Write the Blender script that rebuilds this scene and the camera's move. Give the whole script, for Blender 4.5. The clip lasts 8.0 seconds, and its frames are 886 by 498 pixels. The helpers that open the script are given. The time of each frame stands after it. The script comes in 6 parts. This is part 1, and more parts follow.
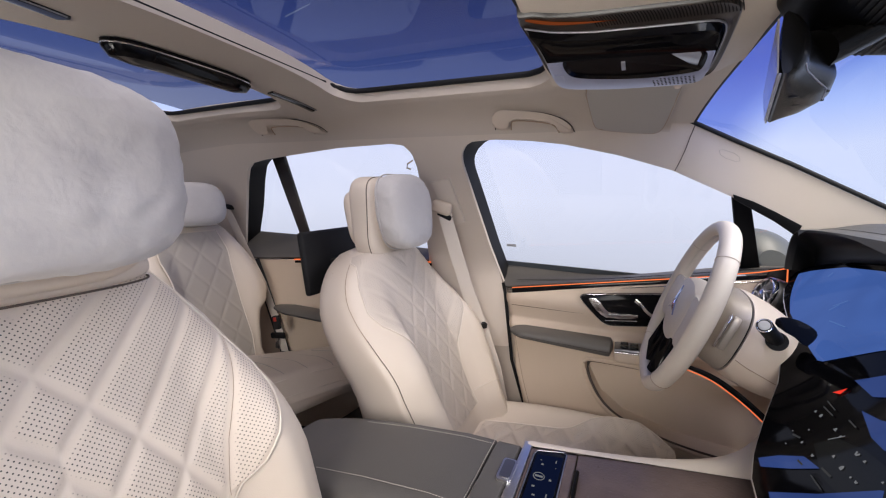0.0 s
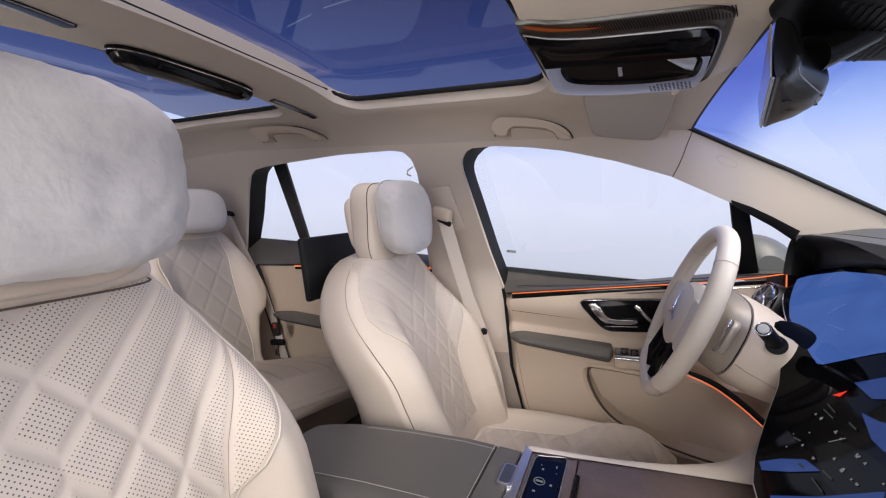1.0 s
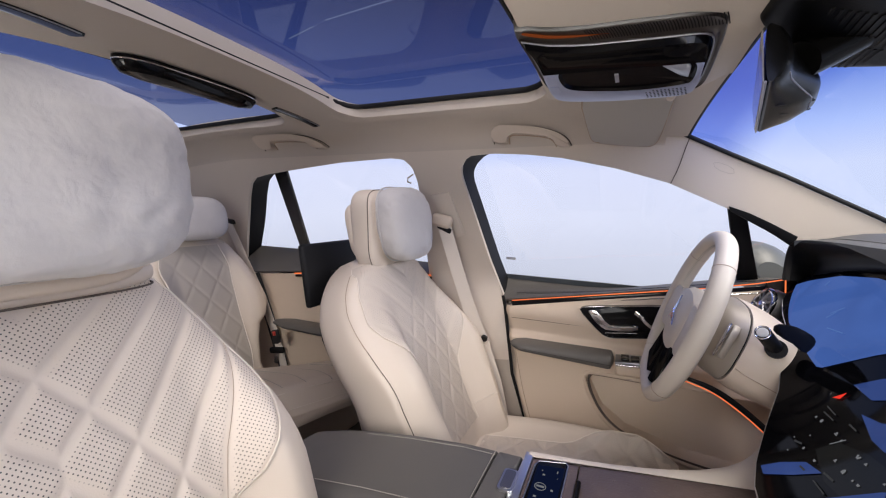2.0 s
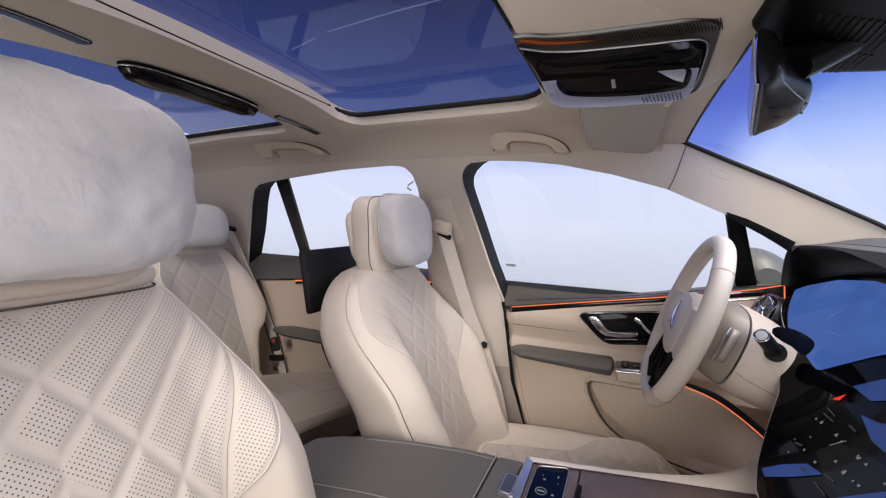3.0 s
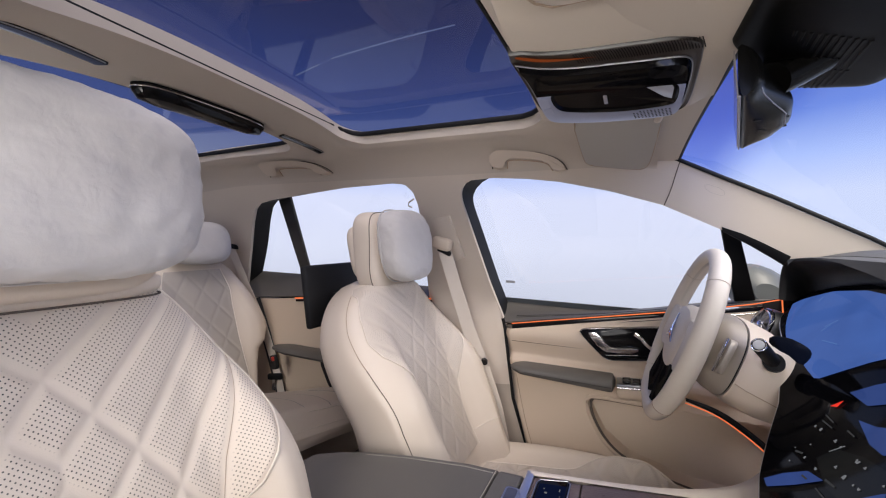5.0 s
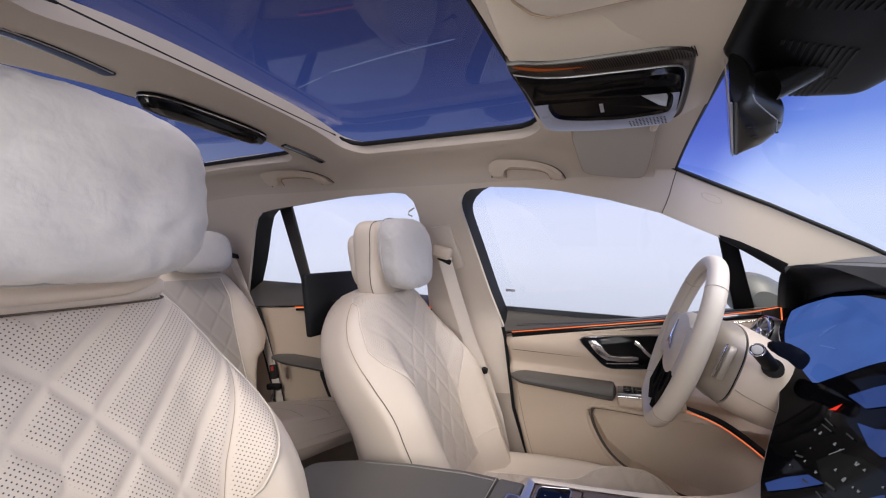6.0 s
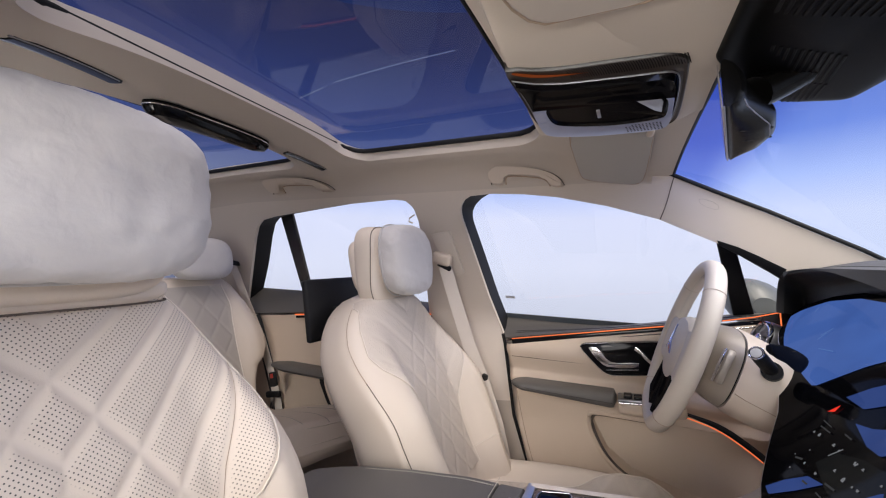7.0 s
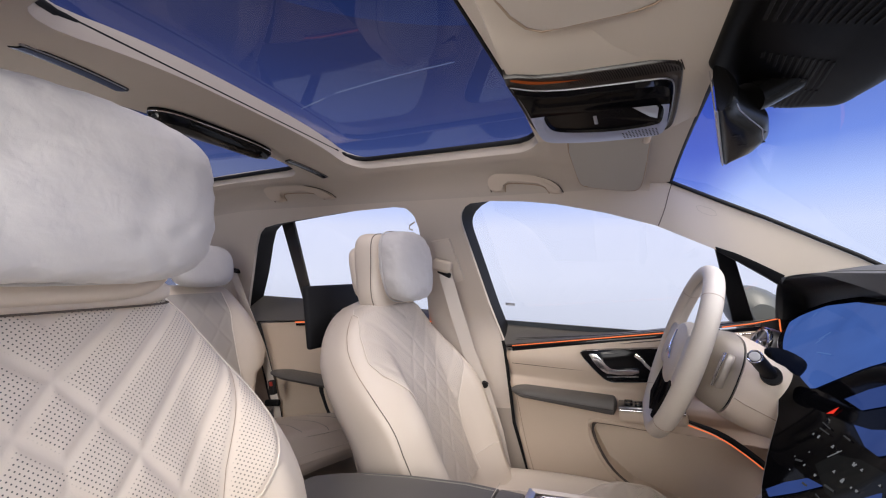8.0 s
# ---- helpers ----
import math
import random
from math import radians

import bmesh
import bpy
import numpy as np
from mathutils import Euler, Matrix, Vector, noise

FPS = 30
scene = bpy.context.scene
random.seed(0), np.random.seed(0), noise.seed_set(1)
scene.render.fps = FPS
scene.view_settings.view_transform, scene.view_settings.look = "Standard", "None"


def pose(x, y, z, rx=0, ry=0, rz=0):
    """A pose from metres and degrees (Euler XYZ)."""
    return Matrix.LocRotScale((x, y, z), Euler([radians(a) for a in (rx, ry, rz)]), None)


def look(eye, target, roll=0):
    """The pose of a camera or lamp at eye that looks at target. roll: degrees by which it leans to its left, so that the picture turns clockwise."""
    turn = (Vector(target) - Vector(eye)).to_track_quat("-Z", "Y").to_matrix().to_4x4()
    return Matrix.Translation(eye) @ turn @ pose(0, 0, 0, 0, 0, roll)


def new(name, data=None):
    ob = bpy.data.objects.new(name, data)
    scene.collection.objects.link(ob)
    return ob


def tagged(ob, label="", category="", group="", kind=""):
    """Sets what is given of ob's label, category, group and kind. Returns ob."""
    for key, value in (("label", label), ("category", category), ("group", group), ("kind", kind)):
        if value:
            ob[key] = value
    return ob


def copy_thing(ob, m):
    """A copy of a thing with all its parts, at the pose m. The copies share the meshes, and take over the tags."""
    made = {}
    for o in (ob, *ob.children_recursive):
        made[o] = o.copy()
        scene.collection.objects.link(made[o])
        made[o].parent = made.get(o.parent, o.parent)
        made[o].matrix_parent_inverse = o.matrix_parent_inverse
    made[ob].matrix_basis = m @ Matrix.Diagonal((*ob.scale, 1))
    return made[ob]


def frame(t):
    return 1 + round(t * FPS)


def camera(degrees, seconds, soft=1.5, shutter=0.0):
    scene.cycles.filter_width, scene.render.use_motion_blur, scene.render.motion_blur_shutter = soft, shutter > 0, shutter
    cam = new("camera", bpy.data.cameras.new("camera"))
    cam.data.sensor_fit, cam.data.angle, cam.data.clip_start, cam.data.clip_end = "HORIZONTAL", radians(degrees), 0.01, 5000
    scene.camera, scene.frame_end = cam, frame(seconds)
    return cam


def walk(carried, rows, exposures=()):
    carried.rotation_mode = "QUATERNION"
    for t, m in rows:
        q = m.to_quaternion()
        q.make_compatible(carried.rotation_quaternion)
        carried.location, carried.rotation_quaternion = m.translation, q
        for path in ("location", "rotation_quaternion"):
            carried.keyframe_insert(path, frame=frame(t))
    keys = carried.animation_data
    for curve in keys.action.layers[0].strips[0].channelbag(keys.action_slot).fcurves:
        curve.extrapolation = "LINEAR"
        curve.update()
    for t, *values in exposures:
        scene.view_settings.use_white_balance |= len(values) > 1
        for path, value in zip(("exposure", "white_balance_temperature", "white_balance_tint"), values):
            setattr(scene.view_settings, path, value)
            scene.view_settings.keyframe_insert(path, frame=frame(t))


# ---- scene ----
cam = camera(97.0, 8.0, soft=1.15)
METRES, EYE, TILT, LEAN, TURN = 0.088, 1.3, -9.0, -1.2, 25.0
ROWS = [
    (0.0, 0.0, 0.0, 0.0, 0.0, 0.0, -0.0),
    (0.5, -0.0012, -0.0213, -0.0357, -0.01, 0.58, 0.02),
    (1.0, -0.0006, -0.0445, -0.0756, -0.01, 1.16, 0.02),
    (1.5, -0.0011, -0.0709, -0.1252, -0.01, 1.86, 0.02),
    (3.0, -0.0095, -0.152, -0.2968, -0.04, 3.93, 0.02),
    (3.5, -0.003, -0.1825, -0.3548, -0.01, 4.69, 0.02),
    (4.0, -0.002, -0.2129, -0.4102, -0.0, 5.43, 0.02),
    (4.5, -0.0008, -0.2476, -0.4669, 0.0, 6.26, 0.01),
    (6.0, -0.0046, -0.3537, -0.6377, -0.02, 8.76, 0.04),
    (6.5, -0.0037, -0.3851, -0.7002, -0.01, 9.49, 0.03),
    (7.0, -0.0019, -0.4132, -0.7563, -0.0, 10.12, 0.02),
    (7.5, -0.0038, -0.4445, -0.82, -0.01, 10.86, 0.02),
    (8.0, -0.0028, -0.4733, -0.8782, 0.0, 11.55, 0.01),
]
walk(cam, [(t, pose(0, 0, EYE, TILT, LEAN, TURN) @ pose(METRES * x, METRES * y, METRES * z, 90 + pitch, roll, yaw)) for t, x, y, z, yaw, pitch, roll in ROWS])

# ---- world and light: a blue-white photo studio round the car ----
world = bpy.data.worlds.new("studio")
scene.world = world
world.use_nodes = True
wn, wl = world.node_tree.nodes, world.node_tree.links
w_bg = wn["Background"]
w_tc = wn.new("ShaderNodeTexCoord")
w_sep = wn.new("ShaderNodeSeparateXYZ")
w_ramp = wn.new("ShaderNodeValToRGB")
w_map = wn.new("ShaderNodeMapRange")
wl.new(w_tc.outputs["Generated"], w_sep.inputs[0])
w_map.inputs["From Min"].default_value, w_map.inputs["From Max"].default_value = -1.0, 1.0
wl.new(w_sep.outputs["Z"], w_map.inputs["Value"])
wl.new(w_map.outputs["Result"], w_ramp.inputs[0])
e = w_ramp.color_ramp.elements
e[0].position, e[0].color = 0.0, (0.50, 0.52, 0.60, 1)
e[1].position, e[1].color = 1.0, (0.010, 0.014, 0.040, 1)
for p_, c_ in ((0.50, (0.72, 0.76, 0.93, 1)), (0.58, (0.40, 0.52, 0.94, 1)), (0.66, (0.13, 0.24, 0.72, 1)), (0.84, (0.030, 0.038, 0.11, 1))):
    n_ = w_ramp.color_ramp.elements.new(p_)
    n_.color = c_
wl.new(w_ramp.outputs["Color"], w_bg.inputs["Color"])
w_bg.inputs["Strength"].default_value = 1.0


def fill_lamp(name, eye, target, sx, sy, watts, color):
    data = bpy.data.lights.new(name, "AREA")
    data.shape, data.size, data.size_y, data.energy, data.color = "RECTANGLE", sx, sy, watts, color
    ob = new(name, data)
    ob.matrix_world = look(eye, target)
    return ob


# unseen area lamps, added and balanced to light the cabin
fill_lamp("unseen_fill_lamp", (2.40, 0.25, 2.55), (-0.6, 0.4, 0.95), 2.4, 1.5, 104, (1.0, 0.915, 0.80))
fill_lamp("unseen_fill_lamp", (0.3, -2.3, 0.95), (-0.2, 0.6, 1.40), 2.0, 1.2, 33, (1.0, 0.935, 0.84))
fill_lamp("unseen_fill_lamp", (0.15, -1.45, 0.42), (0.0, 0.45, 1.49), 1.5, 0.6, 40, (1.0, 0.935, 0.84))
fill_lamp("unseen_fill_lamp", (0.25, -2.4, 2.2), (0.15, 1.0, 0.80), 1.9, 1.2, 108, (1.0, 0.915, 0.80))
fill_lamp("unseen_fill_lamp", (-0.30, -0.35, 3.7), (-0.45, 0.35, 1.0), 1.0, 1.6, 230, (1.0, 0.85, 0.67))
fill_lamp("unseen_fill_lamp", (1.0, 1.35, 3.5), (0.05, 0.78, 0.8), 1.2, 1.4, 92, (1.0, 0.88, 0.74))

# ---- materials ----


def material(name, color, rough=0.5, metal=0.0, grain=0.0, grain_size=600.0, vary=0.06, blotch=6.0, coat=0.0, sheen=0.0, spec=0.5, crumple=0.0):
    m = bpy.data.materials.new(name)
    m.use_nodes = True
    nt, nd = m.node_tree, m.node_tree.nodes
    b = nd["Principled BSDF"]
    tc = nd.new("ShaderNodeTexCoord")
    big = nd.new("ShaderNodeTexNoise")
    big.inputs["Scale"].default_value, big.inputs["Detail"].default_value = blotch, 5
    nt.links.new(tc.outputs["Object"], big.inputs["Vector"])
    mix = nd.new("ShaderNodeMix")
    mix.data_type = "RGBA"
    mix.inputs[6].default_value = (*[c * (1 - vary) for c in color], 1)
    mix.inputs[7].default_value = (*[min(1, c * (1 + vary)) for c in color], 1)
    nt.links.new(big.outputs["Fac"], mix.inputs[0])
    nt.links.new(mix.outputs[2], b.inputs["Base Color"])
    b.inputs["Metallic"].default_value = metal
    b.inputs["Specular IOR Level"].default_value = spec
    b.inputs["Coat Weight"].default_value = coat
    b.inputs["Coat Roughness"].default_value = 0.04
    if sheen:
        b.inputs["Sheen Weight"].default_value = sheen
        b.inputs["Sheen Roughness"].default_value = 0.5
    rr = nd.new("ShaderNodeMapRange")
    rr.inputs["To Min"].default_value, rr.inputs["To Max"].default_value = rough * 0.85, min(1, rough * 1.15)
    nt.links.new(big.outputs["Fac"], rr.inputs["Value"])
    nt.links.new(rr.outputs["Result"], b.inputs["Roughness"])
    if grain:
        g = nd.new("ShaderNodeTexNoise")
        g.inputs["Scale"].default_value, g.inputs["Detail"].default_value = grain_size, 3
        nt.links.new(tc.outputs["Object"], g.inputs["Vector"])
        bump = nd.new("ShaderNodeBump")
        bump.inputs["Strength"].default_value, bump.inputs["Distance"].default_value = grain, 0.0012
        nt.links.new(g.outputs["Fac"], bump.inputs["Height"])
        if crumple:
            cr = nd.new("ShaderNodeTexNoise")
            cr.inputs["Scale"].default_value, cr.inputs["Detail"].default_value, cr.inputs["Distortion"].default_value = 34.0, 3, 0.2
            nt.links.new(tc.outputs["Object"], cr.inputs["Vector"])
            b2 = nd.new("ShaderNodeBump")
            b2.inputs["Strength"].default_value, b2.inputs["Distance"].default_value = crumple, 0.012
            nt.links.new(cr.outputs["Fac"], b2.inputs["Height"])
            nt.links.new(b2.outputs["Normal"], bump.inputs["Normal"])
        nt.links.new(bump.outputs["Normal"], b.inputs["Normal"])
    return m


def perforated(name, color, pitch, radius):
    """Leather with rows of punched holes, kept to the cells between the seams by the mesh's own mask."""
    m = material(name, color, 0.5, grain=0.25, grain_size=900)
    nt, nd = m.node_tree, m.node_tree.nodes
    b = nd["Principled BSDF"]
    uv = nd.new("ShaderNodeUVMap")
    sc = nd.new("ShaderNodeVectorMath")
    sc.operation = "SCALE"
    sc.inputs["Scale"].default_value = 1 / pitch
    nt.links.new(uv.outputs[0], sc.inputs[0])
    fr = nd.new("ShaderNodeVectorMath")
    fr.operation = "FRACTION"
    nt.links.new(sc.outputs[0], fr.inputs[0])
    ds = nd.new("ShaderNodeVectorMath")
    ds.operation = "DISTANCE"
    ds.inputs[1].default_value = (0.5, 0.5, 0.0)
    nt.links.new(fr.outputs[0], ds.inputs[0])
    hole = nd.new("ShaderNodeMapRange")
    hole.inputs["From Min"].default_value, hole.inputs["From Max"].default_value = radius / pitch * 0.75, radius / pitch * 1.2
    hole.inputs["To Min"].default_value, hole.inputs["To Max"].default_value = 1.0, 0.0
    nt.links.new(ds.outputs["Value"], hole.inputs["Value"])
    at = nd.new("ShaderNodeAttribute")
    at.attribute_name = "cell"
    mu = nd.new("ShaderNodeMath")
    mu.operation = "MULTIPLY"
    nt.links.new(hole.outputs["Result"], mu.inputs[0])
    nt.links.new(at.outputs["Fac"], mu.inputs[1])
    mx = nd.new("ShaderNodeMix")
    mx.data_type = "RGBA"
    mx.inputs[7].default_value = (0.07, 0.06, 0.055, 1)
    old = b.inputs["Base Color"].links[0].from_socket
    nt.links.new(old, mx.inputs[6])
    nt.links.new(mu.outputs[0], mx.inputs[0])
    nt.links.new(mx.outputs[2], b.inputs["Base Color"])
    return m


def glass(name, tint, gloss=1.0, rim=0.6):
    m = bpy.data.materials.new(name)
    m.use_nodes = True
    nt, nd = m.node_tree, m.node_tree.nodes
    out = nd["Material Output"]
    nd.remove(nd["Principled BSDF"])
    tr, gl, mx, fr = nd.new("ShaderNodeBsdfTransparent"), nd.new("ShaderNodeBsdfGlossy"), nd.new("ShaderNodeMixShader"), nd.new("ShaderNodeLayerWeight")
    tr.inputs["Color"].default_value = (*tint, 1)
    gl.inputs["Roughness"].default_value = 0.01
    gl.inputs["Color"].default_value = (gloss, gloss, gloss, 1)
    pw, ma = nd.new("ShaderNodeMath"), nd.new("ShaderNodeMath")
    pw.operation, pw.inputs[1].default_value = "POWER", 5.0
    ma.operation, ma.inputs[1].default_value, ma.inputs[2].default_value = "MULTIPLY_ADD", rim, 0.04
    fr.inputs["Blend"].default_value = 0.5
    nt.links.new(fr.outputs["Facing"], pw.inputs[0])
    nt.links.new(pw.outputs[0], ma.inputs[0])
    nt.links.new(ma.outputs[0], mx.inputs[0])
    nt.links.new(tr.outputs[0], mx.inputs[1])
    nt.links.new(gl.outputs[0], mx.inputs[2])
    nt.links.new(mx.outputs[0], out.inputs["Surface"])
    return m


def glow(name, color, strength, other=None):
    m = bpy.data.materials.new(name)
    m.use_nodes = True
    b = m.node_tree.nodes["Principled BSDF"]
    b.inputs["Base Color"].default_value = (*[0.04 * c for c in color], 1)
    b.inputs["Specular IOR Level"].default_value = 0.0
    b.inputs["Roughness"].default_value = 0.9
    b.inputs["Emission Color"].default_value = (*color, 1)
    b.inputs["Emission Strength"].default_value = strength
    if other:
        nt, nd = m.node_tree, m.node_tree.nodes
        tc, no, mx = nd.new("ShaderNodeTexCoord"), nd.new("ShaderNodeTexNoise"), nd.new("ShaderNodeMix")
        no.inputs["Scale"].default_value, no.inputs["Detail"].default_value, no.inputs["Distortion"].default_value = 7.0, 3, 0.5
        mx.data_type = "RGBA"
        mx.inputs[6].default_value, mx.inputs[7].default_value = (*other, 1), (*[1.25 * c for c in color], 1)
        nt.links.new(tc.outputs["Object"], no.inputs["Vector"])
        nt.links.new(no.outputs["Fac"], mx.inputs[0])
        nt.links.new(mx.outputs[2], b.inputs["Emission Color"])
        glo, add = nd.new("ShaderNodeBsdfGlossy"), nd.new("ShaderNodeAddShader")
        glo.inputs["Color"].default_value, glo.inputs["Roughness"].default_value = (0.02, 0.02, 0.02, 1), 0.08
        emi = nd.new("ShaderNodeEmission")
        emi.inputs["Strength"].default_value = strength
        nt.links.new(mx.outputs[2], emi.inputs["Color"])
        nt.links.new(glo.outputs[0], add.inputs[0])
        nt.links.new(emi.outputs[0], add.inputs[1])
        nt.links.new(add.outputs[0], nd["Material Output"].inputs["Surface"])
    return m


def dark_mirror(name, gloss, rough):
    """Coated black glass: a faint even reflection over black."""
    m = bpy.data.materials.new(name)
    m.use_nodes = True
    nt, nd = m.node_tree, m.node_tree.nodes
    g, d, a = nd.new("ShaderNodeBsdfGlossy"), nd.new("ShaderNodeBsdfDiffuse"), nd.new("ShaderNodeAddShader")
    no, mr = nd.new("ShaderNodeTexNoise"), nd.new("ShaderNodeMapRange")
    no.inputs["Scale"].default_value, no.inputs["Detail"].default_value = 18.0, 4
    mr.inputs["To Min"].default_value, mr.inputs["To Max"].default_value = 0.7 * rough, 1.5 * rough
    nt.links.new(no.outputs["Fac"], mr.inputs["Value"])
    nt.links.new(mr.outputs["Result"], g.inputs["Roughness"])
    g.inputs["Color"].default_value = (gloss, gloss, gloss, 1)
    d.inputs["Color"].default_value = (0.003, 0.003, 0.004, 1)
    nt.links.new(g.outputs[0], a.inputs[0])
    nt.links.new(d.outputs[0], a.inputs[1])
    nt.links.new(a.outputs[0], nd["Material Output"].inputs["Surface"])
    return m


CREAM = (0.665, 0.582, 0.497)
LEATHER = material("cream_leather", CREAM, 0.45, grain=0.22, grain_size=700, vary=0.04)
LEATHER_B = material("bolster_leather", (0.60, 0.522, 0.442), 0.42, grain=0.22, grain_size=700, vary=0.04)
PERF = perforated("perforated_leather", CREAM, 0.0044, 0.0008)
PERF_FINE = perforated("fine_perforated_leather", (0.52, 0.457, 0.396), 0.0044, 0.00045)
REARPERF = material("rear_seat_leather", (0.40, 0.362, 0.318), 0.5, grain=0.3, grain_size=500)
WHEELSKIN = material("wheel_leather", (0.54, 0.48, 0.415), 0.5, grain=0.3, grain_size=900, vary=0.04)
PIPING = material("piping", (0.66, 0.595, 0.52), 0.55)
THREAD = material("stitching_thread", (0.42, 0.39, 0.35), 0.7)
BROWNSEAM = material("brown_seam", (0.36, 0.27, 0.20), 0.8)
SEAM = material("seam_shadow_gap", (0.10, 0.08, 0.065), 0.8)
PILLOW = material("pillow_suede", (0.525, 0.507, 0.503), 0.9, grain=0.12, grain_size=900, vary=0.05, blotch=26, sheen=0.3, crumple=0.20)
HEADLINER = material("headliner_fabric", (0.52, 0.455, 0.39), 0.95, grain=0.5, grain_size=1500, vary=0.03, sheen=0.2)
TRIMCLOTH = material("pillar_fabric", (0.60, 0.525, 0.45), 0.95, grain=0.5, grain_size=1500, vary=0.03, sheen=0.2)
HARD = material("cream_plastic", (0.58, 0.49, 0.40), 0.5, grain=0.2, grain_size=1200, vary=0.03)
DOORCREAM = material("door_leather", (0.60, 0.49, 0.385), 0.5, grain=0.3, grain_size=800, vary=0.04)
GREY = material("grey_leather", (0.092, 0.086, 0.081), 0.5, grain=0.45, grain_size=650, vary=0.08)
DARK = material("dark_soft_plastic", (0.014, 0.014, 0.015), 0.55, grain=0.3, grain_size=900, spec=0.25)
BLACK = material("black_rubber", (0.008, 0.008, 0.009), 0.65, spec=0.2)
GLOSS = material("piano_black", (0.006, 0.006, 0.007), 0.08, vary=0.0, spec=0.22)
SCREEN = dark_mirror("screen_glass", 0.022, 0.06)
CHROME = material("satin_chrome", (0.72, 0.72, 0.74), 0.18, metal=1.0, vary=0.02)
ALU = material("brushed_aluminium", (0.62, 0.62, 0.64), 0.32, metal=1.0, vary=0.04)
WOOD = material("dark_open_pore_wood", (0.108, 0.076, 0.066), 0.40, grain=0.5, grain_size=220, vary=0.4, blotch=30)
BELT = material("belt_webbing", (0.64, 0.58, 0.52), 0.8, grain=0.5, grain_size=1600)
CARPET = material("carpet", (0.10, 0.09, 0.08), 1.0, grain=0.8, grain_size=500)
AMBER = glow("amber_light_guide", (1.0, 0.21, 0.065), 1.15)
BLUE = glow("display_blue", (0.066, 0.145, 0.46), 0.78, (0.044, 0.095, 0.33))
BLUEDEEP = glow("display_deep_blue", (0.040, 0.078, 0.27), 0.75, (0.018, 0.036, 0.14))
SLATE = glow("display_slate", (0.008, 0.0085, 0.0092), 1.0, (0.002, 0.002, 0.0023))
ICON = glow("display_icon", (0.6, 0.62, 0.66), 0.24)
ICONDIM = glow("display_writing", (0.5, 0.52, 0.55), 0.055)
BUCKLERED = material("red_plastic", (0.35, 0.02, 0.012), 0.4)
PILLARSHADE = material("pillar_shade_tone", (0.40, 0.345, 0.29), 0.6, grain=0.3, grain_size=900)
VISOR = material("visor_fabric", (0.41, 0.385, 0.35), 0.95, grain=0.4, grain_size=1500, vary=0.03)
RED = glow("display_red_arrow", (1.0, 0.05, 0.03), 0.8)
CLEAR = glass("clear_window_glass", (0.97, 0.98, 1.0))
ROOFGLASS = glass("tinted_roof_glass", (0.47, 0.49, 0.565), 0.7, 0.32)
WSGLASS = glass("windscreen_glass", (0.93, 0.96, 1.0), 1.0, 0.25)
DASHGREY = material("dash_leather", (0.045, 0.045, 0.047), 0.55, grain=0.4, grain_size=650, vary=0.08)
SHELL = material("mirror_shell_plastic", (0.006, 0.0055, 0.005), 0.26, grain=0.05, grain_size=900, spec=0.09)
DARKALU = material("dark_satin_metal", (0.27, 0.27, 0.28), 0.35, metal=1.0, vary=0.05)
BUTTON = material("silver_button", (0.50, 0.50, 0.50), 0.3, spec=0.6)
PAINT = material("car_paint", (0.075, 0.085, 0.095), 0.4, spec=0.4)

# ---- mesh helpers ----


def part(name, bm, mat, parent=None, label="", smooth=40):
    me = bpy.data.meshes.new(name)
    bmesh.ops.recalc_face_normals(bm, faces=bm.faces)
    for f in bm.faces:
        f.smooth = True
    bm.to_mesh(me)
    bm.free()
    me.set_sharp_from_angle(angle=radians(smooth))
    me.materials.append(mat)
    ob = new(name, me)
    if parent:
        ob.parent = parent
    if label:
        ob["label"] = label
    return ob


def thing(name, label, category, group="", kind="", at=(0, 0, 0)):
    ob = tagged(new(name), label, category, group, kind)
    ob.location = at
    return ob


def box(size, m, bevel=0.004, seg=2, bm=None):
    bm = bm or bmesh.new()
    r = bmesh.ops.create_cube(bm, size=1, matrix=m @ Matrix.Diagonal((*size, 1)))
    if bevel:
        edges = list({ed for v in r["verts"] for ed in v.link_edges})
        bmesh.ops.bevel(bm, geom=edges, offset=bevel, segments=seg, affect="EDGES", profile=0.5)
    return bm


def rings(loops, caps=True, closed=True, bm=None, wrap=False):
    """A skin over loops of equal length."""
    bm = bm or bmesh.new()
    vs = [[bm.verts.new(p) for p in loop] for loop in loops]
    n = len(vs[0])
    pairs = list(zip(vs, vs[1:])) + ([(vs[-1], vs[0])] if wrap else [])
    for a, b in pairs:
        for i in range(n if closed else n - 1):
            j = (i + 1) % n
            bm.faces.new((a[i], a[j], b[j], b[i]))
    if caps and not wrap:
        bm.faces.new(vs[0][::-1])
        bm.faces.new(vs[-1])
    return bm


def chaikin(pts, times=2, closed=False):
    pts = [Vector(p) for p in pts]
    for _ in range(times):
        out = [] if closed else [pts[0]]
        for i in range(len(pts) if closed else len(pts) - 1):
            a, b = pts[i], pts[(i + 1) % len(pts)]
            out += [a * 0.75 + b * 0.25, a * 0.25 + b * 0.75]
        if not closed:
            out.append(pts[-1])
        pts = out
    return pts


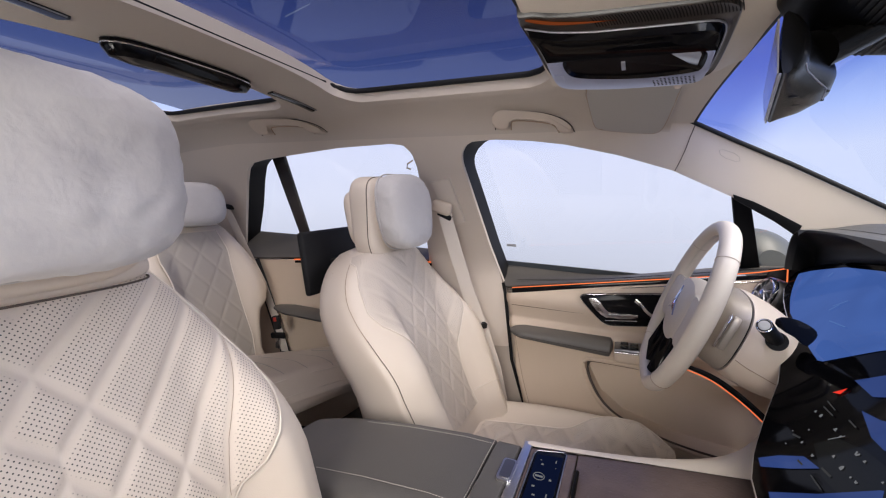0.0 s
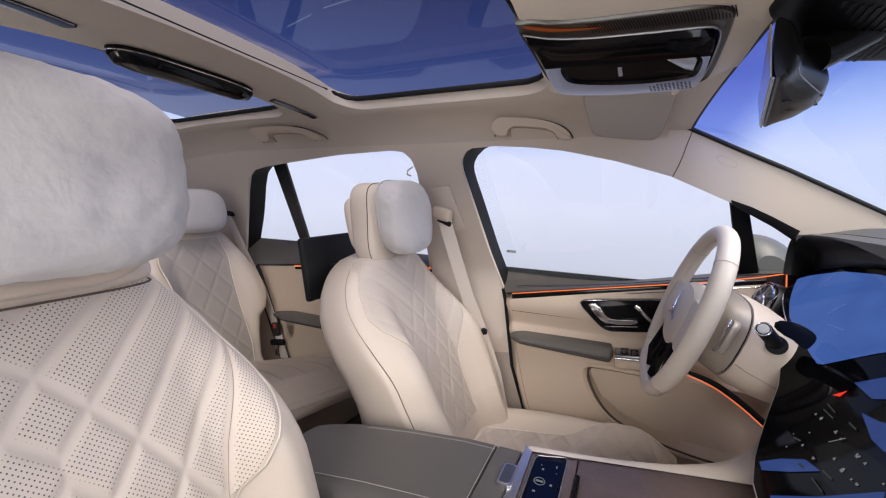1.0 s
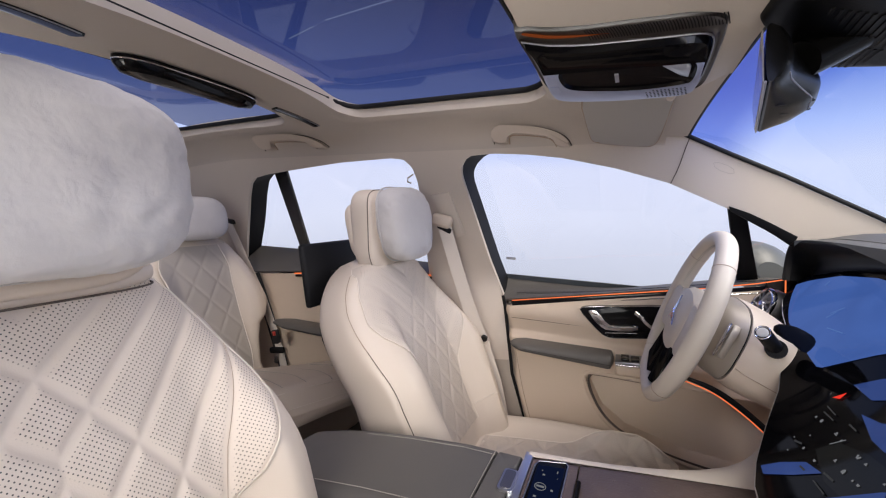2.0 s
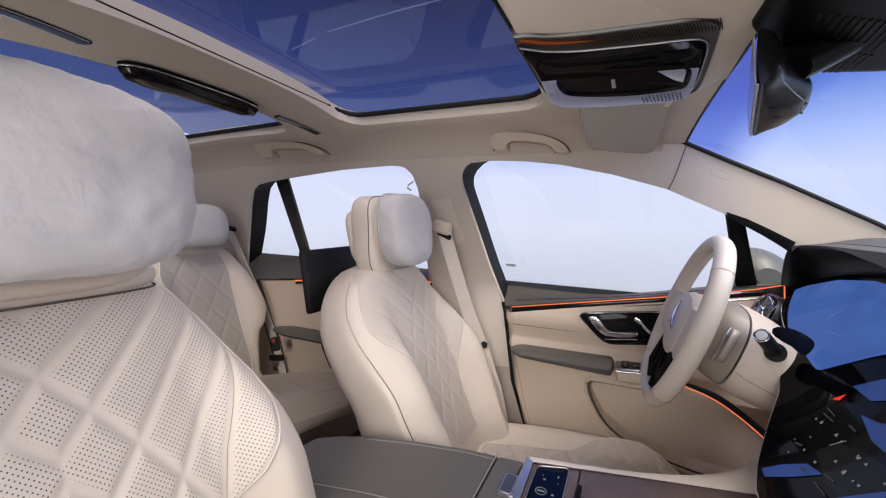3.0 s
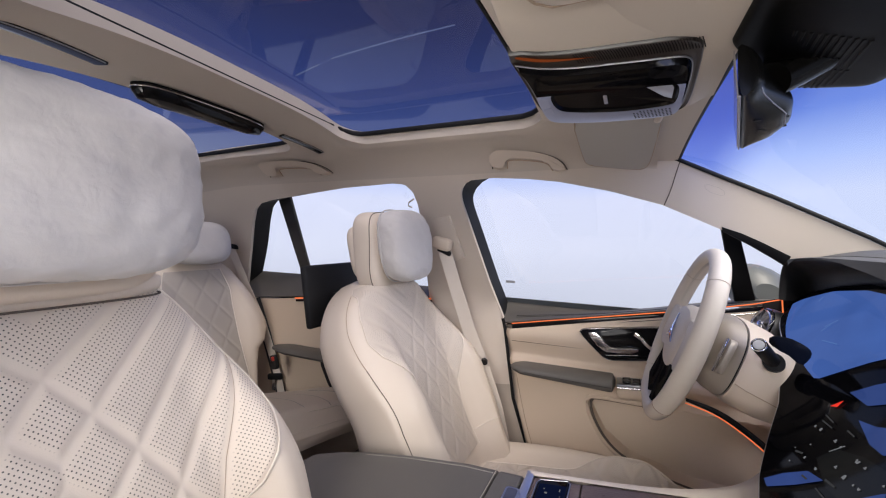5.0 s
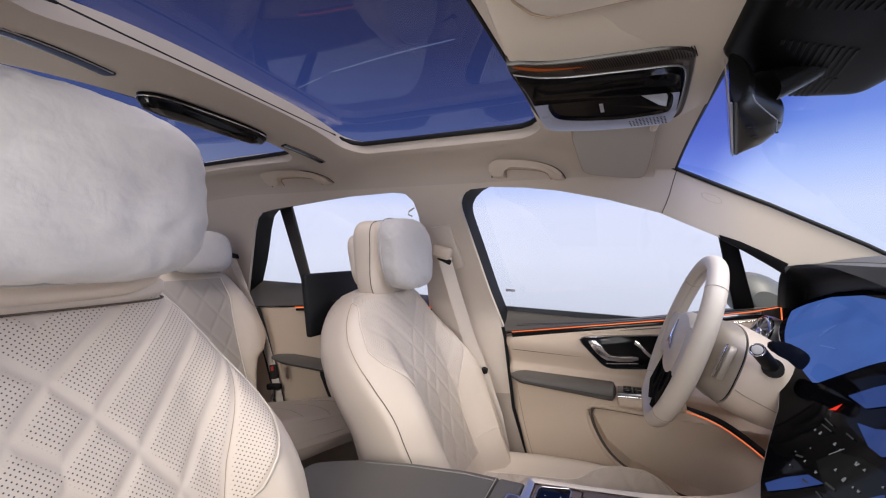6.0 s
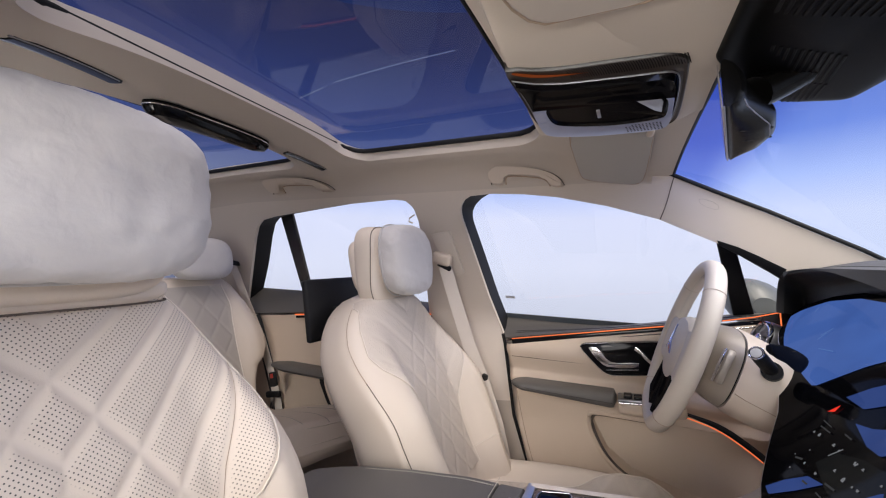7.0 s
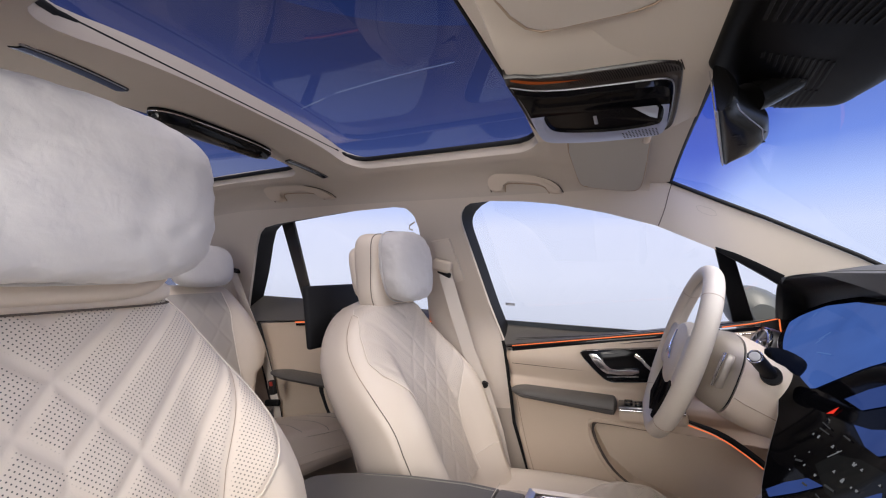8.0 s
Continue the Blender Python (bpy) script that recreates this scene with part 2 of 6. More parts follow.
def resample(pts, n, closed=False):
    pts = [Vector(p) for p in pts]
    if closed:
        pts = pts + [pts[0]]
    acc = [0.0]
    for a, b in zip(pts, pts[1:]):
        acc.append(acc[-1] + (b - a).length)
    out, k = [], 0
    steps = n if closed else n - 1
    for i in range(n):
        d = acc[-1] * i / steps
        while k < len(acc) - 2 and acc[k + 1] < d:
            k += 1
        f = (d - acc[k]) / max(1e-9, acc[k + 1] - acc[k])
        out.append(pts[k].lerp(pts[k + 1], min(1, f)))
    return out


def sweep(pts, rx, ry=None, sides=10, closed=False, up=(0, 0, 1), bm=None, taper=None, square=2.0):
    """A bar of elliptic section along pts; rx lies across, ry along up."""
    ry = ry or rx
    pts = [Vector(p) for p in pts]
    loops, up = [], Vector(up)
    for i, p in enumerate(pts):
        a = pts[i - 1] if i or closed else p
        b = pts[(i + 1) % len(pts)] if i < len(pts) - 1 or closed else p
        t = (b - a).normalized()
        s = t.cross(up)
        s = s.normalized() if s.length > 1e-4 else t.orthogonal().normalized()
        u = s.cross(t).normalized()
        k = taper(i / max(1, len(pts) - 1)) if taper else 1.0
        loop = []
        for j in range(sides):
            an = 2 * math.pi * j / sides
            c, q = math.cos(an), math.sin(an)
            c = math.copysign(abs(c) ** (2 / square), c)
            q = math.copysign(abs(q) ** (2 / square), q)
            loop.append(p + s * c * rx * k + u * q * ry * k)
        loops.append(loop)
    return rings(loops, caps=not closed, wrap=closed, bm=bm)


def sheet(fn, nu, nv, thick=0.0, bm=None):
    """A grid of fn(u, v), u and v from 0 to 1, with thickness along its own normals."""
    bm = bm or bmesh.new()
    g = [[Vector(fn(i / nu, j / nv)) for j in range(nv + 1)] for i in range(nu + 1)]
    top = [[bm.verts.new(p) for p in row] for row in g]
    for i in range(nu):
        for j in range(nv):
            bm.faces.new((top[i][j], top[i + 1][j], top[i + 1][j + 1], top[i][j + 1]))
    if thick:
        low = []
        for i in range(nu + 1):
            row = []
            for j in range(nv + 1):
                a = g[min(nu, i + 1)][j] - g[max(0, i - 1)][j]
                b = g[i][min(nv, j + 1)] - g[i][max(0, j - 1)]
                row.append(bm.verts.new(g[i][j] - a.cross(b).normalized() * thick))
            low.append(row)
        for i in range(nu):
            for j in range(nv):
                bm.faces.new((low[i][j], low[i][j + 1], low[i + 1][j + 1], low[i + 1][j]))
        for i in range(nu):
            bm.faces.new((top[i][0], low[i][0], low[i + 1][0], top[i + 1][0]))
            bm.faces.new((top[i][nv], top[i + 1][nv], low[i + 1][nv], low[i][nv]))
        for j in range(nv):
            bm.faces.new((top[0][j], top[0][j + 1], low[0][j + 1], low[0][j]))
            bm.faces.new((top[nu][j], low[nu][j], low[nu][j + 1], top[nu][j + 1]))
    return bm


def slab(pts, push, bevel=0.0, seg=2, bm=None):
    """A plate of outline pts, pushed along a vector."""
    bm = bm or bmesh.new()
    push = Vector(push)
    a = [bm.verts.new(Vector(p)) for p in pts]
    b = [bm.verts.new(Vector(p) + push) for p in pts]
    fa, fb = bm.faces.new(a), bm.faces.new(b[::-1])
    for i in range(len(a)):
        j = (i + 1) % len(a)
        bm.faces.new((a[i], b[i], b[j], a[j]))
    if bevel:
        bmesh.ops.bevel(bm, geom=list(fa.edges) + list(fb.edges), offset=bevel, segments=seg, affect="EDGES", profile=0.5)
    return bm


def smooth01(x, a, b):
    t = min(1.0, max(0.0, (x - a) / (b - a)))
    return t * t * (3 - 2 * t)


def table(x, rows):
    """Linear reading of (x, value) rows."""
    if x <= rows[0][0]:
        return rows[0][1]
    for (a, p), (b, q) in zip(rows, rows[1:]):
        if x <= b:
            return p + (q - p) * (x - a) / (b - a)
    return rows[-1][1]


CY = 0.56  # the car's middle line


def mirror_y(p):
    return (p[0], 2 * CY - p[1], p[2])


# ---- the car's shell ----


def roof_z(x, y):
    d = abs(y - CY)
    front = smooth01(x, -0.20, 0.02)
    rail = 1.485 - 0.026 * smooth01(x, -0.15, 0.13)
    crown = 0.086 - 0.064 * front
    return rail + crown * (1 - (d / 0.55) ** 3) - 0.10 * max(0.0, -x - 1.2) ** 2


def trim_y(x, z):
    return 1.10 + 0.45 * (1.48 - z) - 0.05 * max(0.0, -x - 1.25) ** 2


def glass_y(x, z):
    return 1.26 + 0.46 * (1.387 - z) - 0.30 * max(0.0, -x - 1.25) ** 2


def flip(side):
    return (lambda p: p) if side > 0 else mirror_y


def ring_panel(chunks_in, chunks_out, place, n=44, steps=6, lip=None, side=1, thick=0.012):
    """The panel between an opening and its outer border, each given in matching stretches of (a, b) points."""
    f = flip(side)
    ins, outs = [], []
    for ci, co in zip(chunks_in, chunks_out):
        ins += resample([(a, b, 0) for a, b in ci], n)[:-1]
        outs += resample([(a, b, 0) for a, b in co], n)[:-1]
    loops = []
    if lip:
        loops.append([f(lip(p.x, p.y)) for p in ins])
    for k in range(steps + 1):
        loops.append([f(place(*(p.lerp(q, k / steps)).xy)) for p, q in zip(ins, outs)])
    return rings(loops, caps=False)


FRONT_IN = [[(-0.365, 0.94), (-0.41, 1.10), (-0.456, 1.304), (-0.470, 1.365), (-0.472, 1.388), (-0.466, 1.408), (-0.452, 1.424), (-0.43, 1.434)],
            [(-0.43, 1.434), (-0.36, 1.438), (-0.26, 1.432), (-0.164, 1.420), (-0.03, 1.391), (0.098, 1.353)],
            [(0.098, 1.353), (0.24, 1.288), (0.382, 1.211), (0.50, 1.14)],
            [(0.50, 1.14), (0.50, 0.94)],
            [(0.50, 0.94), (-0.365, 0.94)]]
FRONT_OUT = [[(-0.56, 0.91), (-0.57, 1.30), (-0.57, 1.505)],
             [(-0.57, 1.505), (0.02, 1.50), (0.10, 1.474)],
             [(0.10, 1.474), (0.129, 1.457), (0.33, 1.362), (0.518, 1.27), (0.70, 1.17)],
             [(0.70, 1.17), (0.70, 0.91)],
             [(0.70, 0.91), (-0.56, 0.91)]]
REAR_IN = [[(-1.70, 0.94), (-1.60, 1.10), (-1.47, 1.30), (-1.427, 1.355), (-1.39, 1.378)],
           [(-1.39, 1.378), (-1.308, 1.392), (-1.165, 1.406), (-0.929, 1.427), (-0.717, 1.435)],
           [(-0.717, 1.435), (-0.670, 1.430), (-0.643, 1.405), (-0.633, 1.36), (-0.633, 1.30), (-0.668, 0.94)],
           [(-0.668, 0.94), (-1.70, 0.94)]]
REAR_OUT = [[(-1.95, 0.91), (-1.95, 1.30), (-1.95, 1.48)],
            [(-1.95, 1.48), (-0.57, 1.505)],
            [(-0.57, 1.505), (-0.57, 0.91)],
            [(-0.57, 0.91), (-1.95, 0.91)]]


def trim_place(x, z):
    return (x, trim_y(x, z), z)


def trim_lip(x, z):
    return (x, trim_y(x, z) + 0.012, z + 0.004)


def reveal_end(x, z):
    z2 = z + (0.030 if x > -0.55 else 0.023) * smooth01(z, 1.15, 1.40) * (smooth01(x, -0.47, -0.36) if x > -0.55 else 1.0)
    return (x, glass_y(x, z2) - 0.004, z2)


def reveal(chunks, side):
    """The black frame of a window between the trim's lip and the pane."""
    f = flip(side)
    pts = []
    for c in chunks:
        pts += resample([(a, b, 0) for a, b in c], 44)[:-1]
    lip = [Vector(trim_lip(p.x, p.y)) for p in pts]
    end = [Vector(reveal_end(p.x, p.y)) for p in pts]
    return rings([[f(p) for p in lip], [f(p.lerp(q, 0.5)) for p, q in zip(lip, end)], [f(q) for q in end]], caps=False)


for side, tag in ((1, "left"), (-1, "right")):
    body = thing("wall_" + tag, "cream fabric pillar and roof rail trim of the car's side", "car trim", kind="structure")
    part("front_pillar_trim", ring_panel(FRONT_IN, FRONT_OUT, trim_place, lip=trim_lip, side=side), TRIMCLOTH, body)
    part("rear_pillar_trim", ring_panel(REAR_IN, REAR_OUT, trim_place, lip=trim_lip, side=side), TRIMCLOTH, body)
    f = flip(side)
    # rounded run of the lining from the roof into the side

    def cove(u, v):
        x = -1.90 + 1.98 * u
        z2 = min(1.452, roof_z(x, 1.135) - 0.016)
        a, c = Vector((x, 1.035, roof_z(x, 1.035))), Vector((x, trim_y(x, z2), z2))
        z3 = roof_z(x, 1.10) - 0.001
        m_ = Vector((x, trim_y(x, z3), z3))
        p = a * (1 - v) ** 2 + m_ * 2 * v * (1 - v) + c * v * v
        return f((p.x, p.y - 0.0006 * v, p.z - 0.0006 * (1 - v)))
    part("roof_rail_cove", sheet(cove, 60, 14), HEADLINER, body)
    # lower pillar between the doors
    def low_pillar(u, v):
        z = 1.10 - v * 0.75
        x0 = -0.645 + 0.03 * smooth01(v, 0.3, 0.8)
        x1 = table(z, ((0.35, -0.232), (0.48, -0.250), (0.70, -0.323), (0.94, -0.358), (1.02, -0.385), (1.06, -0.408), (1.10, -0.420)))
        x = x0 + (x1 - x0) * u
        bulge = 0.034 * max(0.0, math.sin(math.pi * u)) ** 0.6 * smooth01(v, 0.0, 0.35) + 0.0015
        return f((x, min(trim_y(x, z), 1.300) - bulge + 0.02 * v, z))
    part("lower_pillar_trim", sheet(low_pillar, 20, 20), TRIMCLOTH, body)

    # darker sheet over the pillar's foot paints the door jamb's shade
    def pillar_shade(u, v):
        p = low_pillar(0.60 + 0.385 * u, 0.47 + 0.53 * v)
        return (p[0], p[1] - 0.003 * side, p[2])
    part("pillar_shade_overlay", sheet(pillar_shade, 12, 16), PILLARSHADE, body, "darker overlay for the shade at the pillar's foot")
    # the doors' black window frames, panes and posts
    win = thing("window_front_" + tag, "clear front side window with black rubber seal", "window", kind="structure")
    gl = [(-0.510, 1.00), (-0.510, 1.40), (-0.49, 1.45), (-0.39, 1.460), (-0.2, 1.445), (0.0, 1.400), (0.2, 1.325), (0.40, 1.222), (0.50, 1.16), (0.50, 1.00)]
    part("pane", slab([f((x, glass_y(x, z), z)) for x, z in gl], (0, 0.004 * side, 0)), CLEAR, win)
    part("frame", reveal(FRONT_IN, side), BLACK, win)
    part("division_post", slab([f((x, glass_y(x, z) - 0.006, z)) for x, z in ((0.250, 1.315), (0.299, 1.285), (0.371, 1.07), (0.318, 1.07))], (0, 0.014 * side, 0), 0.003), BLACK, win)
    part("corner_seal", slab([f((x, trim_y(x, z) - 0.004, z)) for x, z in ((0.235, 1.297), (0.279, 1.281), (0.328, 1.257), (0.386, 1.226), (0.380, 1.200), (0.330, 1.234), (0.287, 1.258), (0.240, 1.285))], (0, 0.006 * side, 0), 0.002), BLACK, win)
    win = thing("window_rear_" + tag, "clear rear side window with a slanted black divider", "window", kind="structure")
    gl = [(-1.70, 1.00), (-1.56, 1.22), (-1.47, 1.39), (-1.38, 1.42), (-1.1, 1.44), (-0.66, 1.46), (-0.62, 1.40), (-0.64, 1.00)]
    part("pane", slab([f((x, glass_y(x, z), z)) for x, z in gl], (0, 0.004 * side, 0)), CLEAR, win)
    part("frame", reveal(REAR_IN, side), BLACK, win)
    part("division_post", slab([f((x, glass_y(x, z) - 0.006, z)) for x, z in ((-1.385, 1.415), (-1.315, 1.425), (-1.345, 1.05), (-1.40, 1.05))], (0, 0.014 * side, 0), 0.003), BLACK, win)
    part("seal", slab([f((x, glass_y(x, z) - 0.008, z)) for x, z in ((-1.455, 1.415), (-1.375, 1.412), (-1.425, 1.386), (-1.463, 1.361), (-1.64, 1.065), (-1.66, 1.0), (-1.80, 1.0), (-1.72, 1.2), (-1.56, 1.37))], (0, 0.012 * side, 0), 0.002), BLACK, win)


# the roof lining with two glass roofs
def rounded(x0, x1, y0, y1, r, n=6):
    """Four stretches of a rounded rectangle, one a side, each from mid corner to mid corner."""
    def arc(cx, cy, a0, a1):
        return [(cx + r * math.cos(radians(a0 + (a1 - a0) * k / n)), cy + r * math.sin(radians(a0 + (a1 - a0) * k / n))) for k in range(n + 1)]
    a = arc(x0 + r, y0 + r, 225, 270), arc(x1 - r, y0 + r, 270, 315), arc(x1 - r, y0 + r, 315, 360), arc(x1 - r, y1 - r, 0, 45)
    b = arc(x1 - r, y1 - r, 45, 90), arc(x0 + r, y1 - r, 90, 135), arc(x0 + r, y1 - r, 135, 180), arc(x0 + r, y0 + r, 180, 225)
    return [a[0] + a[1], a[2] + a[3], b[0] + b[1], b[2] + b[3]]


def slant(x, y):
    """The front opening's rear edge runs askew, behind the rolled blind."""
    return x + 0.19 * max(0.0, 0.60 - y) * smooth01(-x, 0.35, 0.775) * smooth01(x, -0.88, -0.80)


def roof_place(x, y):
    """The lining, with a soft roll round each opening."""
    d = min(max(abs(x - (h_[0] + h_[1]) / 2) - (h_[1] - h_[0]) / 2, abs(y - CY) - (h_[3] - CY)) for h_ in (HOLE_F, HOLE_R))
    return (x, y, roof_z(x, y) - 0.006 * math.exp(-((d - 0.018) / 0.017) ** 2) * smooth01(abs(y - CY), 0.32, 0.40))


def opening(hole, r):
    return [[(slant(a, b), b) for a, b in ch] for ch in rounded(*hole, r)]


Y0, Y1 = 2 * CY - 1.135, 1.135
BEAM = -0.88
ceiling = thing("ceiling", "cream fabric roof lining with two glass roof openings", "ceiling", kind="structure")
HOLE_F, HOLE_R = (-0.775, -0.168, 2 * CY - 0.965, 0.965), (-1.62, -0.985, 2 * CY - 0.965, 0.965)
for hole, x0, x1 in ((HOLE_F, BEAM, 0.125), (HOLE_R, -1.95, BEAM)):
    outer = [[(x0, Y0), (x1, Y0)], [(x1, Y0), (x1, Y1)], [(x1, Y1), (x0, Y1)], [(x0, Y1), (x0, Y0)]]
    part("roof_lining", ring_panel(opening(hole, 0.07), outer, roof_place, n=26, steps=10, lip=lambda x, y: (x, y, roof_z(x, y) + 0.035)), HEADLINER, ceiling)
for tag, hole in (("front", HOLE_F), ("rear", HOLE_R)):
    win = thing("window_roof_" + tag, "dark blue tinted glass roof pane with black seal", "glass roof", kind="structure")
    x0, x1, y0, y1 = hole
    part("pane", sheet(lambda u, v: (x0 - 0.055 + (x1 - x0 + 0.11) * u, y0 - 0.11 + (y1 - y0 + 0.22) * v, roof_z(-0.5, y0 - 0.05 + (y1 - y0 + 0.1) * v) * 0.5 + 0.5 * 1.57 + 0.045), 8, 16, 0.004), ROOFGLASS, win)
    loop = [Vector((a, b, roof_z(a, b) + 0.026)) for ch in opening((x0 - 0.004, x1 - 0.006, y0 + 0.006, y1 - 0.006), 0.066) for a, b in ch[:-1]]
    part("seal", sweep(resample(loop, 90, True), 0.0045, 0.007, closed=True), BLACK, win)

# header over the windscreen, floor, tail and the closing panels
header = thing("wall_front", "cream header above the windscreen", "car trim", kind="structure")


def header_fn(u, v):
    y = Y0 + (Y1 - Y0) * u
    a = 0.5 * math.pi * v
    return (0.125 + 0.012 * math.sin(a), y, roof_z(0.125, y) + 0.012 * (1 - math.cos(a)) * 2)


part("header_lining", sheet(header_fn, 30, 6), BLACK, header, "black edge of the header")
ws = thing("window_windscreen", "clear sloping windscreen", "windscreen", kind="structure")


def ws_fn(u, v):
    q = 2 * u - 1
    return (0.112 + (1.023 + 0.12 * (1 - q * q)) * v, CY + (0.585 + 0.12 * v) * q, 1.472 + 0.012 * (1 - q * q) + 0.045 * (1 - q * q) * smooth01(v, 0.0, 0.12) - 0.49 * v ** (1.0 + 0.25 * (1 - q * q)))


wsn, wsl = WSGLASS.node_tree.nodes, WSGLASS.node_tree.links
band_tc, band_dot, band_map, band_mix = wsn.new("ShaderNodeTexCoord"), wsn.new("ShaderNodeVectorMath"), wsn.new("ShaderNodeMapRange"), wsn.new("ShaderNodeMix")
band_dot.operation, band_dot.inputs[1].default_value = "DOT_PRODUCT", (1.0, 0.0, 0.0)
band_map.interpolation_type = "SMOOTHSTEP"
band_map.inputs["From Min"].default_value, band_map.inputs["From Max"].default_value = 0.175, 0.29
band_mix.data_type = "RGBA"
band_mix.inputs[6].default_value, band_mix.inputs[7].default_value = (0.30, 0.385, 0.76, 1), (0.82, 0.89, 1.0, 1)
wsl.new(band_tc.outputs["Object"], band_dot.inputs[0])
wsl.new(band_dot.outputs["Value"], band_map.inputs["Value"])
wsl.new(band_map.outputs["Result"], band_mix.inputs[0])
for node in wsn:
    if node.type == "BSDF_TRANSPARENT":
        wsl.new(band_mix.outputs[2], node.inputs["Color"])
part("pane", sheet(ws_fn, 20, 12), WSGLASS, ws, "clear glass with a blue shade band along its top")
part("edge_seal", sweep([(x, trim_y(x, z) - 0.002, z - 0.001) for x, z in ((0.118, 1.466), (0.22, 1.418), (0.33, 1.368), (0.518, 1.276), (0.70, 1.176), (0.95, 1.05))], 0.0042, 0.005), BLACK, ws)
tail = thing("wall_rear", "cream trim closing the car's tail round the rear window", "car trim", kind="structure")
part("parcel_panel", box((0.03, 1.7, 0.75), pose(-2.0, CY, 0.72)), HARD, tail)
part("rear_pane", slab([(-2.0, CY - 0.6, 1.10), (-2.0, CY + 0.6, 1.10), (-1.93, CY + 0.5, 1.46), (-1.93, CY - 0.5, 1.46)], (0.004, 0, 0)), ROOFGLASS, tail)
floor = tagged(part("floor", box((3.3, 1.56, 0.05), pose(-0.55, CY, 0.325)), CARPET), "dark carpeted car floor", "floor", kind="structure")
ground = tagged(part("ground", box((400, 400, 0.2), pose(0, 0, -0.1), 0), material("studio_floor", (0.62, 0.63, 0.66), 0.6, vary=0.03, blotch=0.4)), "pale seamless studio floor reaching far away", "floor", kind="structure")


# seamless studio wall round the car; its light is painted as emission, pale below and blue above
bd = bpy.data.materials.new("glowing_studio_wall")
bd.use_nodes = True
bn, bl = bd.node_tree.nodes, bd.node_tree.links
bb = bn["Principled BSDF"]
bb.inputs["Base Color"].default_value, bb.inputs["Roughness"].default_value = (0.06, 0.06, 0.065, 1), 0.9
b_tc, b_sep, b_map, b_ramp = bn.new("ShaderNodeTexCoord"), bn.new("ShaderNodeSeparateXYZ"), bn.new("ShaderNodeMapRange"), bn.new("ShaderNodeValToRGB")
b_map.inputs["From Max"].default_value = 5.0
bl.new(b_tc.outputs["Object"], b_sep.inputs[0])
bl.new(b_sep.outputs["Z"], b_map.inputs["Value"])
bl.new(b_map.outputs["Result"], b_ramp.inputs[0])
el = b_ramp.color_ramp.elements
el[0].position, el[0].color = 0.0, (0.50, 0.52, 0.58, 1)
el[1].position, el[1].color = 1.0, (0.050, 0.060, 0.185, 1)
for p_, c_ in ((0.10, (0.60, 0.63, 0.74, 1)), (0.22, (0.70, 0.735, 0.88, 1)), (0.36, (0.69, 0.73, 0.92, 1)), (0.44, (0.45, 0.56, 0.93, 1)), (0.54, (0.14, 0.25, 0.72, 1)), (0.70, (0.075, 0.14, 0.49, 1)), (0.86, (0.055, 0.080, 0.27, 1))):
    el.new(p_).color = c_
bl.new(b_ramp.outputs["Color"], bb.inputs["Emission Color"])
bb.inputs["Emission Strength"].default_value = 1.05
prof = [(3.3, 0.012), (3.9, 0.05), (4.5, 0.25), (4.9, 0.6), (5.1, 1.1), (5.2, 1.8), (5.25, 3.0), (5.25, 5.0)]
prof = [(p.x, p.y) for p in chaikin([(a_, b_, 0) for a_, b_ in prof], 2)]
tagged(part("backdrop", rings([[(-0.4 + r_ * math.cos(a_), CY + r_ * math.sin(a_), h_) for a_ in [2 * math.pi * k / 72 for k in range(72)]] for r_, h_ in prof], caps=False), bd), "pale blue seamless studio backdrop, its light painted as glow, curving up from the floor", "backdrop", kind="structure")


# thin emissive bars that draw the bright streaks, high behind the far side of the car
STREAK = glow("streak_glow", (0.55, 0.66, 1.0), 0.75)
for ends in (((-0.672, 0.652, 0.351), (-0.628, 0.678, 0.379)), ((-0.606, 0.689, 0.392), (-0.48, 0.754, 0.440), (-0.357, 0.806, 0.472))):
    tube = thing("glowing_streak", "thin pale blue glowing streak", "studio light")
    part("tube", sweep(chaikin([Vector(d_) * 4.7 + Vector((0, 0, 1.25)) for d_ in ends], 2), 0.007, 0.007, sides=8), STREAK, tube)


# ---- doors ----
def sill_z(x):
    return 1.022 + 0.08 * smooth01(x, -0.1, 0.45) - 0.01 * smooth01(x, -0.45, -0.1)


def strip_z(x):
    return 0.962 + 0.185 * (x + 0.33)


def door_y(x, z):
    """Inner face of the left front door, below the strip."""
    y = 1.305
    y -= 0.022 * math.exp(-((z - 0.93) / 0.05) ** 2)
    arm = smooth01(z, 0.79, 0.825) * (1 - smooth01(z, 0.835, 0.865))
    y -= 0.020 * arm
    y -= 0.03 * smooth01(0.80 - z, 0, 0.35)
    return y


def pocket_depth(x, z):
    """How far inside the door pocket's outline a place lies, softly."""
    top = 0.757
    low = table(x, ((-0.09, 0.76), (-0.067, 0.693), (-0.027, 0.624), (0.044, 0.575), (0.205, 0.537), (0.36, 0.53), (0.5, 0.53)))
    left = x + 0.082
    return min(1.0, max(0.0, min(top - z, z - low, left) / 0.014))


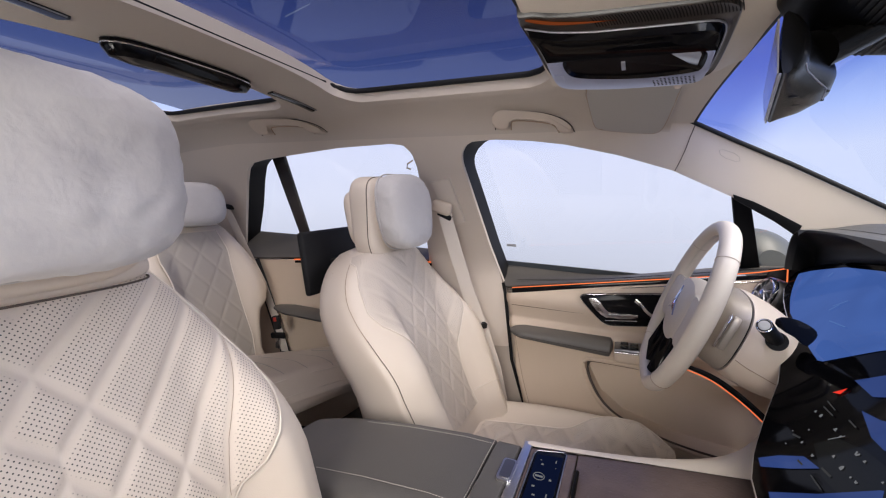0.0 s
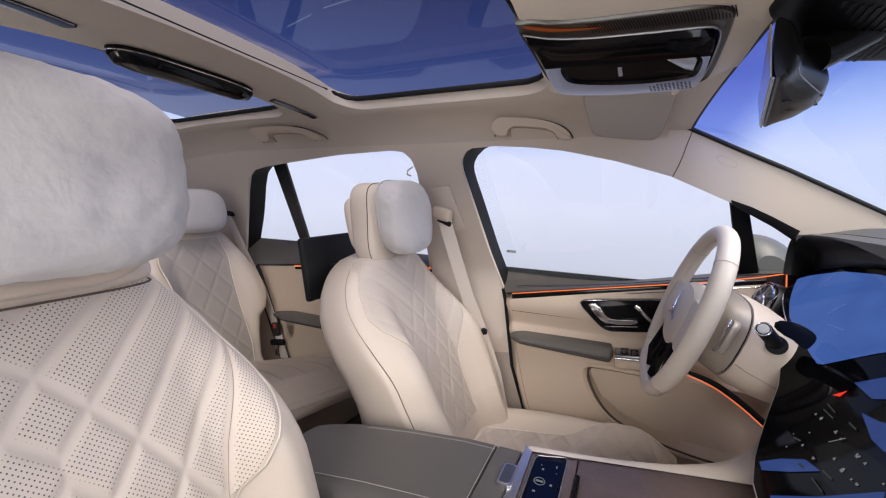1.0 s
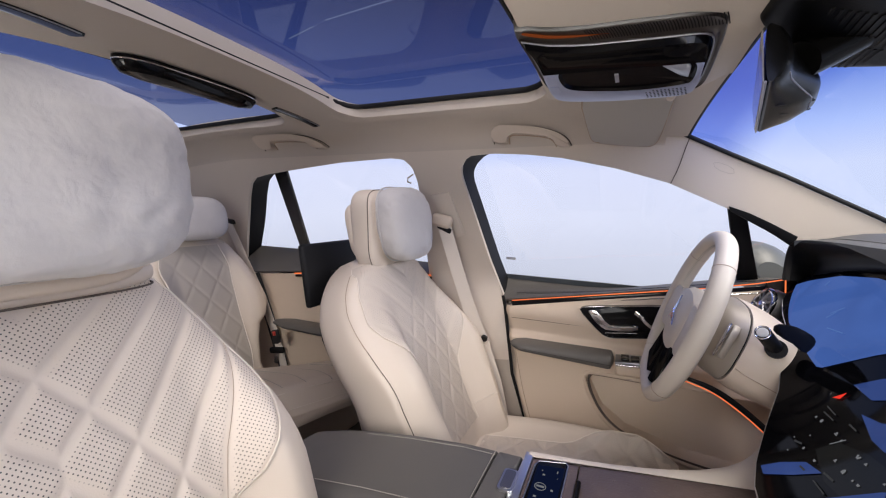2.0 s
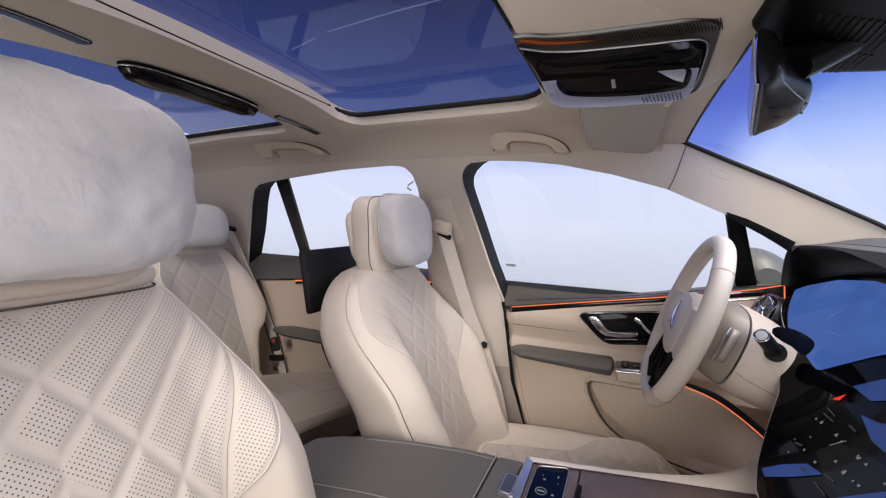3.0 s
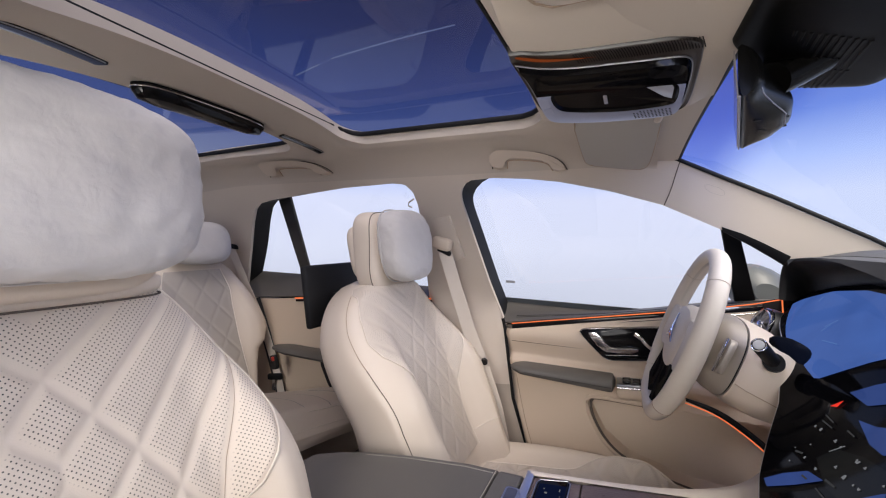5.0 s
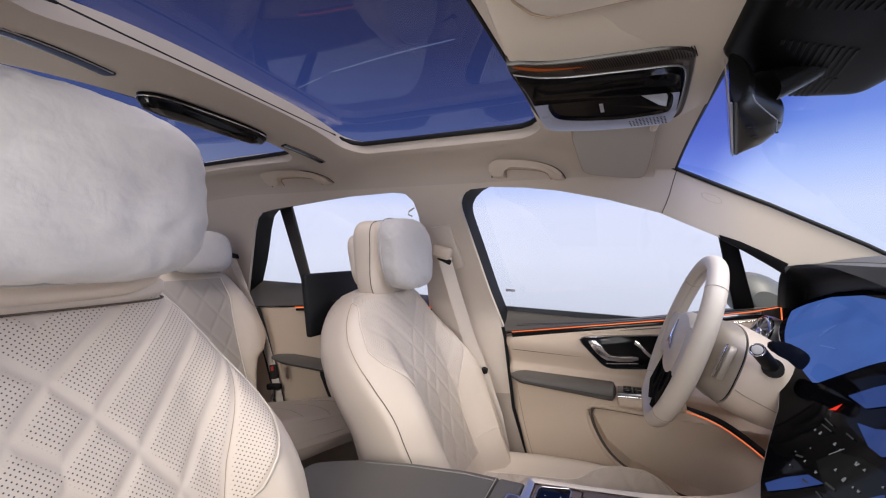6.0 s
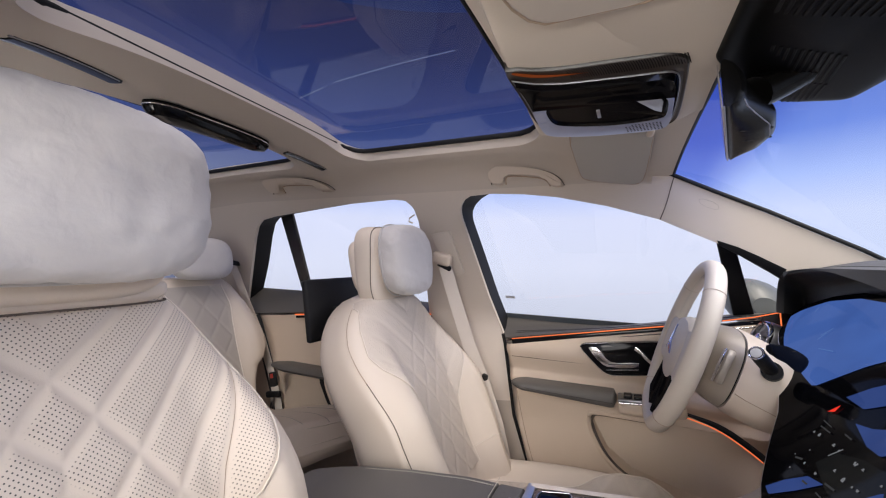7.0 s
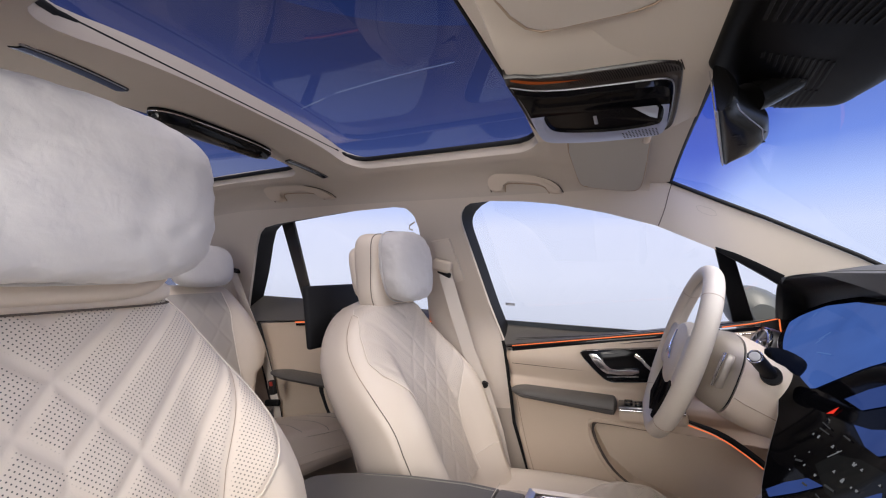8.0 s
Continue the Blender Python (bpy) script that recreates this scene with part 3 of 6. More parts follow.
def front_door(side):
    f = flip(side)
    tag = "left" if side > 0 else "right"
    d = thing("door_1" if side > 0 else "door_2", "cream and grey leather front door panel with amber light strip", "car door", kind="structure")

    def lower(u, v):
        z0 = 0.42
        xa = table(z0 + v * 0.6, ((0.42, -0.235), (0.48, -0.249), (0.70, -0.321), (0.94, -0.353), (1.0, -0.36)))
        x = xa + (0.46 - xa) * u
        z = z0 + (strip_z(x) - 0.016 - z0) * v
        edge = 0.02 * (1 - smooth01(u, 0, 0.03))
        return f((x, door_y(x, z) + 0.060 * smooth01(pocket_depth(x, z), 0, 1) + edge, z))
    part("door_card", sheet(lower, *((240, 180) if side > 0 else (60, 50)), 0.006), DOORCREAM, d)

    def upper(u, v):
        x = -0.385 + 0.845 * u
        z = strip_z(x) + 0.004 + (sill_z(x) - strip_z(x) - 0.004) * v
        return f((x, 1.312 + 0.125 * v ** 0.8 - 0.012 * math.sin(math.pi * min(1, v * 2.2)) * (1 - u), z))
    part("sill_pad", sheet(upper, 40, 12, 0.006), GREY, d, "grey leather sill pad")
    for v_ in (0.20, 0.27):
        part("sill_seam", sweep([Vector(upper(k / 30, v_)) + Vector((0, -0.0008 * side, 0.0004)) for k in range(2, 31)], 0.0006, 0.0006, sides=5), BLACK, d)
    crease = chaikin([(-0.318, 0.80, 0), (-0.300, 0.72, 0), (-0.272, 0.62, 0), (-0.225, 0.50, 0), (-0.20, 0.44, 0)], 2)
    part("card_crease", sweep([f((p.x, door_y(p.x, p.y) - 0.0005, p.y)) for p in crease], 0.0010, 0.0010, sides=6), BROWNSEAM, d)
    xs = [-0.335 + 0.75 * k / 24 for k in range(25)]
    part("light_strip", sweep([f((x, 1.303, strip_z(x) - 0.001)) for x in xs if x < 0.28], 0.0012, 0.0016, sides=6), AMBER, d, "glowing amber light strip")
    part("strip_trim", sweep([f((x, 1.308, strip_z(x) - 0.013)) for x in xs], 0.004, 0.008, sides=6), GLOSS, d, "black trim under the light strip")
    part("strip_edge", sweep([f((x, 1.304, strip_z(x) - 0.0225)) for x in xs], 0.002, 0.0018, sides=6), CHROME, d)
    # handle recess
    bez = chaikin([(-0.110, 0, 0.964), (-0.104, 0, 0.972), (-0.090, 0, 0.976), (0.15, 0, 1.009), (0.172, 0, 1.002), (0.176, 0, 0.98), (0.168, 0, 0.925), (0.155, 0, 0.911), (0.0, 0, 0.888), (-0.022, 0, 0.887), (-0.042, 0, 0.896), (-0.072, 0, 0.924)], 1, True)
    hb = part("handle_bezel", slab([f((p.x, 1.276, p.z)) for p in bez], (0, 0.02 * side, 0), 0.003), GLOSS, d, "glossy black handle recess")
    lever = chaikin([(a_, b_, 0) for a_, b_ in ((-0.083, 0.968), (-0.066, 0.9705), (-0.052, 0.964), (-0.026, 0.930), (-0.014, 0.925), (0.058, 0.936), (0.060, 0.930), (0.059, 0.922), (-0.010, 0.911), (-0.034, 0.9135), (-0.046, 0.920), (-0.080, 0.958))], 1, True)
    lv = part("handle_lever", slab([f((p.x, 1.268, p.y)) for p in lever], (0, 0.010 * side, 0), 0.0025, 3), CHROME, hb, "chrome door handle lever")
    part("lever_grip", slab([f((x, 1.2668, z)) for x, z in ((-0.026, 0.924), (0.054, 0.9335), (0.054, 0.9300), (-0.022, 0.9195))], (0, 0.004 * side, 0), 0.0005), DARKALU, lv)
    part("lever_foot", sweep([f((-0.030, 1.268, 0.9030)), f((0.058, 1.268, 0.9150))], 0.0020, 0.0018, sides=8), CHROME, hb)
    part("lever_mark", sweep([f((-0.074, 1.2675, 0.9560)), f((-0.048, 1.2675, 0.9575))], 0.0008, 0.0008, sides=6), SEAM, lv)
    part("seat_switch", sweep([f(p) for p in chaikin([(0.050, 1.272, 0.977), (0.062, 1.266, 0.970), (0.082, 1.264, 0.948), (0.105, 1.266, 0.933)], 1)], 0.0055, 0.0055, square=4), CHROME, hb, "chrome seat switch")
    part("bezel_rim", sweep([f((p.x, 1.2745, p.z)) for p in resample(bez, 60, True)], 0.0012, 0.0012, sides=5, closed=True), CHROME, hb)
    # armrest

    def arm(u, v):
        a = 2 * math.pi * v
        w = min(1.0, (u / 0.14) ** 0.5 if u < 0.14 else 1.0, ((1 - u) / 0.03 + 0.05) ** 0.5)
        x = -0.325 + 0.325 * u
        c, s = math.cos(a), math.sin(a)
        c, s = math.copysign(abs(c) ** 0.75, c), math.copysign(abs(s) ** 0.75, s)
        h = (0.0135 + 0.0095 * u) * (0.12 + 0.88 * min(1.0, w))
        return f((x, 1.262 + 0.052 * c * w, 0.8275 - 0.0035 * u + h * s))
    part("armrest", sheet(arm, 40, 24), GREY, d, "grey leather armrest pad")
    part("armrest_seam", sweep([f((-0.300 + 0.29 * k / 20, 1.2065 + 0.012 * max(0.0, 1 - k / 5) ** 2, 0.8285 - 0.004 * k / 20)) for k in range(21)], 0.0006, 0.0006, sides=5), BLACK, d)
    part("switch_panel", box((0.17, 0.080, 0.010), f_pose(f, 0.088, 1.258, 0.8375, -5), 0.003), DARKALU, d, "satin window switch panel")
    for k in range(4):
        part("window_switch", box((0.022, 0.018, 0.006), f_pose(f, 0.03 + 0.027 * (k % 2), 1.235 + 0.024 * (k // 2), 0.8425, -5), 0.002), GLOSS, d)
    part("armrest_front", box((0.175, 0.084, 0.036), f_pose(f, 0.092, 1.262, 0.8145, -5), 0.012, 4), DOORCREAM, d)
    part("switch_edge", sweep([f((0.006 + 0.165 * k / 8, 1.2185, 0.8245 + 0.0875 * 0.165 * k / 8)) for k in range(9)], 0.0022, 0.0028, sides=8), CHROME, d, "chrome edge of the switch panel")
    part("door_edge_seal", sweep([f((x, 1.30, z)) for x, z in ((-0.367, 0.975), (-0.358, 0.94), (-0.323, 0.70), (-0.250, 0.48), (-0.232, 0.40))], 0.0022, 0.006), BLACK, d, "black rubber door seal")
    # stitched line along the card
    part("card_stitching", sweep([f((-0.33 + 0.26 * k / 16, door_y(0, 0.905) - 0.0004, 0.905 + 0.004 * k / 16)) for k in range(17)], 0.0008, 0.0010, sides=5), SEAM, d)
    # pocket rim
    rim = chaikin([(0.12, 0.757, 0), (-0.05, 0.757, 0), (-0.084, 0.752, 0), (-0.078, 0.70, 0), (-0.03, 0.62, 0), (0.044, 0.572, 0), (0.205, 0.534, 0), (0.36, 0.527, 0)], 2)
    part("pocket_rim", sweep([f((p.x, door_y(p.x, p.y) - 0.001, p.y)) for p in rim], 0.004, 0.006), DOORCREAM, d)
    inner = [(0.16 + (p.x - 0.16) * 0.955, 0.66 + (p.y - 0.66) * 0.955) for p in rim]
    # dark strip stands in for the rim's shadow in the pocket
    part("pocket_shade", sweep([f((x, door_y(x, z) + 0.004, z)) for x, z in inner], 0.003, 0.005), SEAM, d, "dark strip painting the shade inside the pocket rim")
    # low light guide towards the dashboard
    lo = chaikin([(0.12, 1.258, 0.815), (0.183, 1.250, 0.803), (0.253, 1.248, 0.786), (0.318, 1.245, 0.746), (0.372, 1.240, 0.704), (0.43, 1.235, 0.648)], 2)
    part("low_light_strip", sweep([f(p) for p in lo], 0.0011, 0.0013, sides=6), AMBER, d, "glowing amber light line")
    # tapering dark bar stands in for the soft shadow above the line
    part("low_strip_shade", sweep([f((p[0] + 0.004, p[1] - 0.002, p[2] + 0.010)) for p in lo], 0.004, 0.008, sides=8, taper=lambda q: 0.12 + 0.88 * smooth01(q, 0.0, 0.45)), DARK, d, "dark band painting the shade above the light line")
    return d


def f_pose(f, x, y, z, rz=0):
    p = f((x, y, z))
    return pose(p[0], p[1], p[2], 0, rz, 0)


front_door(1)
front_door(-1)


def rear_door(side):
    f = flip(side)
    d = thing("door_3" if side > 0 else "door_4", "cream rear door panel with grey sill pad and armrest", "car door", kind="structure")

    def rail(x):
        return 0.966 + 0.080 * (x + 1.344)

    def yy(z):
        return 1.315 - 0.02 * smooth01(0.9 - z, 0, 0.3)

    def lower(u, v):
        x = -1.60 + 0.98 * u
        z = 0.42 + (rail(x) - 0.425) * v
        return f((x, yy(z) - 0.10 * max(0.0, -x - 1.25), z))
    part("door_card", sheet(lower, 40, 30, 0.006), DOORCREAM, d)

    def upper(u, v):
        x = -1.68 + 1.06 * u
        return f((x, 1.31 + 0.10 * v - 0.12 * max(0.0, -x - 1.25), rail(x) + 0.006 + (1.061 - 0.03 * u + 0.012 * u - rail(x)) * v))
    part("sill_pad", sheet(upper, 30, 8, 0.006), GREY, d, "grey leather sill pad")
    part("light_strip", sweep([f((-1.33 + 0.68 * k / 10, 1.298 - 0.12 * max(0.0, 1.33 - 0.68 * k / 10 - 1.25), rail(-1.33 + 0.68 * k / 10) - 0.002)) for k in range(11)], 0.0028, 0.003, sides=6), AMBER, d, "glowing amber light strip")
    part("strip_trim", sweep([f((-1.33 + 0.68 * k / 10, 1.305 - 0.12 * max(0.0, 1.33 - 0.68 * k / 10 - 1.25), rail(-1.33 + 0.68 * k / 10) - 0.013)) for k in range(11)], 0.004, 0.006, sides=6), GLOSS, d)

    def arm(u, v):
        a = 2 * math.pi * v
        w = min(1.0, (u / 0.2) ** 0.5, ((1 - u) / 0.1) ** 0.5) + 0.02
        return f((-1.45 + 0.55 * u, 1.27 + 0.05 * math.cos(a) * w, 0.735 + 0.02 * math.sin(a) * w))
    part("armrest", sheet(arm, 20, 16), GREY, d, "grey leather armrest pad")
    # flat dark plate gives the recess its shade without hollowing the card
    part("pull_recess_shade", slab([f(p) for p in chaikin([(-1.182, 1.284, 0.700), (-1.165, 1.284, 0.722), (-1.06, 1.284, 0.735), (-1.0, 1.284, 0.73), (-1.0, 1.284, 0.575), (-1.095, 1.284, 0.575), (-1.128, 1.284, 0.600), (-1.157, 1.284, 0.655)], 2, True)], (0, 0.012 * side, 0), 0.003), DARK, d, "dark plate painting the shade of the pull recess")
    part("pull_handle", sweep([f(p) for p in chaikin([(-1.112, 1.270, 0.722), (-1.098, 1.262, 0.680), (-1.070, 1.262, 0.620), (-1.050, 1.268, 0.590)], 2)], 0.022, 0.010, sides=12), DOORCREAM, d, "cream pull handle")
    return d


rear_door(1)
rear_door(-1)

# ---- front seats ----
def quilt(s, t):
    """Distance from the nearest sewn groove of the insert; s across from the middle, t up along the back.
    Grooves fan up and outwards; below the topmost crossing line a second set runs down and outwards."""
    a = abs(s)
    k = 2.1 - 4.2 * a
    r = k * k + 25.6 * (0.393 + 0.87 * a - t)
    ak = (-k + math.sqrt(max(0.0, r))) / 12.8
    m = 0.87 + 4.2 * ak
    e1 = abs(ak / 0.0347 - round(ak / 0.0347)) * 0.0347 * max(0.6, k + 12.8 * ak) / math.sqrt(1 + m * m)
    beta = t + 1.23 * a + 2.2 * a * a
    g = math.sqrt(1 + (1.23 + 4.4 * a) ** 2)
    if beta < 0.393:
        q = (0.393 - beta) / 0.105
        e2 = abs(q - round(q)) * 0.105 / g
    else:
        e2 = (beta - 0.393) / g
    return min(e1, e2)


def pad(outline_fn, depth_fn, n_t, n_s, name, mat, parent, cell=None, t0=0.0, t1=1.0):
    """A padded cover: rows of (y, point) with its own UV in metres and a mask of cells."""
    me = bpy.data.meshes.new(name)
    bm = bmesh.new()
    uvl = bm.loops.layers.uv.new("UVMap")
    col = bm.verts.layers.float.new("cell")
    g, info = [], {}
    for i in range(n_t + 1):
        t = t0 + (t1 - t0) * i / n_t
        row = []
        s0, s1 = outline_fn(t)
        for j in range(n_s + 1):
            s = s0 + (s1 - s0) * j / n_s
            p, c = depth_fn(s, t, min(s - s0, s1 - s))
            v = bm.verts.new(p)
            v[col] = c
            info[v] = (s, t)
            row.append(v)
        g.append(row)
    for i in range(n_t):
        for j in range(n_s):
            fc = bm.faces.new((g[i][j], g[i][j + 1], g[i + 1][j + 1], g[i + 1][j]))
            fc.smooth = True
            for lp in fc.loops:
                q = info[lp.vert]
                lp[uvl].uv = ((q[0] + q[1]) * 0.7071, (q[0] - q[1]) * 0.7071)
    bm.to_mesh(me)
    bm.free()
    me.materials.append(mat)
    ob = new(name, me)
    ob.parent = parent
    return ob


LEAN_BACK = 0.455  # how far the back runs rearwards for each metre up
BACK_W = ((0.0, 0.225), (0.08, 0.252), (0.18, 0.266), (0.28, 0.264), (0.35, 0.252), (0.41, 0.234), (0.455, 0.208), (0.485, 0.178), (0.507, 0.146), (0.525, 0.11), (0.54, 0.06))
PIPE_W = ((0.0, 0.135), (0.10, 0.138), (0.165, 0.141), (0.182, 0.150), (0.195, 0.184), (0.224, 0.211), (0.25, 0.228), (0.277, 0.239), (0.321, 0.238), (0.37, 0.219), (0.441, 0.185), (0.486, 0.158), (0.53, 0.135), (0.56, 0.125))
PIPE_DRIVER = ((0.0, 0.106), (0.12, 0.109), (0.19, 0.124), (0.25, 0.152), (0.30, 0.186), (0.335, 0.209), (0.37, 0.214), (0.441, 0.187), (0.486, 0.160), (0.53, 0.135), (0.56, 0.125))
SEAM_W = ((0.0, 0.136), (0.165, 0.1415), (0.186, 0.144), (0.244, 0.161), (0.308, 0.189), (0.37, 0.216), (0.42, 0.26), (0.56, 0.26))


def front_seat(name_label, cx, cz, cy, head_dx, rail, pw, relief, hw, hz, cw):
    """A seat whose back's foot is at (cx, cy, cz)."""
    side_seams = relief < 0.003
    perf = PERF_FINE if side_seams else PERF
    seat = thing("front_seat", name_label, "car seat", "front seats", at=(cx, cy, cz))

    def spine(t):
        return Vector((-LEAN_BACK * t, 0, t))
    fwd = Vector((1, 0, LEAN_BACK)).normalized()

    def bolster(q, t):
        """Forward swell of the side wings; q runs from the middle 0 to the edge 1."""
        if side_seams:
            return 0.078 * smooth01(0.46 - t, 0.0, 0.26) * smooth01(q, 0.40, 0.70) * (1 - 0.28 * smooth01(q, 0.78, 1.0))
        return 0.060 * smooth01(0.46 - t, 0.0, 0.26) * smooth01(q, 0.52, 0.84)

    def swell(t):
        return 0.045 + 0.055 * smooth01(t, 0.18, 0.42)

    def front_d(y, t):
        """How far the cover lies before the spine's plane."""
        w = table(min(t, 0.53), BACK_W)
        q = min(0.999, abs(y) / w)
        c = q ** (1 / 0.7)
        return swell(t) * ((1 - c * c) ** 0.4 - 1) + bolster(q, t)
    loops = []
    N = 72
    ts = [-0.06, -0.03, 0.0, 0.02, 0.06] + [0.06 + 0.40 * k / 16 for k in range(1, 17)] + [0.475, 0.49, 0.505, 0.518, 0.53, 0.538, 0.541]
    for t in ts:
        w = table(t, BACK_W)
        end = smooth01(0.548 - t, 0, 0.06) ** 0.5
        df, db = swell(t), 0.115 * (0.2 + 0.8 * end) * (1 - 0.3 * t)
        loop = []
        for k in range(N):
            an = 2 * math.pi * k / N
            c, s = math.cos(an), math.sin(an)
            y = w * math.copysign(abs(c) ** 0.7, c)
            q = abs(y) / max(w, 1e-6)
            if s >= 0:
                d = df * (abs(s) ** 0.8 - 1) + bolster(q, t) - 0.06 * (1 - end)
            else:
                d = -db * abs(s) ** 0.6 - df - 0.06 * (1 - end)
            loop.append(spine(t) + fwd * d + Vector((0, y, 0)))
        loops.append(loop)
    part("backrest", rings(loops), LEATHER_B, seat)

    # the quilted and punched insert with its wings
    def edge(t):
        w = min(table(t, PIPE_DRIVER if side_seams else PIPE_W), table(min(t, 0.53), BACK_W) * 0.96)
        return (-w, w)

    def face(s, t, rim):
        w = table(min(t, 0.53), BACK_W)
        q = abs(s) / w
        base = front_d(s, t) + (0.0008 + 0.0022 * smooth01(rim, 0.0, 0.006) if side_seams else 0.003)
        seam = 1.0 if side_seams else table(t, SEAM_W)
        a = abs(s)
        if a < seam - 0.004:
            dist = min(quilt(s, t), seam - a, rim)
            puff = relief * (1 - math.exp(-(max(0.0, dist) / 0.0075) ** 2))
            cell = smooth01(dist, 0.0058, 0.0085)
        else:
            dist = abs(a - seam)
            puff = relief * (1 - math.exp(-(dist / 0.006) ** 2))
            cell = smooth01(min(dist, rim), 0.006, 0.008)
        puff *= smooth01(rim, -0.001, 0.012)
        fall = 0.06 * (1 - smooth01(0.548 - t, 0, 0.06) ** 0.5)
        return spine(t) + fwd * (base + puff - fall) + Vector((0, s, 0)), cell
    pad(edge, face, 210, 190, "quilted_insert", perf, seat, t0=0.01, t1=0.512)
    for sg in (1, -1):
        line = []
        for k in range(41):
            t = 0.01 + 0.500 * k / 40
            w = edge(t)[1]
            line.append(face(sg * w, t, 0.0)[0] + fwd * 0.001)
        part("piping", sweep(line, 0.0015, 0.0015, sides=6), PIPING, seat, "pale piping")
        outer = []
        for k in range(31):
            t = 0.02 + 0.475 * k / 30
            w = table(t, BACK_W)
            outer.append(spine(t) + fwd * (front_d(0.965 * w, t) + 0.001) + Vector((0, sg * w * 0.968, 0)))
        if side_seams:
            part("side_seam", sweep(outer[3:20], 0.0009, 0.0009, sides=6), SEAM, seat, "dark side seam")
            part("upper_side_seam", sweep(outer[19:], 0.0008, 0.0008, sides=6), BROWNSEAM, seat)
        wing = []
        for k in range(25):
            t = 0.18 + 0.19 * k / 24
            wing.append(face(sg * table(t, SEAM_W), t, 0.02)[0] + fwd * 0.0012)
        if not side_seams:
            part("wing_seam", sweep(wing, 0.0004, 0.0004, sides=6), BROWNSEAM, seat, "brown wing seam")
        low = []
        if sg * (cy - CY) < 0:
            continue
        for y_, t_ in chaikin_2d([(0.112, 0.046), (0.150, 0.052), (0.200, 0.036), (0.234, 0.004), (0.240, -0.030), (0.230, -0.055)]):
            low.append(spine(t_) + fwd * (front_d(y_, t_) + 0.001) + Vector((0, sg * y_, 0)))
        part("lower_piping", sweep(low, 0.0013, 0.0013, sides=6), PIPING, seat, "pale piping")
    back = thing_part("back_shell", sheet(lambda u, v: spine(0.03 + 0.46 * v) + fwd * (-0.165 + 0.03 * v + 0.03 * abs(2 * u - 1) ** 3) + Vector((0, (2 * u - 1) * 0.22 * (1 - 0.25 * v ** 4), 0)), 16, 16, 0.012), HARD, seat)

    # cushion
    loops = []
    for k in range(25):
        u = k / 24
        x = -0.02 + 0.60 * u
        rnd = smooth01(1.02 - u, 0, 0.26) ** 0.5
        w = 0.255 * (0.92 + 0.08 * math.sin(math.pi * u)) * (0.75 + 0.25 * rnd)
        top = -0.045 + 0.040 * u + 0.012 * math.sin(math.pi * min(1, u * 1.1)) - 0.06 * (1 - rnd)
        bot = -0.15 + 0.02 * u
        loop = []
        for j in range(40):
            an = 2 * math.pi * j / 40
            c, s = math.cos(an), math.sin(an)
            y = w * math.copysign(abs(c) ** 0.5, c)
            h = 0.5 * (top - bot) * math.copysign(abs(s) ** 0.5, s) + 0.5 * (top + bot)
            if s > 0:
                h += 0.040 * smooth01(abs(y) / w, 0.50, 0.80) * rnd * s
            loop.append(Vector((x, y, h)))
        loops.append(loop)
    part("cushion", rings(loops), LEATHER_B, seat)

    def cus_edge(t):
        w = table(t, ((0.0, 0.10), (0.2, 0.120), (0.25, 0.128), (0.28, 0.140), (0.31, 0.160), (0.34, 0.176), (0.38, 0.187), (0.45, 0.192), (0.56, 0.18)))
        return (-w, w)

    def cus(s, t, rim):
        u = (t + 0.02) / 0.60
        rnd = smooth01(1.02 - u, 0, 0.26) ** 0.5
        top = -0.045 + 0.040 * u + 0.012 * math.sin(math.pi * min(1, u * 1.1)) - 0.06 * (1 - rnd)
        pa, pb = (s * 0.62 - t) / 0.085, (s * 0.62 + t) / 0.085
        dist = min(abs(pa - round(pa)) * 0.085 / 1.18, abs(pb - round(pb)) * 0.085 / 1.18, rim)
        puff = 0.0085 * (1 - math.exp(-(max(0, dist) / 0.012) ** 2)) * smooth01(rim, -0.001, 0.012)
        base = 0.040 * smooth01(abs(s) / 0.255, 0.50, 0.80) * rnd
        return Vector((t, s, top + base + 0.002 + puff)), smooth01(dist, 0.007, 0.011)
    pad(cus_edge, cus, 150, 110, "cushion_insert", perf, seat, t0=0.03, t1=0.55)
    for sg in (1, -1):
        part("piping", sweep([cus(sg * cus_edge(t)[1], t, 0)[0] for t in [0.03 + 0.52 * k / 60 for k in range(61)]], 0.0015, 0.0015, sides=6), PIPING, seat, "pale piping")
        part("seat_rail", box((0.5, 0.05, rail), pose(0.22, sg * 0.17, -0.10 - rail / 2), 0.006), DARK, seat)
    part("side_cover", box((0.46, 0.03, 0.09), pose(0.2, -0.262, -0.095), 0.012), HARD, seat)
    part("side_cover", box((0.46, 0.03, 0.09), pose(0.2, 0.262, -0.095), 0.012), HARD, seat)

    # headrest: rear shell, main pad, and a soft pillow strapped to its front
    hx = -0.66 * LEAN_BACK + head_dx

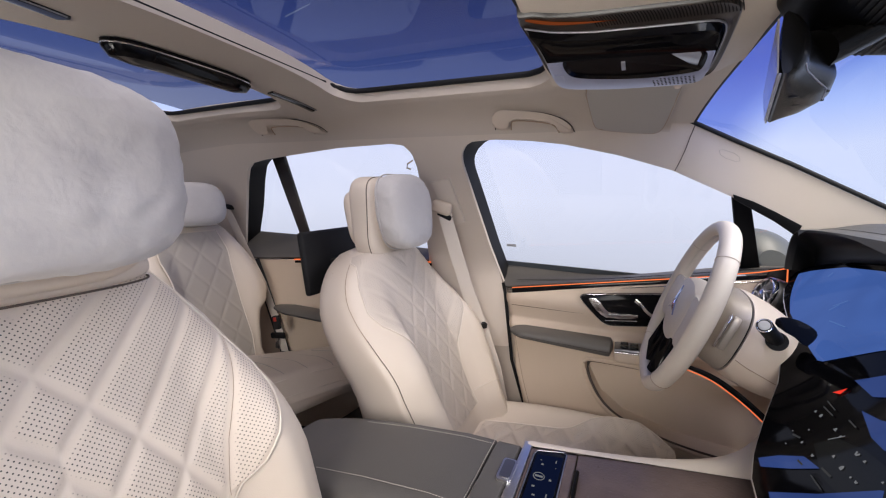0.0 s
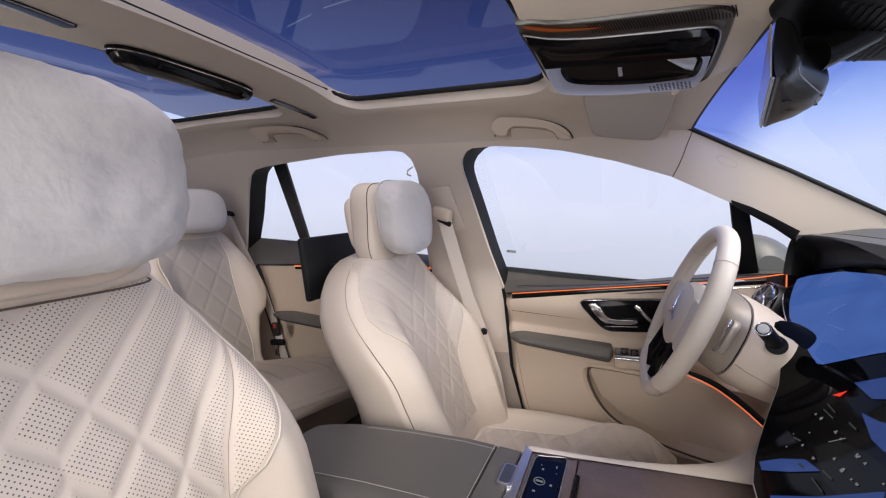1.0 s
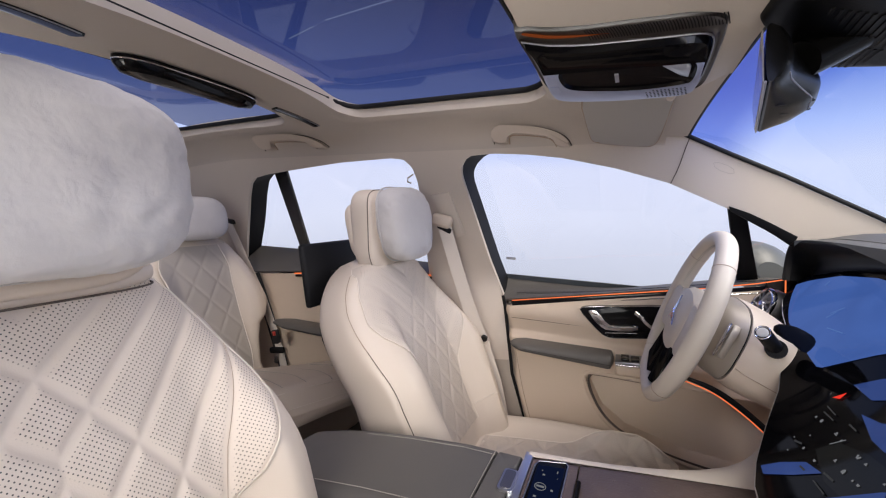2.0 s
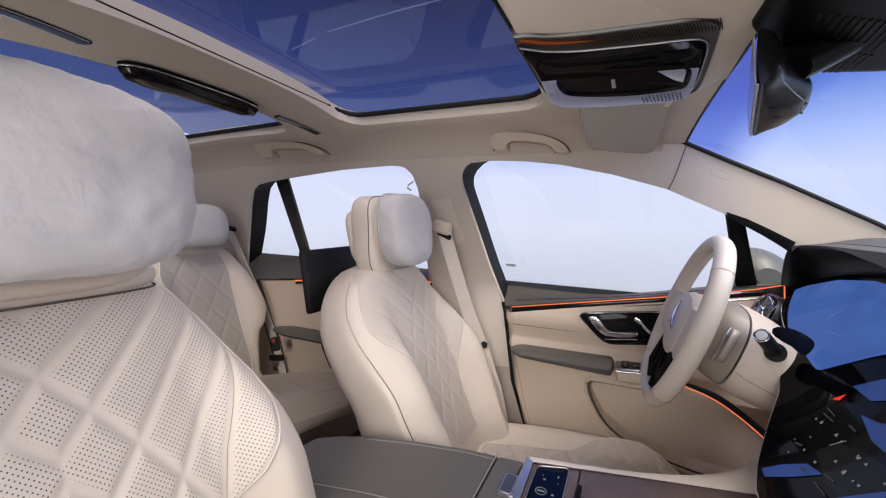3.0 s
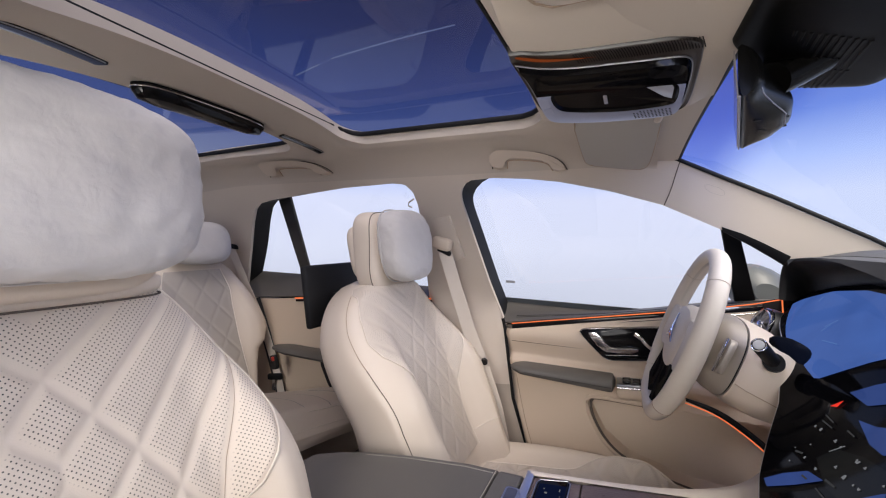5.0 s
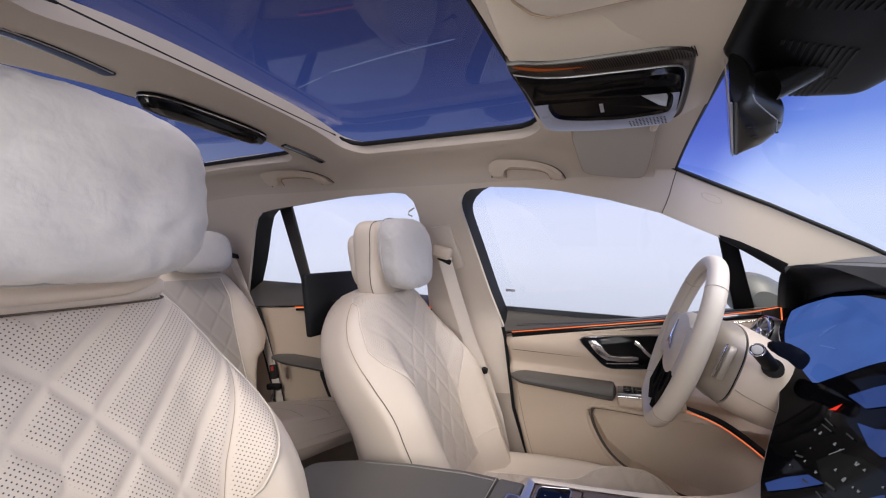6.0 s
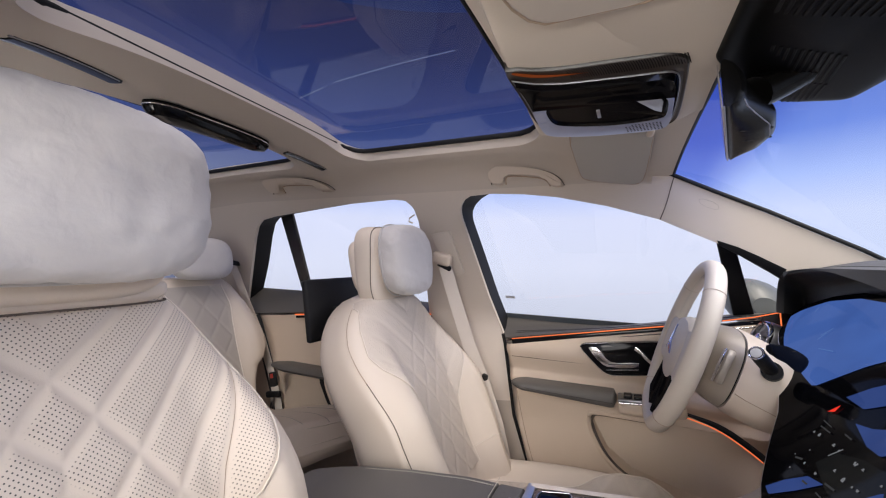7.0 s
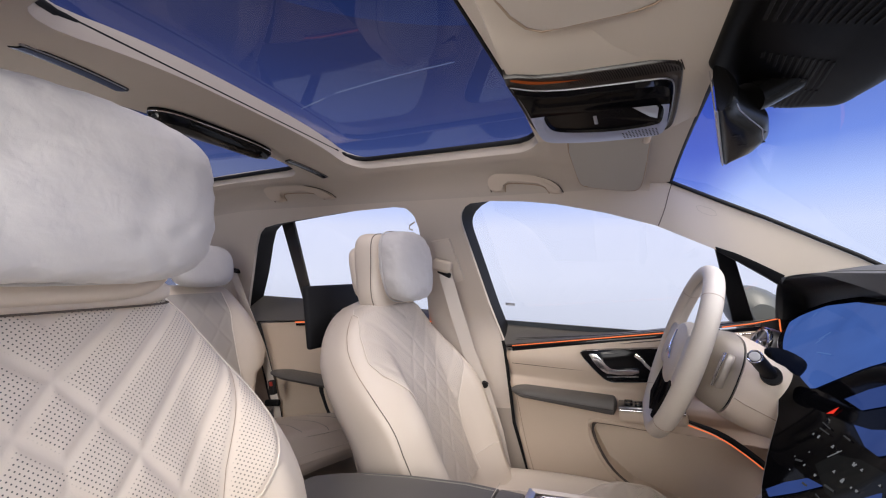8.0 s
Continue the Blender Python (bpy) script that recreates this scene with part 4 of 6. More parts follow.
    def blob(x0, x1, w, z0, z1, ex, lean, crease=0.0, seed=0.0, n=40, m=36, off=0.0):
        def fn(u, v):
            th, ph = (v - 0.5) * math.pi, 2 * math.pi * u
            ce, se = math.cos(th), math.sin(th)
            e1, e2 = ex
            cx_ = math.copysign(abs(ce) ** e1, ce)
            X = cx_ * math.copysign(abs(math.cos(ph)) ** e2, math.cos(ph))
            Y = cx_ * math.copysign(abs(math.sin(ph)) ** e2, math.sin(ph))
            Z = math.copysign(abs(se) ** e1, se)
            p = Vector(((x0 + x1) / 2 + X * (x1 - x0) / 2 - lean * Z, Y * w, (z0 + z1) / 2 + Z * (z1 - z0) / 2))
            if crease:
                q = p * 9 + Vector((seed, seed, 0))
                p += Vector((X, Y, Z)).normalized() * (noise.noise(q) * crease * 0.55 + noise.noise(q * 2.3) * crease * 0.22 + noise.noise(q * 5.3) * crease * 0.17 + noise.noise(q * 11.0) * crease * 0.08)
            return p
        bm = sheet(fn, n, m)
        bmesh.ops.remove_doubles(bm, verts=bm.verts, dist=0.00005)
        return bm
    part("headrest_shell", blob(hx - 0.082, hx - 0.03, 0.106, 0.50, 0.665, (0.5, 0.6), 0.02), LEATHER, seat)
    part("headrest_pad", blob(hx - 0.062, hx + 0.034, hw, hz, 0.705, (0.45, 0.5), 0.014), LEATHER, seat)
    sx, sk = (0.010, 0.987) if side_seams else (-0.010, 1.0)
    part("headrest_seam", sweep([(hx + sx - 0.014 * math.sin(a), (hw * sk + 0.0005) * math.copysign(abs(math.cos(a)) ** 0.45, math.cos(a)), (0.705 + hz) / 2 + ((0.705 - hz) / 2 * sk + 0.0007) * math.copysign(abs(math.sin(a)) ** 0.45, math.sin(a))) for a in [2 * math.pi * k / 80 for k in range(80)]], 0.0012, 0.0012, sides=6, closed=True, up=(1, 0, 0.1)), SEAM, seat, "dark headrest seam")
    for sg in (1, -1):
        part("headrest_post", sweep([(hx - 0.06, sg * 0.06, 0.43), (hx - 0.055, sg * 0.06, 0.51)], 0.007), CHROME, seat)
    part("headrest_collar", blob(hx - 0.09, hx + 0.024, cw, hz - 0.012, hz + 0.03, (0.6, 0.6), 0.0), LEATHER, seat)
    # dark ring stands in for the shadow beneath the headrest
    shade_r, shade_z = (0.0045, hz - 0.010) if side_seams else (0.0014, hz - 0.007)
    part("headrest_shade", sweep([(hx - 0.028 + (0.052 + shade_r) * math.copysign(abs(math.cos(a)) ** 0.6, math.cos(a)), (cw - 0.005 + shade_r) * math.copysign(abs(math.sin(a)) ** 0.6, math.sin(a)), shade_z) for a in [2 * math.pi * k / 60 for k in range(60)]], shade_r, shade_r, sides=8, closed=True), SEAM, seat, "dark ring painting the shadow under the headrest")
    big = pw > 0.13
    p0, p1, ex = (hz + 0.027, 0.715, (0.62, 0.62)) if big else (hz + 0.036, 0.712, (0.58, 0.66))
    lean = 0.010 if big else 0.018
    pl = part("pillow", blob(hx + 0.010, hx + 0.112, pw, p0, p1, ex, lean, 0.011, cy * 7, 120, 110), PILLOW, seat, "soft pale suede pillow")
    rim_ = []
    for k in range(72):
        a = 2 * math.pi * k / 72
        zz = math.copysign(abs(math.sin(a)) ** ex[0], math.sin(a))
        rim_.append((hx + (0.061 if big else 0.040) - lean * zz, (pw + 0.0005) * math.copysign(abs(math.cos(a)) ** ex[0], math.cos(a)), (p0 + p1) / 2 + (p1 - p0) / 2 * zz))
    part("pillow_seam", sweep(rim_, 0.002, 0.002, sides=6, closed=True, up=(1, 0, 0.1)), PILLOW, pl)
    return seat


def chaikin_2d(pts):
    return [(p.x, p.y) for p in chaikin([(a, b, 0) for a, b in pts], 2)]


def thing_part(name, bm, mat, parent, label=""):
    return part(name, bm, mat, parent, label)


front_seat("cream quilted leather driver's seat with a pale headrest pillow", -0.372, 0.620, 0.980, 0.037, 0.17, 0.108, 0.0024, 0.116, 0.468, 0.110)
front_seat("cream perforated quilted leather passenger seat with large pillow", -0.372, 0.700, 0.168, 0.082, 0.25, 0.152, 0.0040, 0.140, 0.476, 0.150)

# seat-back display behind the driver
disp = thing("seat_back_display", "black tablet display on the back of the front seat", "display", at=(-0.82, 0.965, 1.072))
part("housing", box((0.022, 0.28, 0.185), pose(0, 0, 0, 0, -9, 0), 0.009, 3), DARK, disp)
part("glass", box((0.002, 0.26, 0.165), pose(-0.0125, 0, 0, 0, -9, 0), 0.0008, 1), SCREEN, disp)
part("bracket", box((0.09, 0.08, 0.06), pose(0.05, 0, -0.02, 0, -9, 0), 0.006), DARK, disp)

# ---- rear bench ----
def rear_seat():
    s = thing("rear_bench_seat", "cream quilted leather rear seat", "car seat", at=(-1.33, 0.99, 0.50))

    def back_w(t):
        return table(t, ((0.0, 0.16), (0.10, 0.150), (0.20, 0.172), (0.258, 0.195), (0.285, 0.238), (0.33, 0.262), (0.39, 0.262), (0.45, 0.242), (0.52, 0.212), (0.60, 0.160), (0.63, 0.120)))
    loops = []
    for k in range(52):
        t = 0.63 * k / 51
        w, end = back_w(t), smooth01(0.645 - t, 0, 0.07) ** 0.5
        loop = []
        for j in range(40):
            an = 2 * math.pi * j / 40
            c, q = math.cos(an), math.sin(an)
            y = w * math.copysign(abs(c) ** 0.5, c)
            d = (0.05 if q > 0 else 0.12) * math.copysign(abs(q) ** 0.6, q) * (0.3 + 0.7 * end)
            if q > 0:
                d += 0.05 * smooth01(abs(y), 0.095, 0.185) * q * smooth01(0.6 - t, 0, 0.2)
            loop.append(Vector((-0.38 * t + d - 0.05, y, t)))
        loops.append(loop)
    part("backrest", rings(loops), LEATHER_B, s)

    def edge(t):
        w = table(t, ((0.06, 0.085), (0.10, 0.098), (0.16, 0.108), (0.32, 0.106), (0.45, 0.110), (0.52, 0.118), (0.60, 0.095)))
        return (-w * 1.4, w)

    def face(sx, t, rim):
        pa, pb = (sx * 1.3 - t) / 0.13, (sx * 1.3 + t) / 0.13
        dist = min(abs(pa - round(pa)), abs(pb - round(pb))) * 0.13 / 1.64
        puff = 0.0018 * (1 - math.exp(-(dist / 0.006) ** 2)) * smooth01(rim, -0.001, 0.01)
        return Vector((-0.38 * t + 0.004 + 0.05 * smooth01(abs(sx), 0.095, 0.185) * smooth01(0.6 - t, 0, 0.2) + puff, sx, t)), 0.0
    pad(edge, face, 110, 80, "quilted_insert", REARPERF, s, t0=0.06, t1=0.60)
    for sg in (1, -1):
        part("piping", sweep([face(edge(t)[(sg + 1) // 2], t, 0)[0] for t in [0.06 + 0.54 * k / 24 for k in range(25)]], 0.0022, 0.0022, sides=6), PIPING, s)

    def start(y):
        """The rear edge swings forward on the door side, beside the belt."""
        return smooth01(y, -0.06, 0.06) * (0.175 + 0.62 * max(0.0, y - 0.05))

    def cut(y):
        """The front edge runs back towards the middle of the car."""
        return -0.45 * min(0.26, max(0.0, 0.115 - y)) - 0.3 * max(0.0, y - 0.22)
    loops = []
    for k in range(33):
        u = 1 - (1 - k / 32) ** 1.5
        rnd = smooth01(1.01 - u, 0, 0.24) ** 0.5
        top, bot, w = 0.140 + 0.030 * u - 0.085 * (1 - rnd), -0.12 + 0.18 * smooth01(u, 0.55, 0.95), 0.30
        loop = []
        for j in range(36):
            an = 2 * math.pi * j / 36
            c, q = math.cos(an), math.sin(an)
            y = w * math.copysign(abs(c) ** 0.45, c)
            loop.append(Vector((-0.03 + start(y) + (0.53 + cut(y) - start(y)) * u, y, (top + bot) / 2 + (top - bot) / 2 * math.copysign(abs(q) ** 0.45, q))))
        loops.append(loop)
    part("cushion", rings(loops), LEATHER_B, s)
    part("buckle", box((0.030, 0.020, 0.060), pose(0.0, 0.186, 0.205, 0, -12, 0), 0.005, 3), DARK, s, "black belt buckle")
    part("buckle_button", box((0.016, 0.004, 0.018), pose(0.002, 0.1745, 0.222, 0, -12, 0), 0.0015), BUCKLERED, s, "red buckle button")
    part("side_recess", box((0.34, 0.20, 0.10), pose(0.10, 0.20, -0.02), 0.01), DARK, s, "dark recess beside the cushion")
    def on_cushion(y, u, lift):
        """A place on the cushion's upper skin."""
        rnd = smooth01(1.01 - u, 0, 0.24) ** 0.5
        top, bot = 0.140 + 0.030 * u - 0.085 * (1 - rnd), -0.12 + 0.18 * smooth01(u, 0.55, 0.95)
        q = math.sqrt(max(0.0, 1 - (abs(y) / 0.30) ** (2 / 0.45))) ** 0.45
        return (-0.03 + start(y) + (0.53 + cut(y) - start(y)) * u, y, (top + bot) / 2 + (top - bot) / 2 * q + lift)
    for y_ in (-0.21, -0.14, -0.07, 0.0, 0.07, 0.14, 0.21):
        part("cushion_seam", sweep([on_cushion(y_ + 0.02 * math.sin(4 * k / 20), 0.12 + 0.72 * k / 20, 0.0004) for k in range(21)], 0.0016, 0.0010, sides=6), THREAD, s)
    for u_, r_ in ((0.86, 0.0017), (0.965, 0.0012)):
        part("cushion_piping", sweep([on_cushion(-0.28 + 0.56 * k / 40, u_, 0.0008) for k in range(41)], r_, r_, sides=6), PIPING, s, "pale piping")
    part("base", box((0.34, 0.54, 0.12), pose(0.15, 0, -0.09), 0.01), DARK, s)
    hr = []
    for k in range(25):
        a = math.pi * (k / 24 - 0.5)
        ring_w, rise = math.cos(a) ** 0.55 if abs(a) < 1.57 else 0.02, math.copysign(abs(math.sin(a)) ** 0.75, math.sin(a))
        ring_w = max(0.03, ring_w)
        loop = []
        for j in range(36):
            an = 2 * math.pi * j / 36
            c, q = math.cos(an), math.sin(an)
            loop.append(Vector((-0.215 - 0.015 * rise + 0.060 * ring_w * math.copysign(abs(c) ** 0.75, c), 0.124 * ring_w * math.copysign(abs(q) ** 0.6, q), 0.712 + 0.086 * rise)))
        hr.append(loop)
    # the pillow's grey puts the cool skylight into the headrest's colour
    part("headrest", rings(hr), PILLOW, s, "pale rear headrest with the skylight's blue-grey in its colour")
    return s


RS = rear_seat()
copy_thing(RS, pose(-1.33, 2 * CY - 0.99, 0.50))

# ---- centre console ----
STAR = material("inlay", (0.15, 0.125, 0.11), 0.4, metal=0.3)
con = thing("centre_console", "grey leather armrest console with dark wood and metal controls", "console")


def lid_z(x):
    return table(x, ((-0.68, 0.738), (-0.60, 0.764), (-0.54, 0.783), (-0.47, 0.801), (-0.36, 0.821), (-0.24, 0.837), (-0.12, 0.843)))


def lid(x0, x1, y0, y1, round0, round1):
    def fn(u, v):
        x = x0 + (x1 - x0) * (0.5 - 0.5 * math.cos(math.pi * u))
        dx = min((x - x0) / max(round0, 1e-6), (x1 - x) / max(round1, 1e-6), 1.0)
        k = (1 - (1 - max(0, dx)) ** 2) ** 0.5
        a = math.pi * (1.0 - v)
        c, s = math.cos(a), math.sin(a)
        y = (y0 + y1) / 2 + (y1 - y0) / 2 * math.copysign(abs(c) ** 0.35, c) * ((0.75 + 0.25 * k) if dx * round0 < 0.05 and x < -0.5 else (0.985 + 0.015 * k))
        return (x, y, lid_z(x) - 0.12 + 0.12 * abs(s) ** 0.3 * ((0.2 + 0.8 * k) if x < -0.5 else (0.93 + 0.07 * k)))
    return sheet(fn, 40, 40)


part("armrest_lid", lid(-0.67, -0.1825, 0.440, 0.674, 0.07, 0.004), GREY, con, "grey stitched leather armrest lid")
part("lid_front", lid(-0.1810, -0.136, 0.440, 0.674, 0.004, 0.004), GREY, con, "grey leather lid front")
for y_, lift in ((0.478, 0.0008), (0.634, -0.0010)):
    bm = bmesh.new()
    for k in range(56):
        xa, xb = -0.46 + 0.005 * k, -0.46 + 0.005 * k + 0.0032
        sweep([(xa, y_, lid_z(xa) + lift), (xb, y_, lid_z(xb) + lift)], 0.0007, 0.0006, sides=5, bm=bm)
    part("lid_stitching", bm, THREAD, con, "pale dashed stitching")
bm = bmesh.new()
for k in range(42):
    ya = 0.452 + 0.005 * k
    sweep([(-0.1835, ya, lid_z(-0.1835) - 0.0002), (-0.1835, ya + 0.0032, lid_z(-0.1835) - 0.0002)], 0.0006, 0.0006, sides=5, bm=bm)
part("lid_stitching", bm, THREAD, con, "pale dashed stitching")
part("console_body", box((0.50, 0.215, 0.34), pose(-0.385, 0.557, 0.515), 0.02), DARK, con)
part("console_front", box((0.46, 0.19, 0.44), pose(0.09, 0.548, 0.585, 0, 0, 0), 0.01), DARK, con)


def plate(pts, lift, thick, bevel=0.002):
    """A flat piece on the console's top, from corners (x, y)."""
    return slab([(x, y, 0.8415 + 0.03 * (x + 0.12) + lift) for x, y in pts], (0, 0, -thick), bevel)


part("metal_frame", plate([(-0.135, 0.445), (-0.115, 0.445), (-0.117, 0.664), (-0.132, 0.666)], 0.002, 0.02, 0.003), ALU, con, "satin metal strip before the lid")
part("finger_switch", plate([p_ for c_ in rounded(-0.152, -0.128, 0.545, 0.598, 0.006) for p_ in c_[:-1]], 0.006, 0.010, 0.0015), ALU, con, "raised metal rocker switch")
part("switch_top", plate([p_ for c_ in rounded(-0.1485, -0.1315, 0.549, 0.594, 0.005) for p_ in c_[:-1]], 0.0072, 0.002, 0.0006), DARKALU, con)
part("wood_surround", plate([(-0.1145, 0.445), (-0.0415, 0.445), (-0.0405, 0.662), (-0.1165, 0.650)], 0.0, 0.02, 0.002), WOOD, con, "dark wood surround")
kp = part("key_pad", plate([(-0.109, 0.46), (-0.058, 0.46), (-0.057, 0.648), (-0.061, 0.654), (-0.103, 0.642), (-0.107, 0.636)], 0.004, 0.01, 0.0015), SCREEN, con, "black touch key pad")
part("pad_rim", sweep([(x, y, 0.8445 + 0.03 * (x + 0.12)) for x, y in ((-0.109, 0.46), (-0.1085, 0.63), (-0.104, 0.642), (-0.061, 0.655), (-0.0565, 0.649), (-0.0575, 0.46))], 0.0012, 0.0015, sides=6), ALU, kp)
part("pad_glow", plate([(-0.104, 0.50), (-0.062, 0.50), (-0.061, 0.638), (-0.103, 0.630)], 0.0044, 0.0004, 0), glow("pad_blue", (0.008, 0.014, 0.050), 0.45), kp, "dim blue lit key field")
for x, y, w, h in ((-0.094, 0.618, 0.003, 0.003), (-0.090, 0.608, 0.006, 0.006), (-0.070, 0.622, 0.003, 0.010), (-0.068, 0.606, 0.002, 0.002), (-0.072, 0.575, 0.006, 0.007), (-0.094, 0.553, 0.007, 0.006), (-0.090, 0.535, 0.007, 0.005), (-0.072, 0.540, 0.003, 0.012), (-0.09, 0.515, 0.005, 0.005)):
    part("key_icon", plate([(x - w * 0.3, y - h * 0.3), (x + w * 0.3, y - h * 0.3), (x + w * 0.3, y + h * 0.3), (x - w * 0.3, y + h * 0.3)], 0.0050, 0.0004, 0), ICON, kp)
part("power_ring", sweep([(-0.090 + 0.0085 * math.cos(q), 0.578 + 0.0085 * math.sin(q), 0.8468) for q in [2 * math.pi * k / 24 for k in range(24)]], 0.0008, 0.0006, sides=5, closed=True), ICON, kp)
part("power_bar", plate([(-0.096, 0.576), (-0.084, 0.576), (-0.084, 0.580), (-0.096, 0.580)], 0.0050, 0.0004, 0), ICON, kp)
wood = part("wood_lid", plate([(-0.0395, 0.445), (0.30, 0.445), (0.30, 0.735), (-0.0385, 0.664)], 0.0, 0.02, 0.002), WOOD, con, "dark wood sliding lid with small inlaid stars")
for i in range(16):
    for j in range(9):
        x, y = -0.015 + 0.02 * i + (0.01 if j % 2 else 0), 0.465 + 0.026 * j
        if y < 0.655 + 0.21 * (x + 0.04) and x < 0.28:
            part("star_inlay", plate([(x - 0.0022, y), (x, y - 0.0006), (x + 0.0022, y), (x, y + 0.0022)], 0.0006, 0.0008, 0), STAR, wood)
part("lid_handle", sweep([(-0.036, 0.52, 0.8485), (-0.036, 0.612, 0.8485)], 0.004, 0.004, sides=12), SHELL, con, "dark metal lid roller")

# cream fairing that leads from the console up to the dashboard
FA = chaikin([(-0.125, 0.674, 0.838), (0.0, 0.697, 0.838), (0.121, 0.741, 0.835), (0.21, 0.795, 0.838), (0.262, 0.863, 0.850), (0.30, 0.93, 0.875)], 2)
FB = [(-0.125, 0.651, 0.8428), (0.30, 0.727, 0.8556)]
fa, fb = resample(FA, 30), resample(FB, 30)
part("fairing", rings([fb, [p.lerp(q, 0.5) + Vector((0, 0, 0.004)) for p, q in zip(fa, fb)], fa, [p + Vector((0, 0.006, -0.01)) for p in fa], [p + Vector((0, 0.0, -0.30)) for p in fa]], caps=False, closed=False), LEATHER, con, "cream fairing beside the console")

# ---- dashboard ----
dash = thing("dashboard", "dark dashboard with wide curved glass display and amber edge light", "dashboard", kind="structure")


def glass_x(y, z):
    return 0.228 + 0.65 * (z - 0.986) + 0.25 * max(0.0, y - 0.62) ** 2 + 0.25 * max(0.0, 0.50 - y) ** 2


GL_LOW = ((CY - 0.745, 1.03), (CY - 0.30, 1.00), (CY - 0.20, 0.985), (CY - 0.13, 0.952), (CY - 0.09, 0.935), (CY, 0.915), (0.61, 0.920), (0.65, 0.935), (0.697, 0.963), (0.76, 1.004), (0.81, 1.020), (0.88, 1.058), (1.0, 1.064), (1.305, 1.077))
GL_TOP = ((CY - 0.745, 1.10), (0.0, 1.16), (0.3, 1.195), (0.83, 1.195), (0.95, 1.180), (1.167, 1.138), (1.305, 1.098))


def glass_fn(u, v):
    y = CY - 0.745 + 1.49 * u
    z0, z1 = table(y, GL_LOW), table(y, GL_TOP)
    z = z0 + (z1 - z0) * v
    return (glass_x(y, z), y, z)


part("wide_display", sheet(glass_fn, 120, 20, -0.012), SCREEN, dash, "wide glossy black glass display")
part("display_rim", sweep([(glass_x(y, table(y, GL_LOW)) + 0.003, y, table(y, GL_LOW) - 0.002) for y in [CY - 0.74 + 1.48 * k / 90 for k in range(91)]], 0.004, 0.003, sides=8), ALU, dash, "thin silver display rim")


HOOD = ((0.706, 1.112), (0.708, 1.125), (0.704, 1.165), (0.690, 1.196), (0.655, 1.214), (0.59, 1.223), (0.50, 1.230), (0.38, 1.235), (0.2, 1.236))
HOOD_LINE = resample(chaikin([(0, CY + a_, b_) for a_, b_ in HOOD] + [(0, CY - a_, b_) for a_, b_ in HOOD[::-1]], 2), 121)


def hood_at(u, back, grow, drop=0.0):
    """A place on the hood's rear outline, moved forwards and grown from its middle."""
    k = u * 120
    i = min(119, int(k))
    p = HOOD_LINE[i].lerp(HOOD_LINE[i + 1], k - i)
    wave = 0.016 * math.sin((p.y - 0.62) * 5.5) * (1 if p.y > CY else 0.4)
    n = Vector((0, p.y - CY, 0)) / 0.71
    hor = smooth01(abs(p.y - CY), 0.55, 0.70)
    return Vector((0.372 - wave + back, p.y + n.y * grow * hor, p.z + grow * (1 - hor) * 0.6 - drop))


def hood_fn(u, v):
    """The hood's skin, from its inner lip round the edge and forwards to the windscreen."""
    if v < 0.3:
        a = math.pi * v / 0.3
        return hood_at(u, 0.013 - 0.013 * math.sin(a), -0.009 * (1 + math.cos(a)))
    w = (v - 0.3) / 0.7
    return hood_at(u, 0.013 + 0.72 * w ** 1.3, 0.055 * smooth01(w, 0, 0.25), 0.05 * w ** 2 + 0.05 * w)


part("hood_lip", sheet(lambda u, v: hood_fn(u, 0.24 * v), 120, 10), DARK, dash, "black lip of the hood")
part("dash_top", sheet(lambda u, v: hood_fn(u, 0.24 + 0.76 * v), 120, 24), DASHGREY, dash, "dark grey leather dashboard hood")
BROW = ((0.0, 1.185), (0.10, 1.188), (0.18, 1.203), (0.24, 1.2145), (0.32, 1.226), (0.40, 1.2300), (0.47, 1.2290), (0.55, 1.222), (0.60, 1.208), (0.62, 1.190), (0.75, 1.10))


def brow_fn(u, v):
    """Leather that rolls over the hood's rear edge and hangs lower towards the car's middle."""
    a, m = Vector(hood_fn(u, 0.24)), hood_at(u, -0.005, -0.004)
    z = min(m.z - 0.001, table(abs(m.y - CY), BROW))
    b = Vector((m.x + 0.10 * (m.z - z), m.y, z))
    keep = smooth01(0.655 - abs(m.y - CY), 0.0, 0.06)
    m, b = a.lerp(m, keep), a.lerp(b, keep)
    return a.lerp(m, v / 0.35) if v < 0.35 else m.lerp(b, (v - 0.35) / 0.65)


part("hood_brow", sheet(brow_fn, 120, 20), DASHGREY, dash, "dark grey leather brow of the hood")
part("hood_stitching", sweep([Vector(hood_fn(k / 100, 0.345)) + Vector((0, 0, 0.0004)) for k in range(8, 93)], 0.0006, 0.0006, sides=5), BLACK, dash)


def under_fn(u, v):
    """Stepped black recess between the lip and the display's upper edge."""
    a = hood_at(u, 0.013, -0.018)
    y = min(1.30, max(2 * CY - 1.30, a.y + (a.y - CY) * 0.06))
    zt = table(y, GL_TOP)
    b = Vector((glass_x(y, zt) + 0.004, y, zt - 0.004))
    s_ = 0.006 * (1 - 2 * smooth01(v, 0.35, 0.55))
    return a.lerp(b, v) + Vector((0.034 * math.sin(math.pi * v), 0, s_ * math.sin(math.pi * v)))


part("hood_underside", sheet(under_fn, 120, 14), DARK, dash)
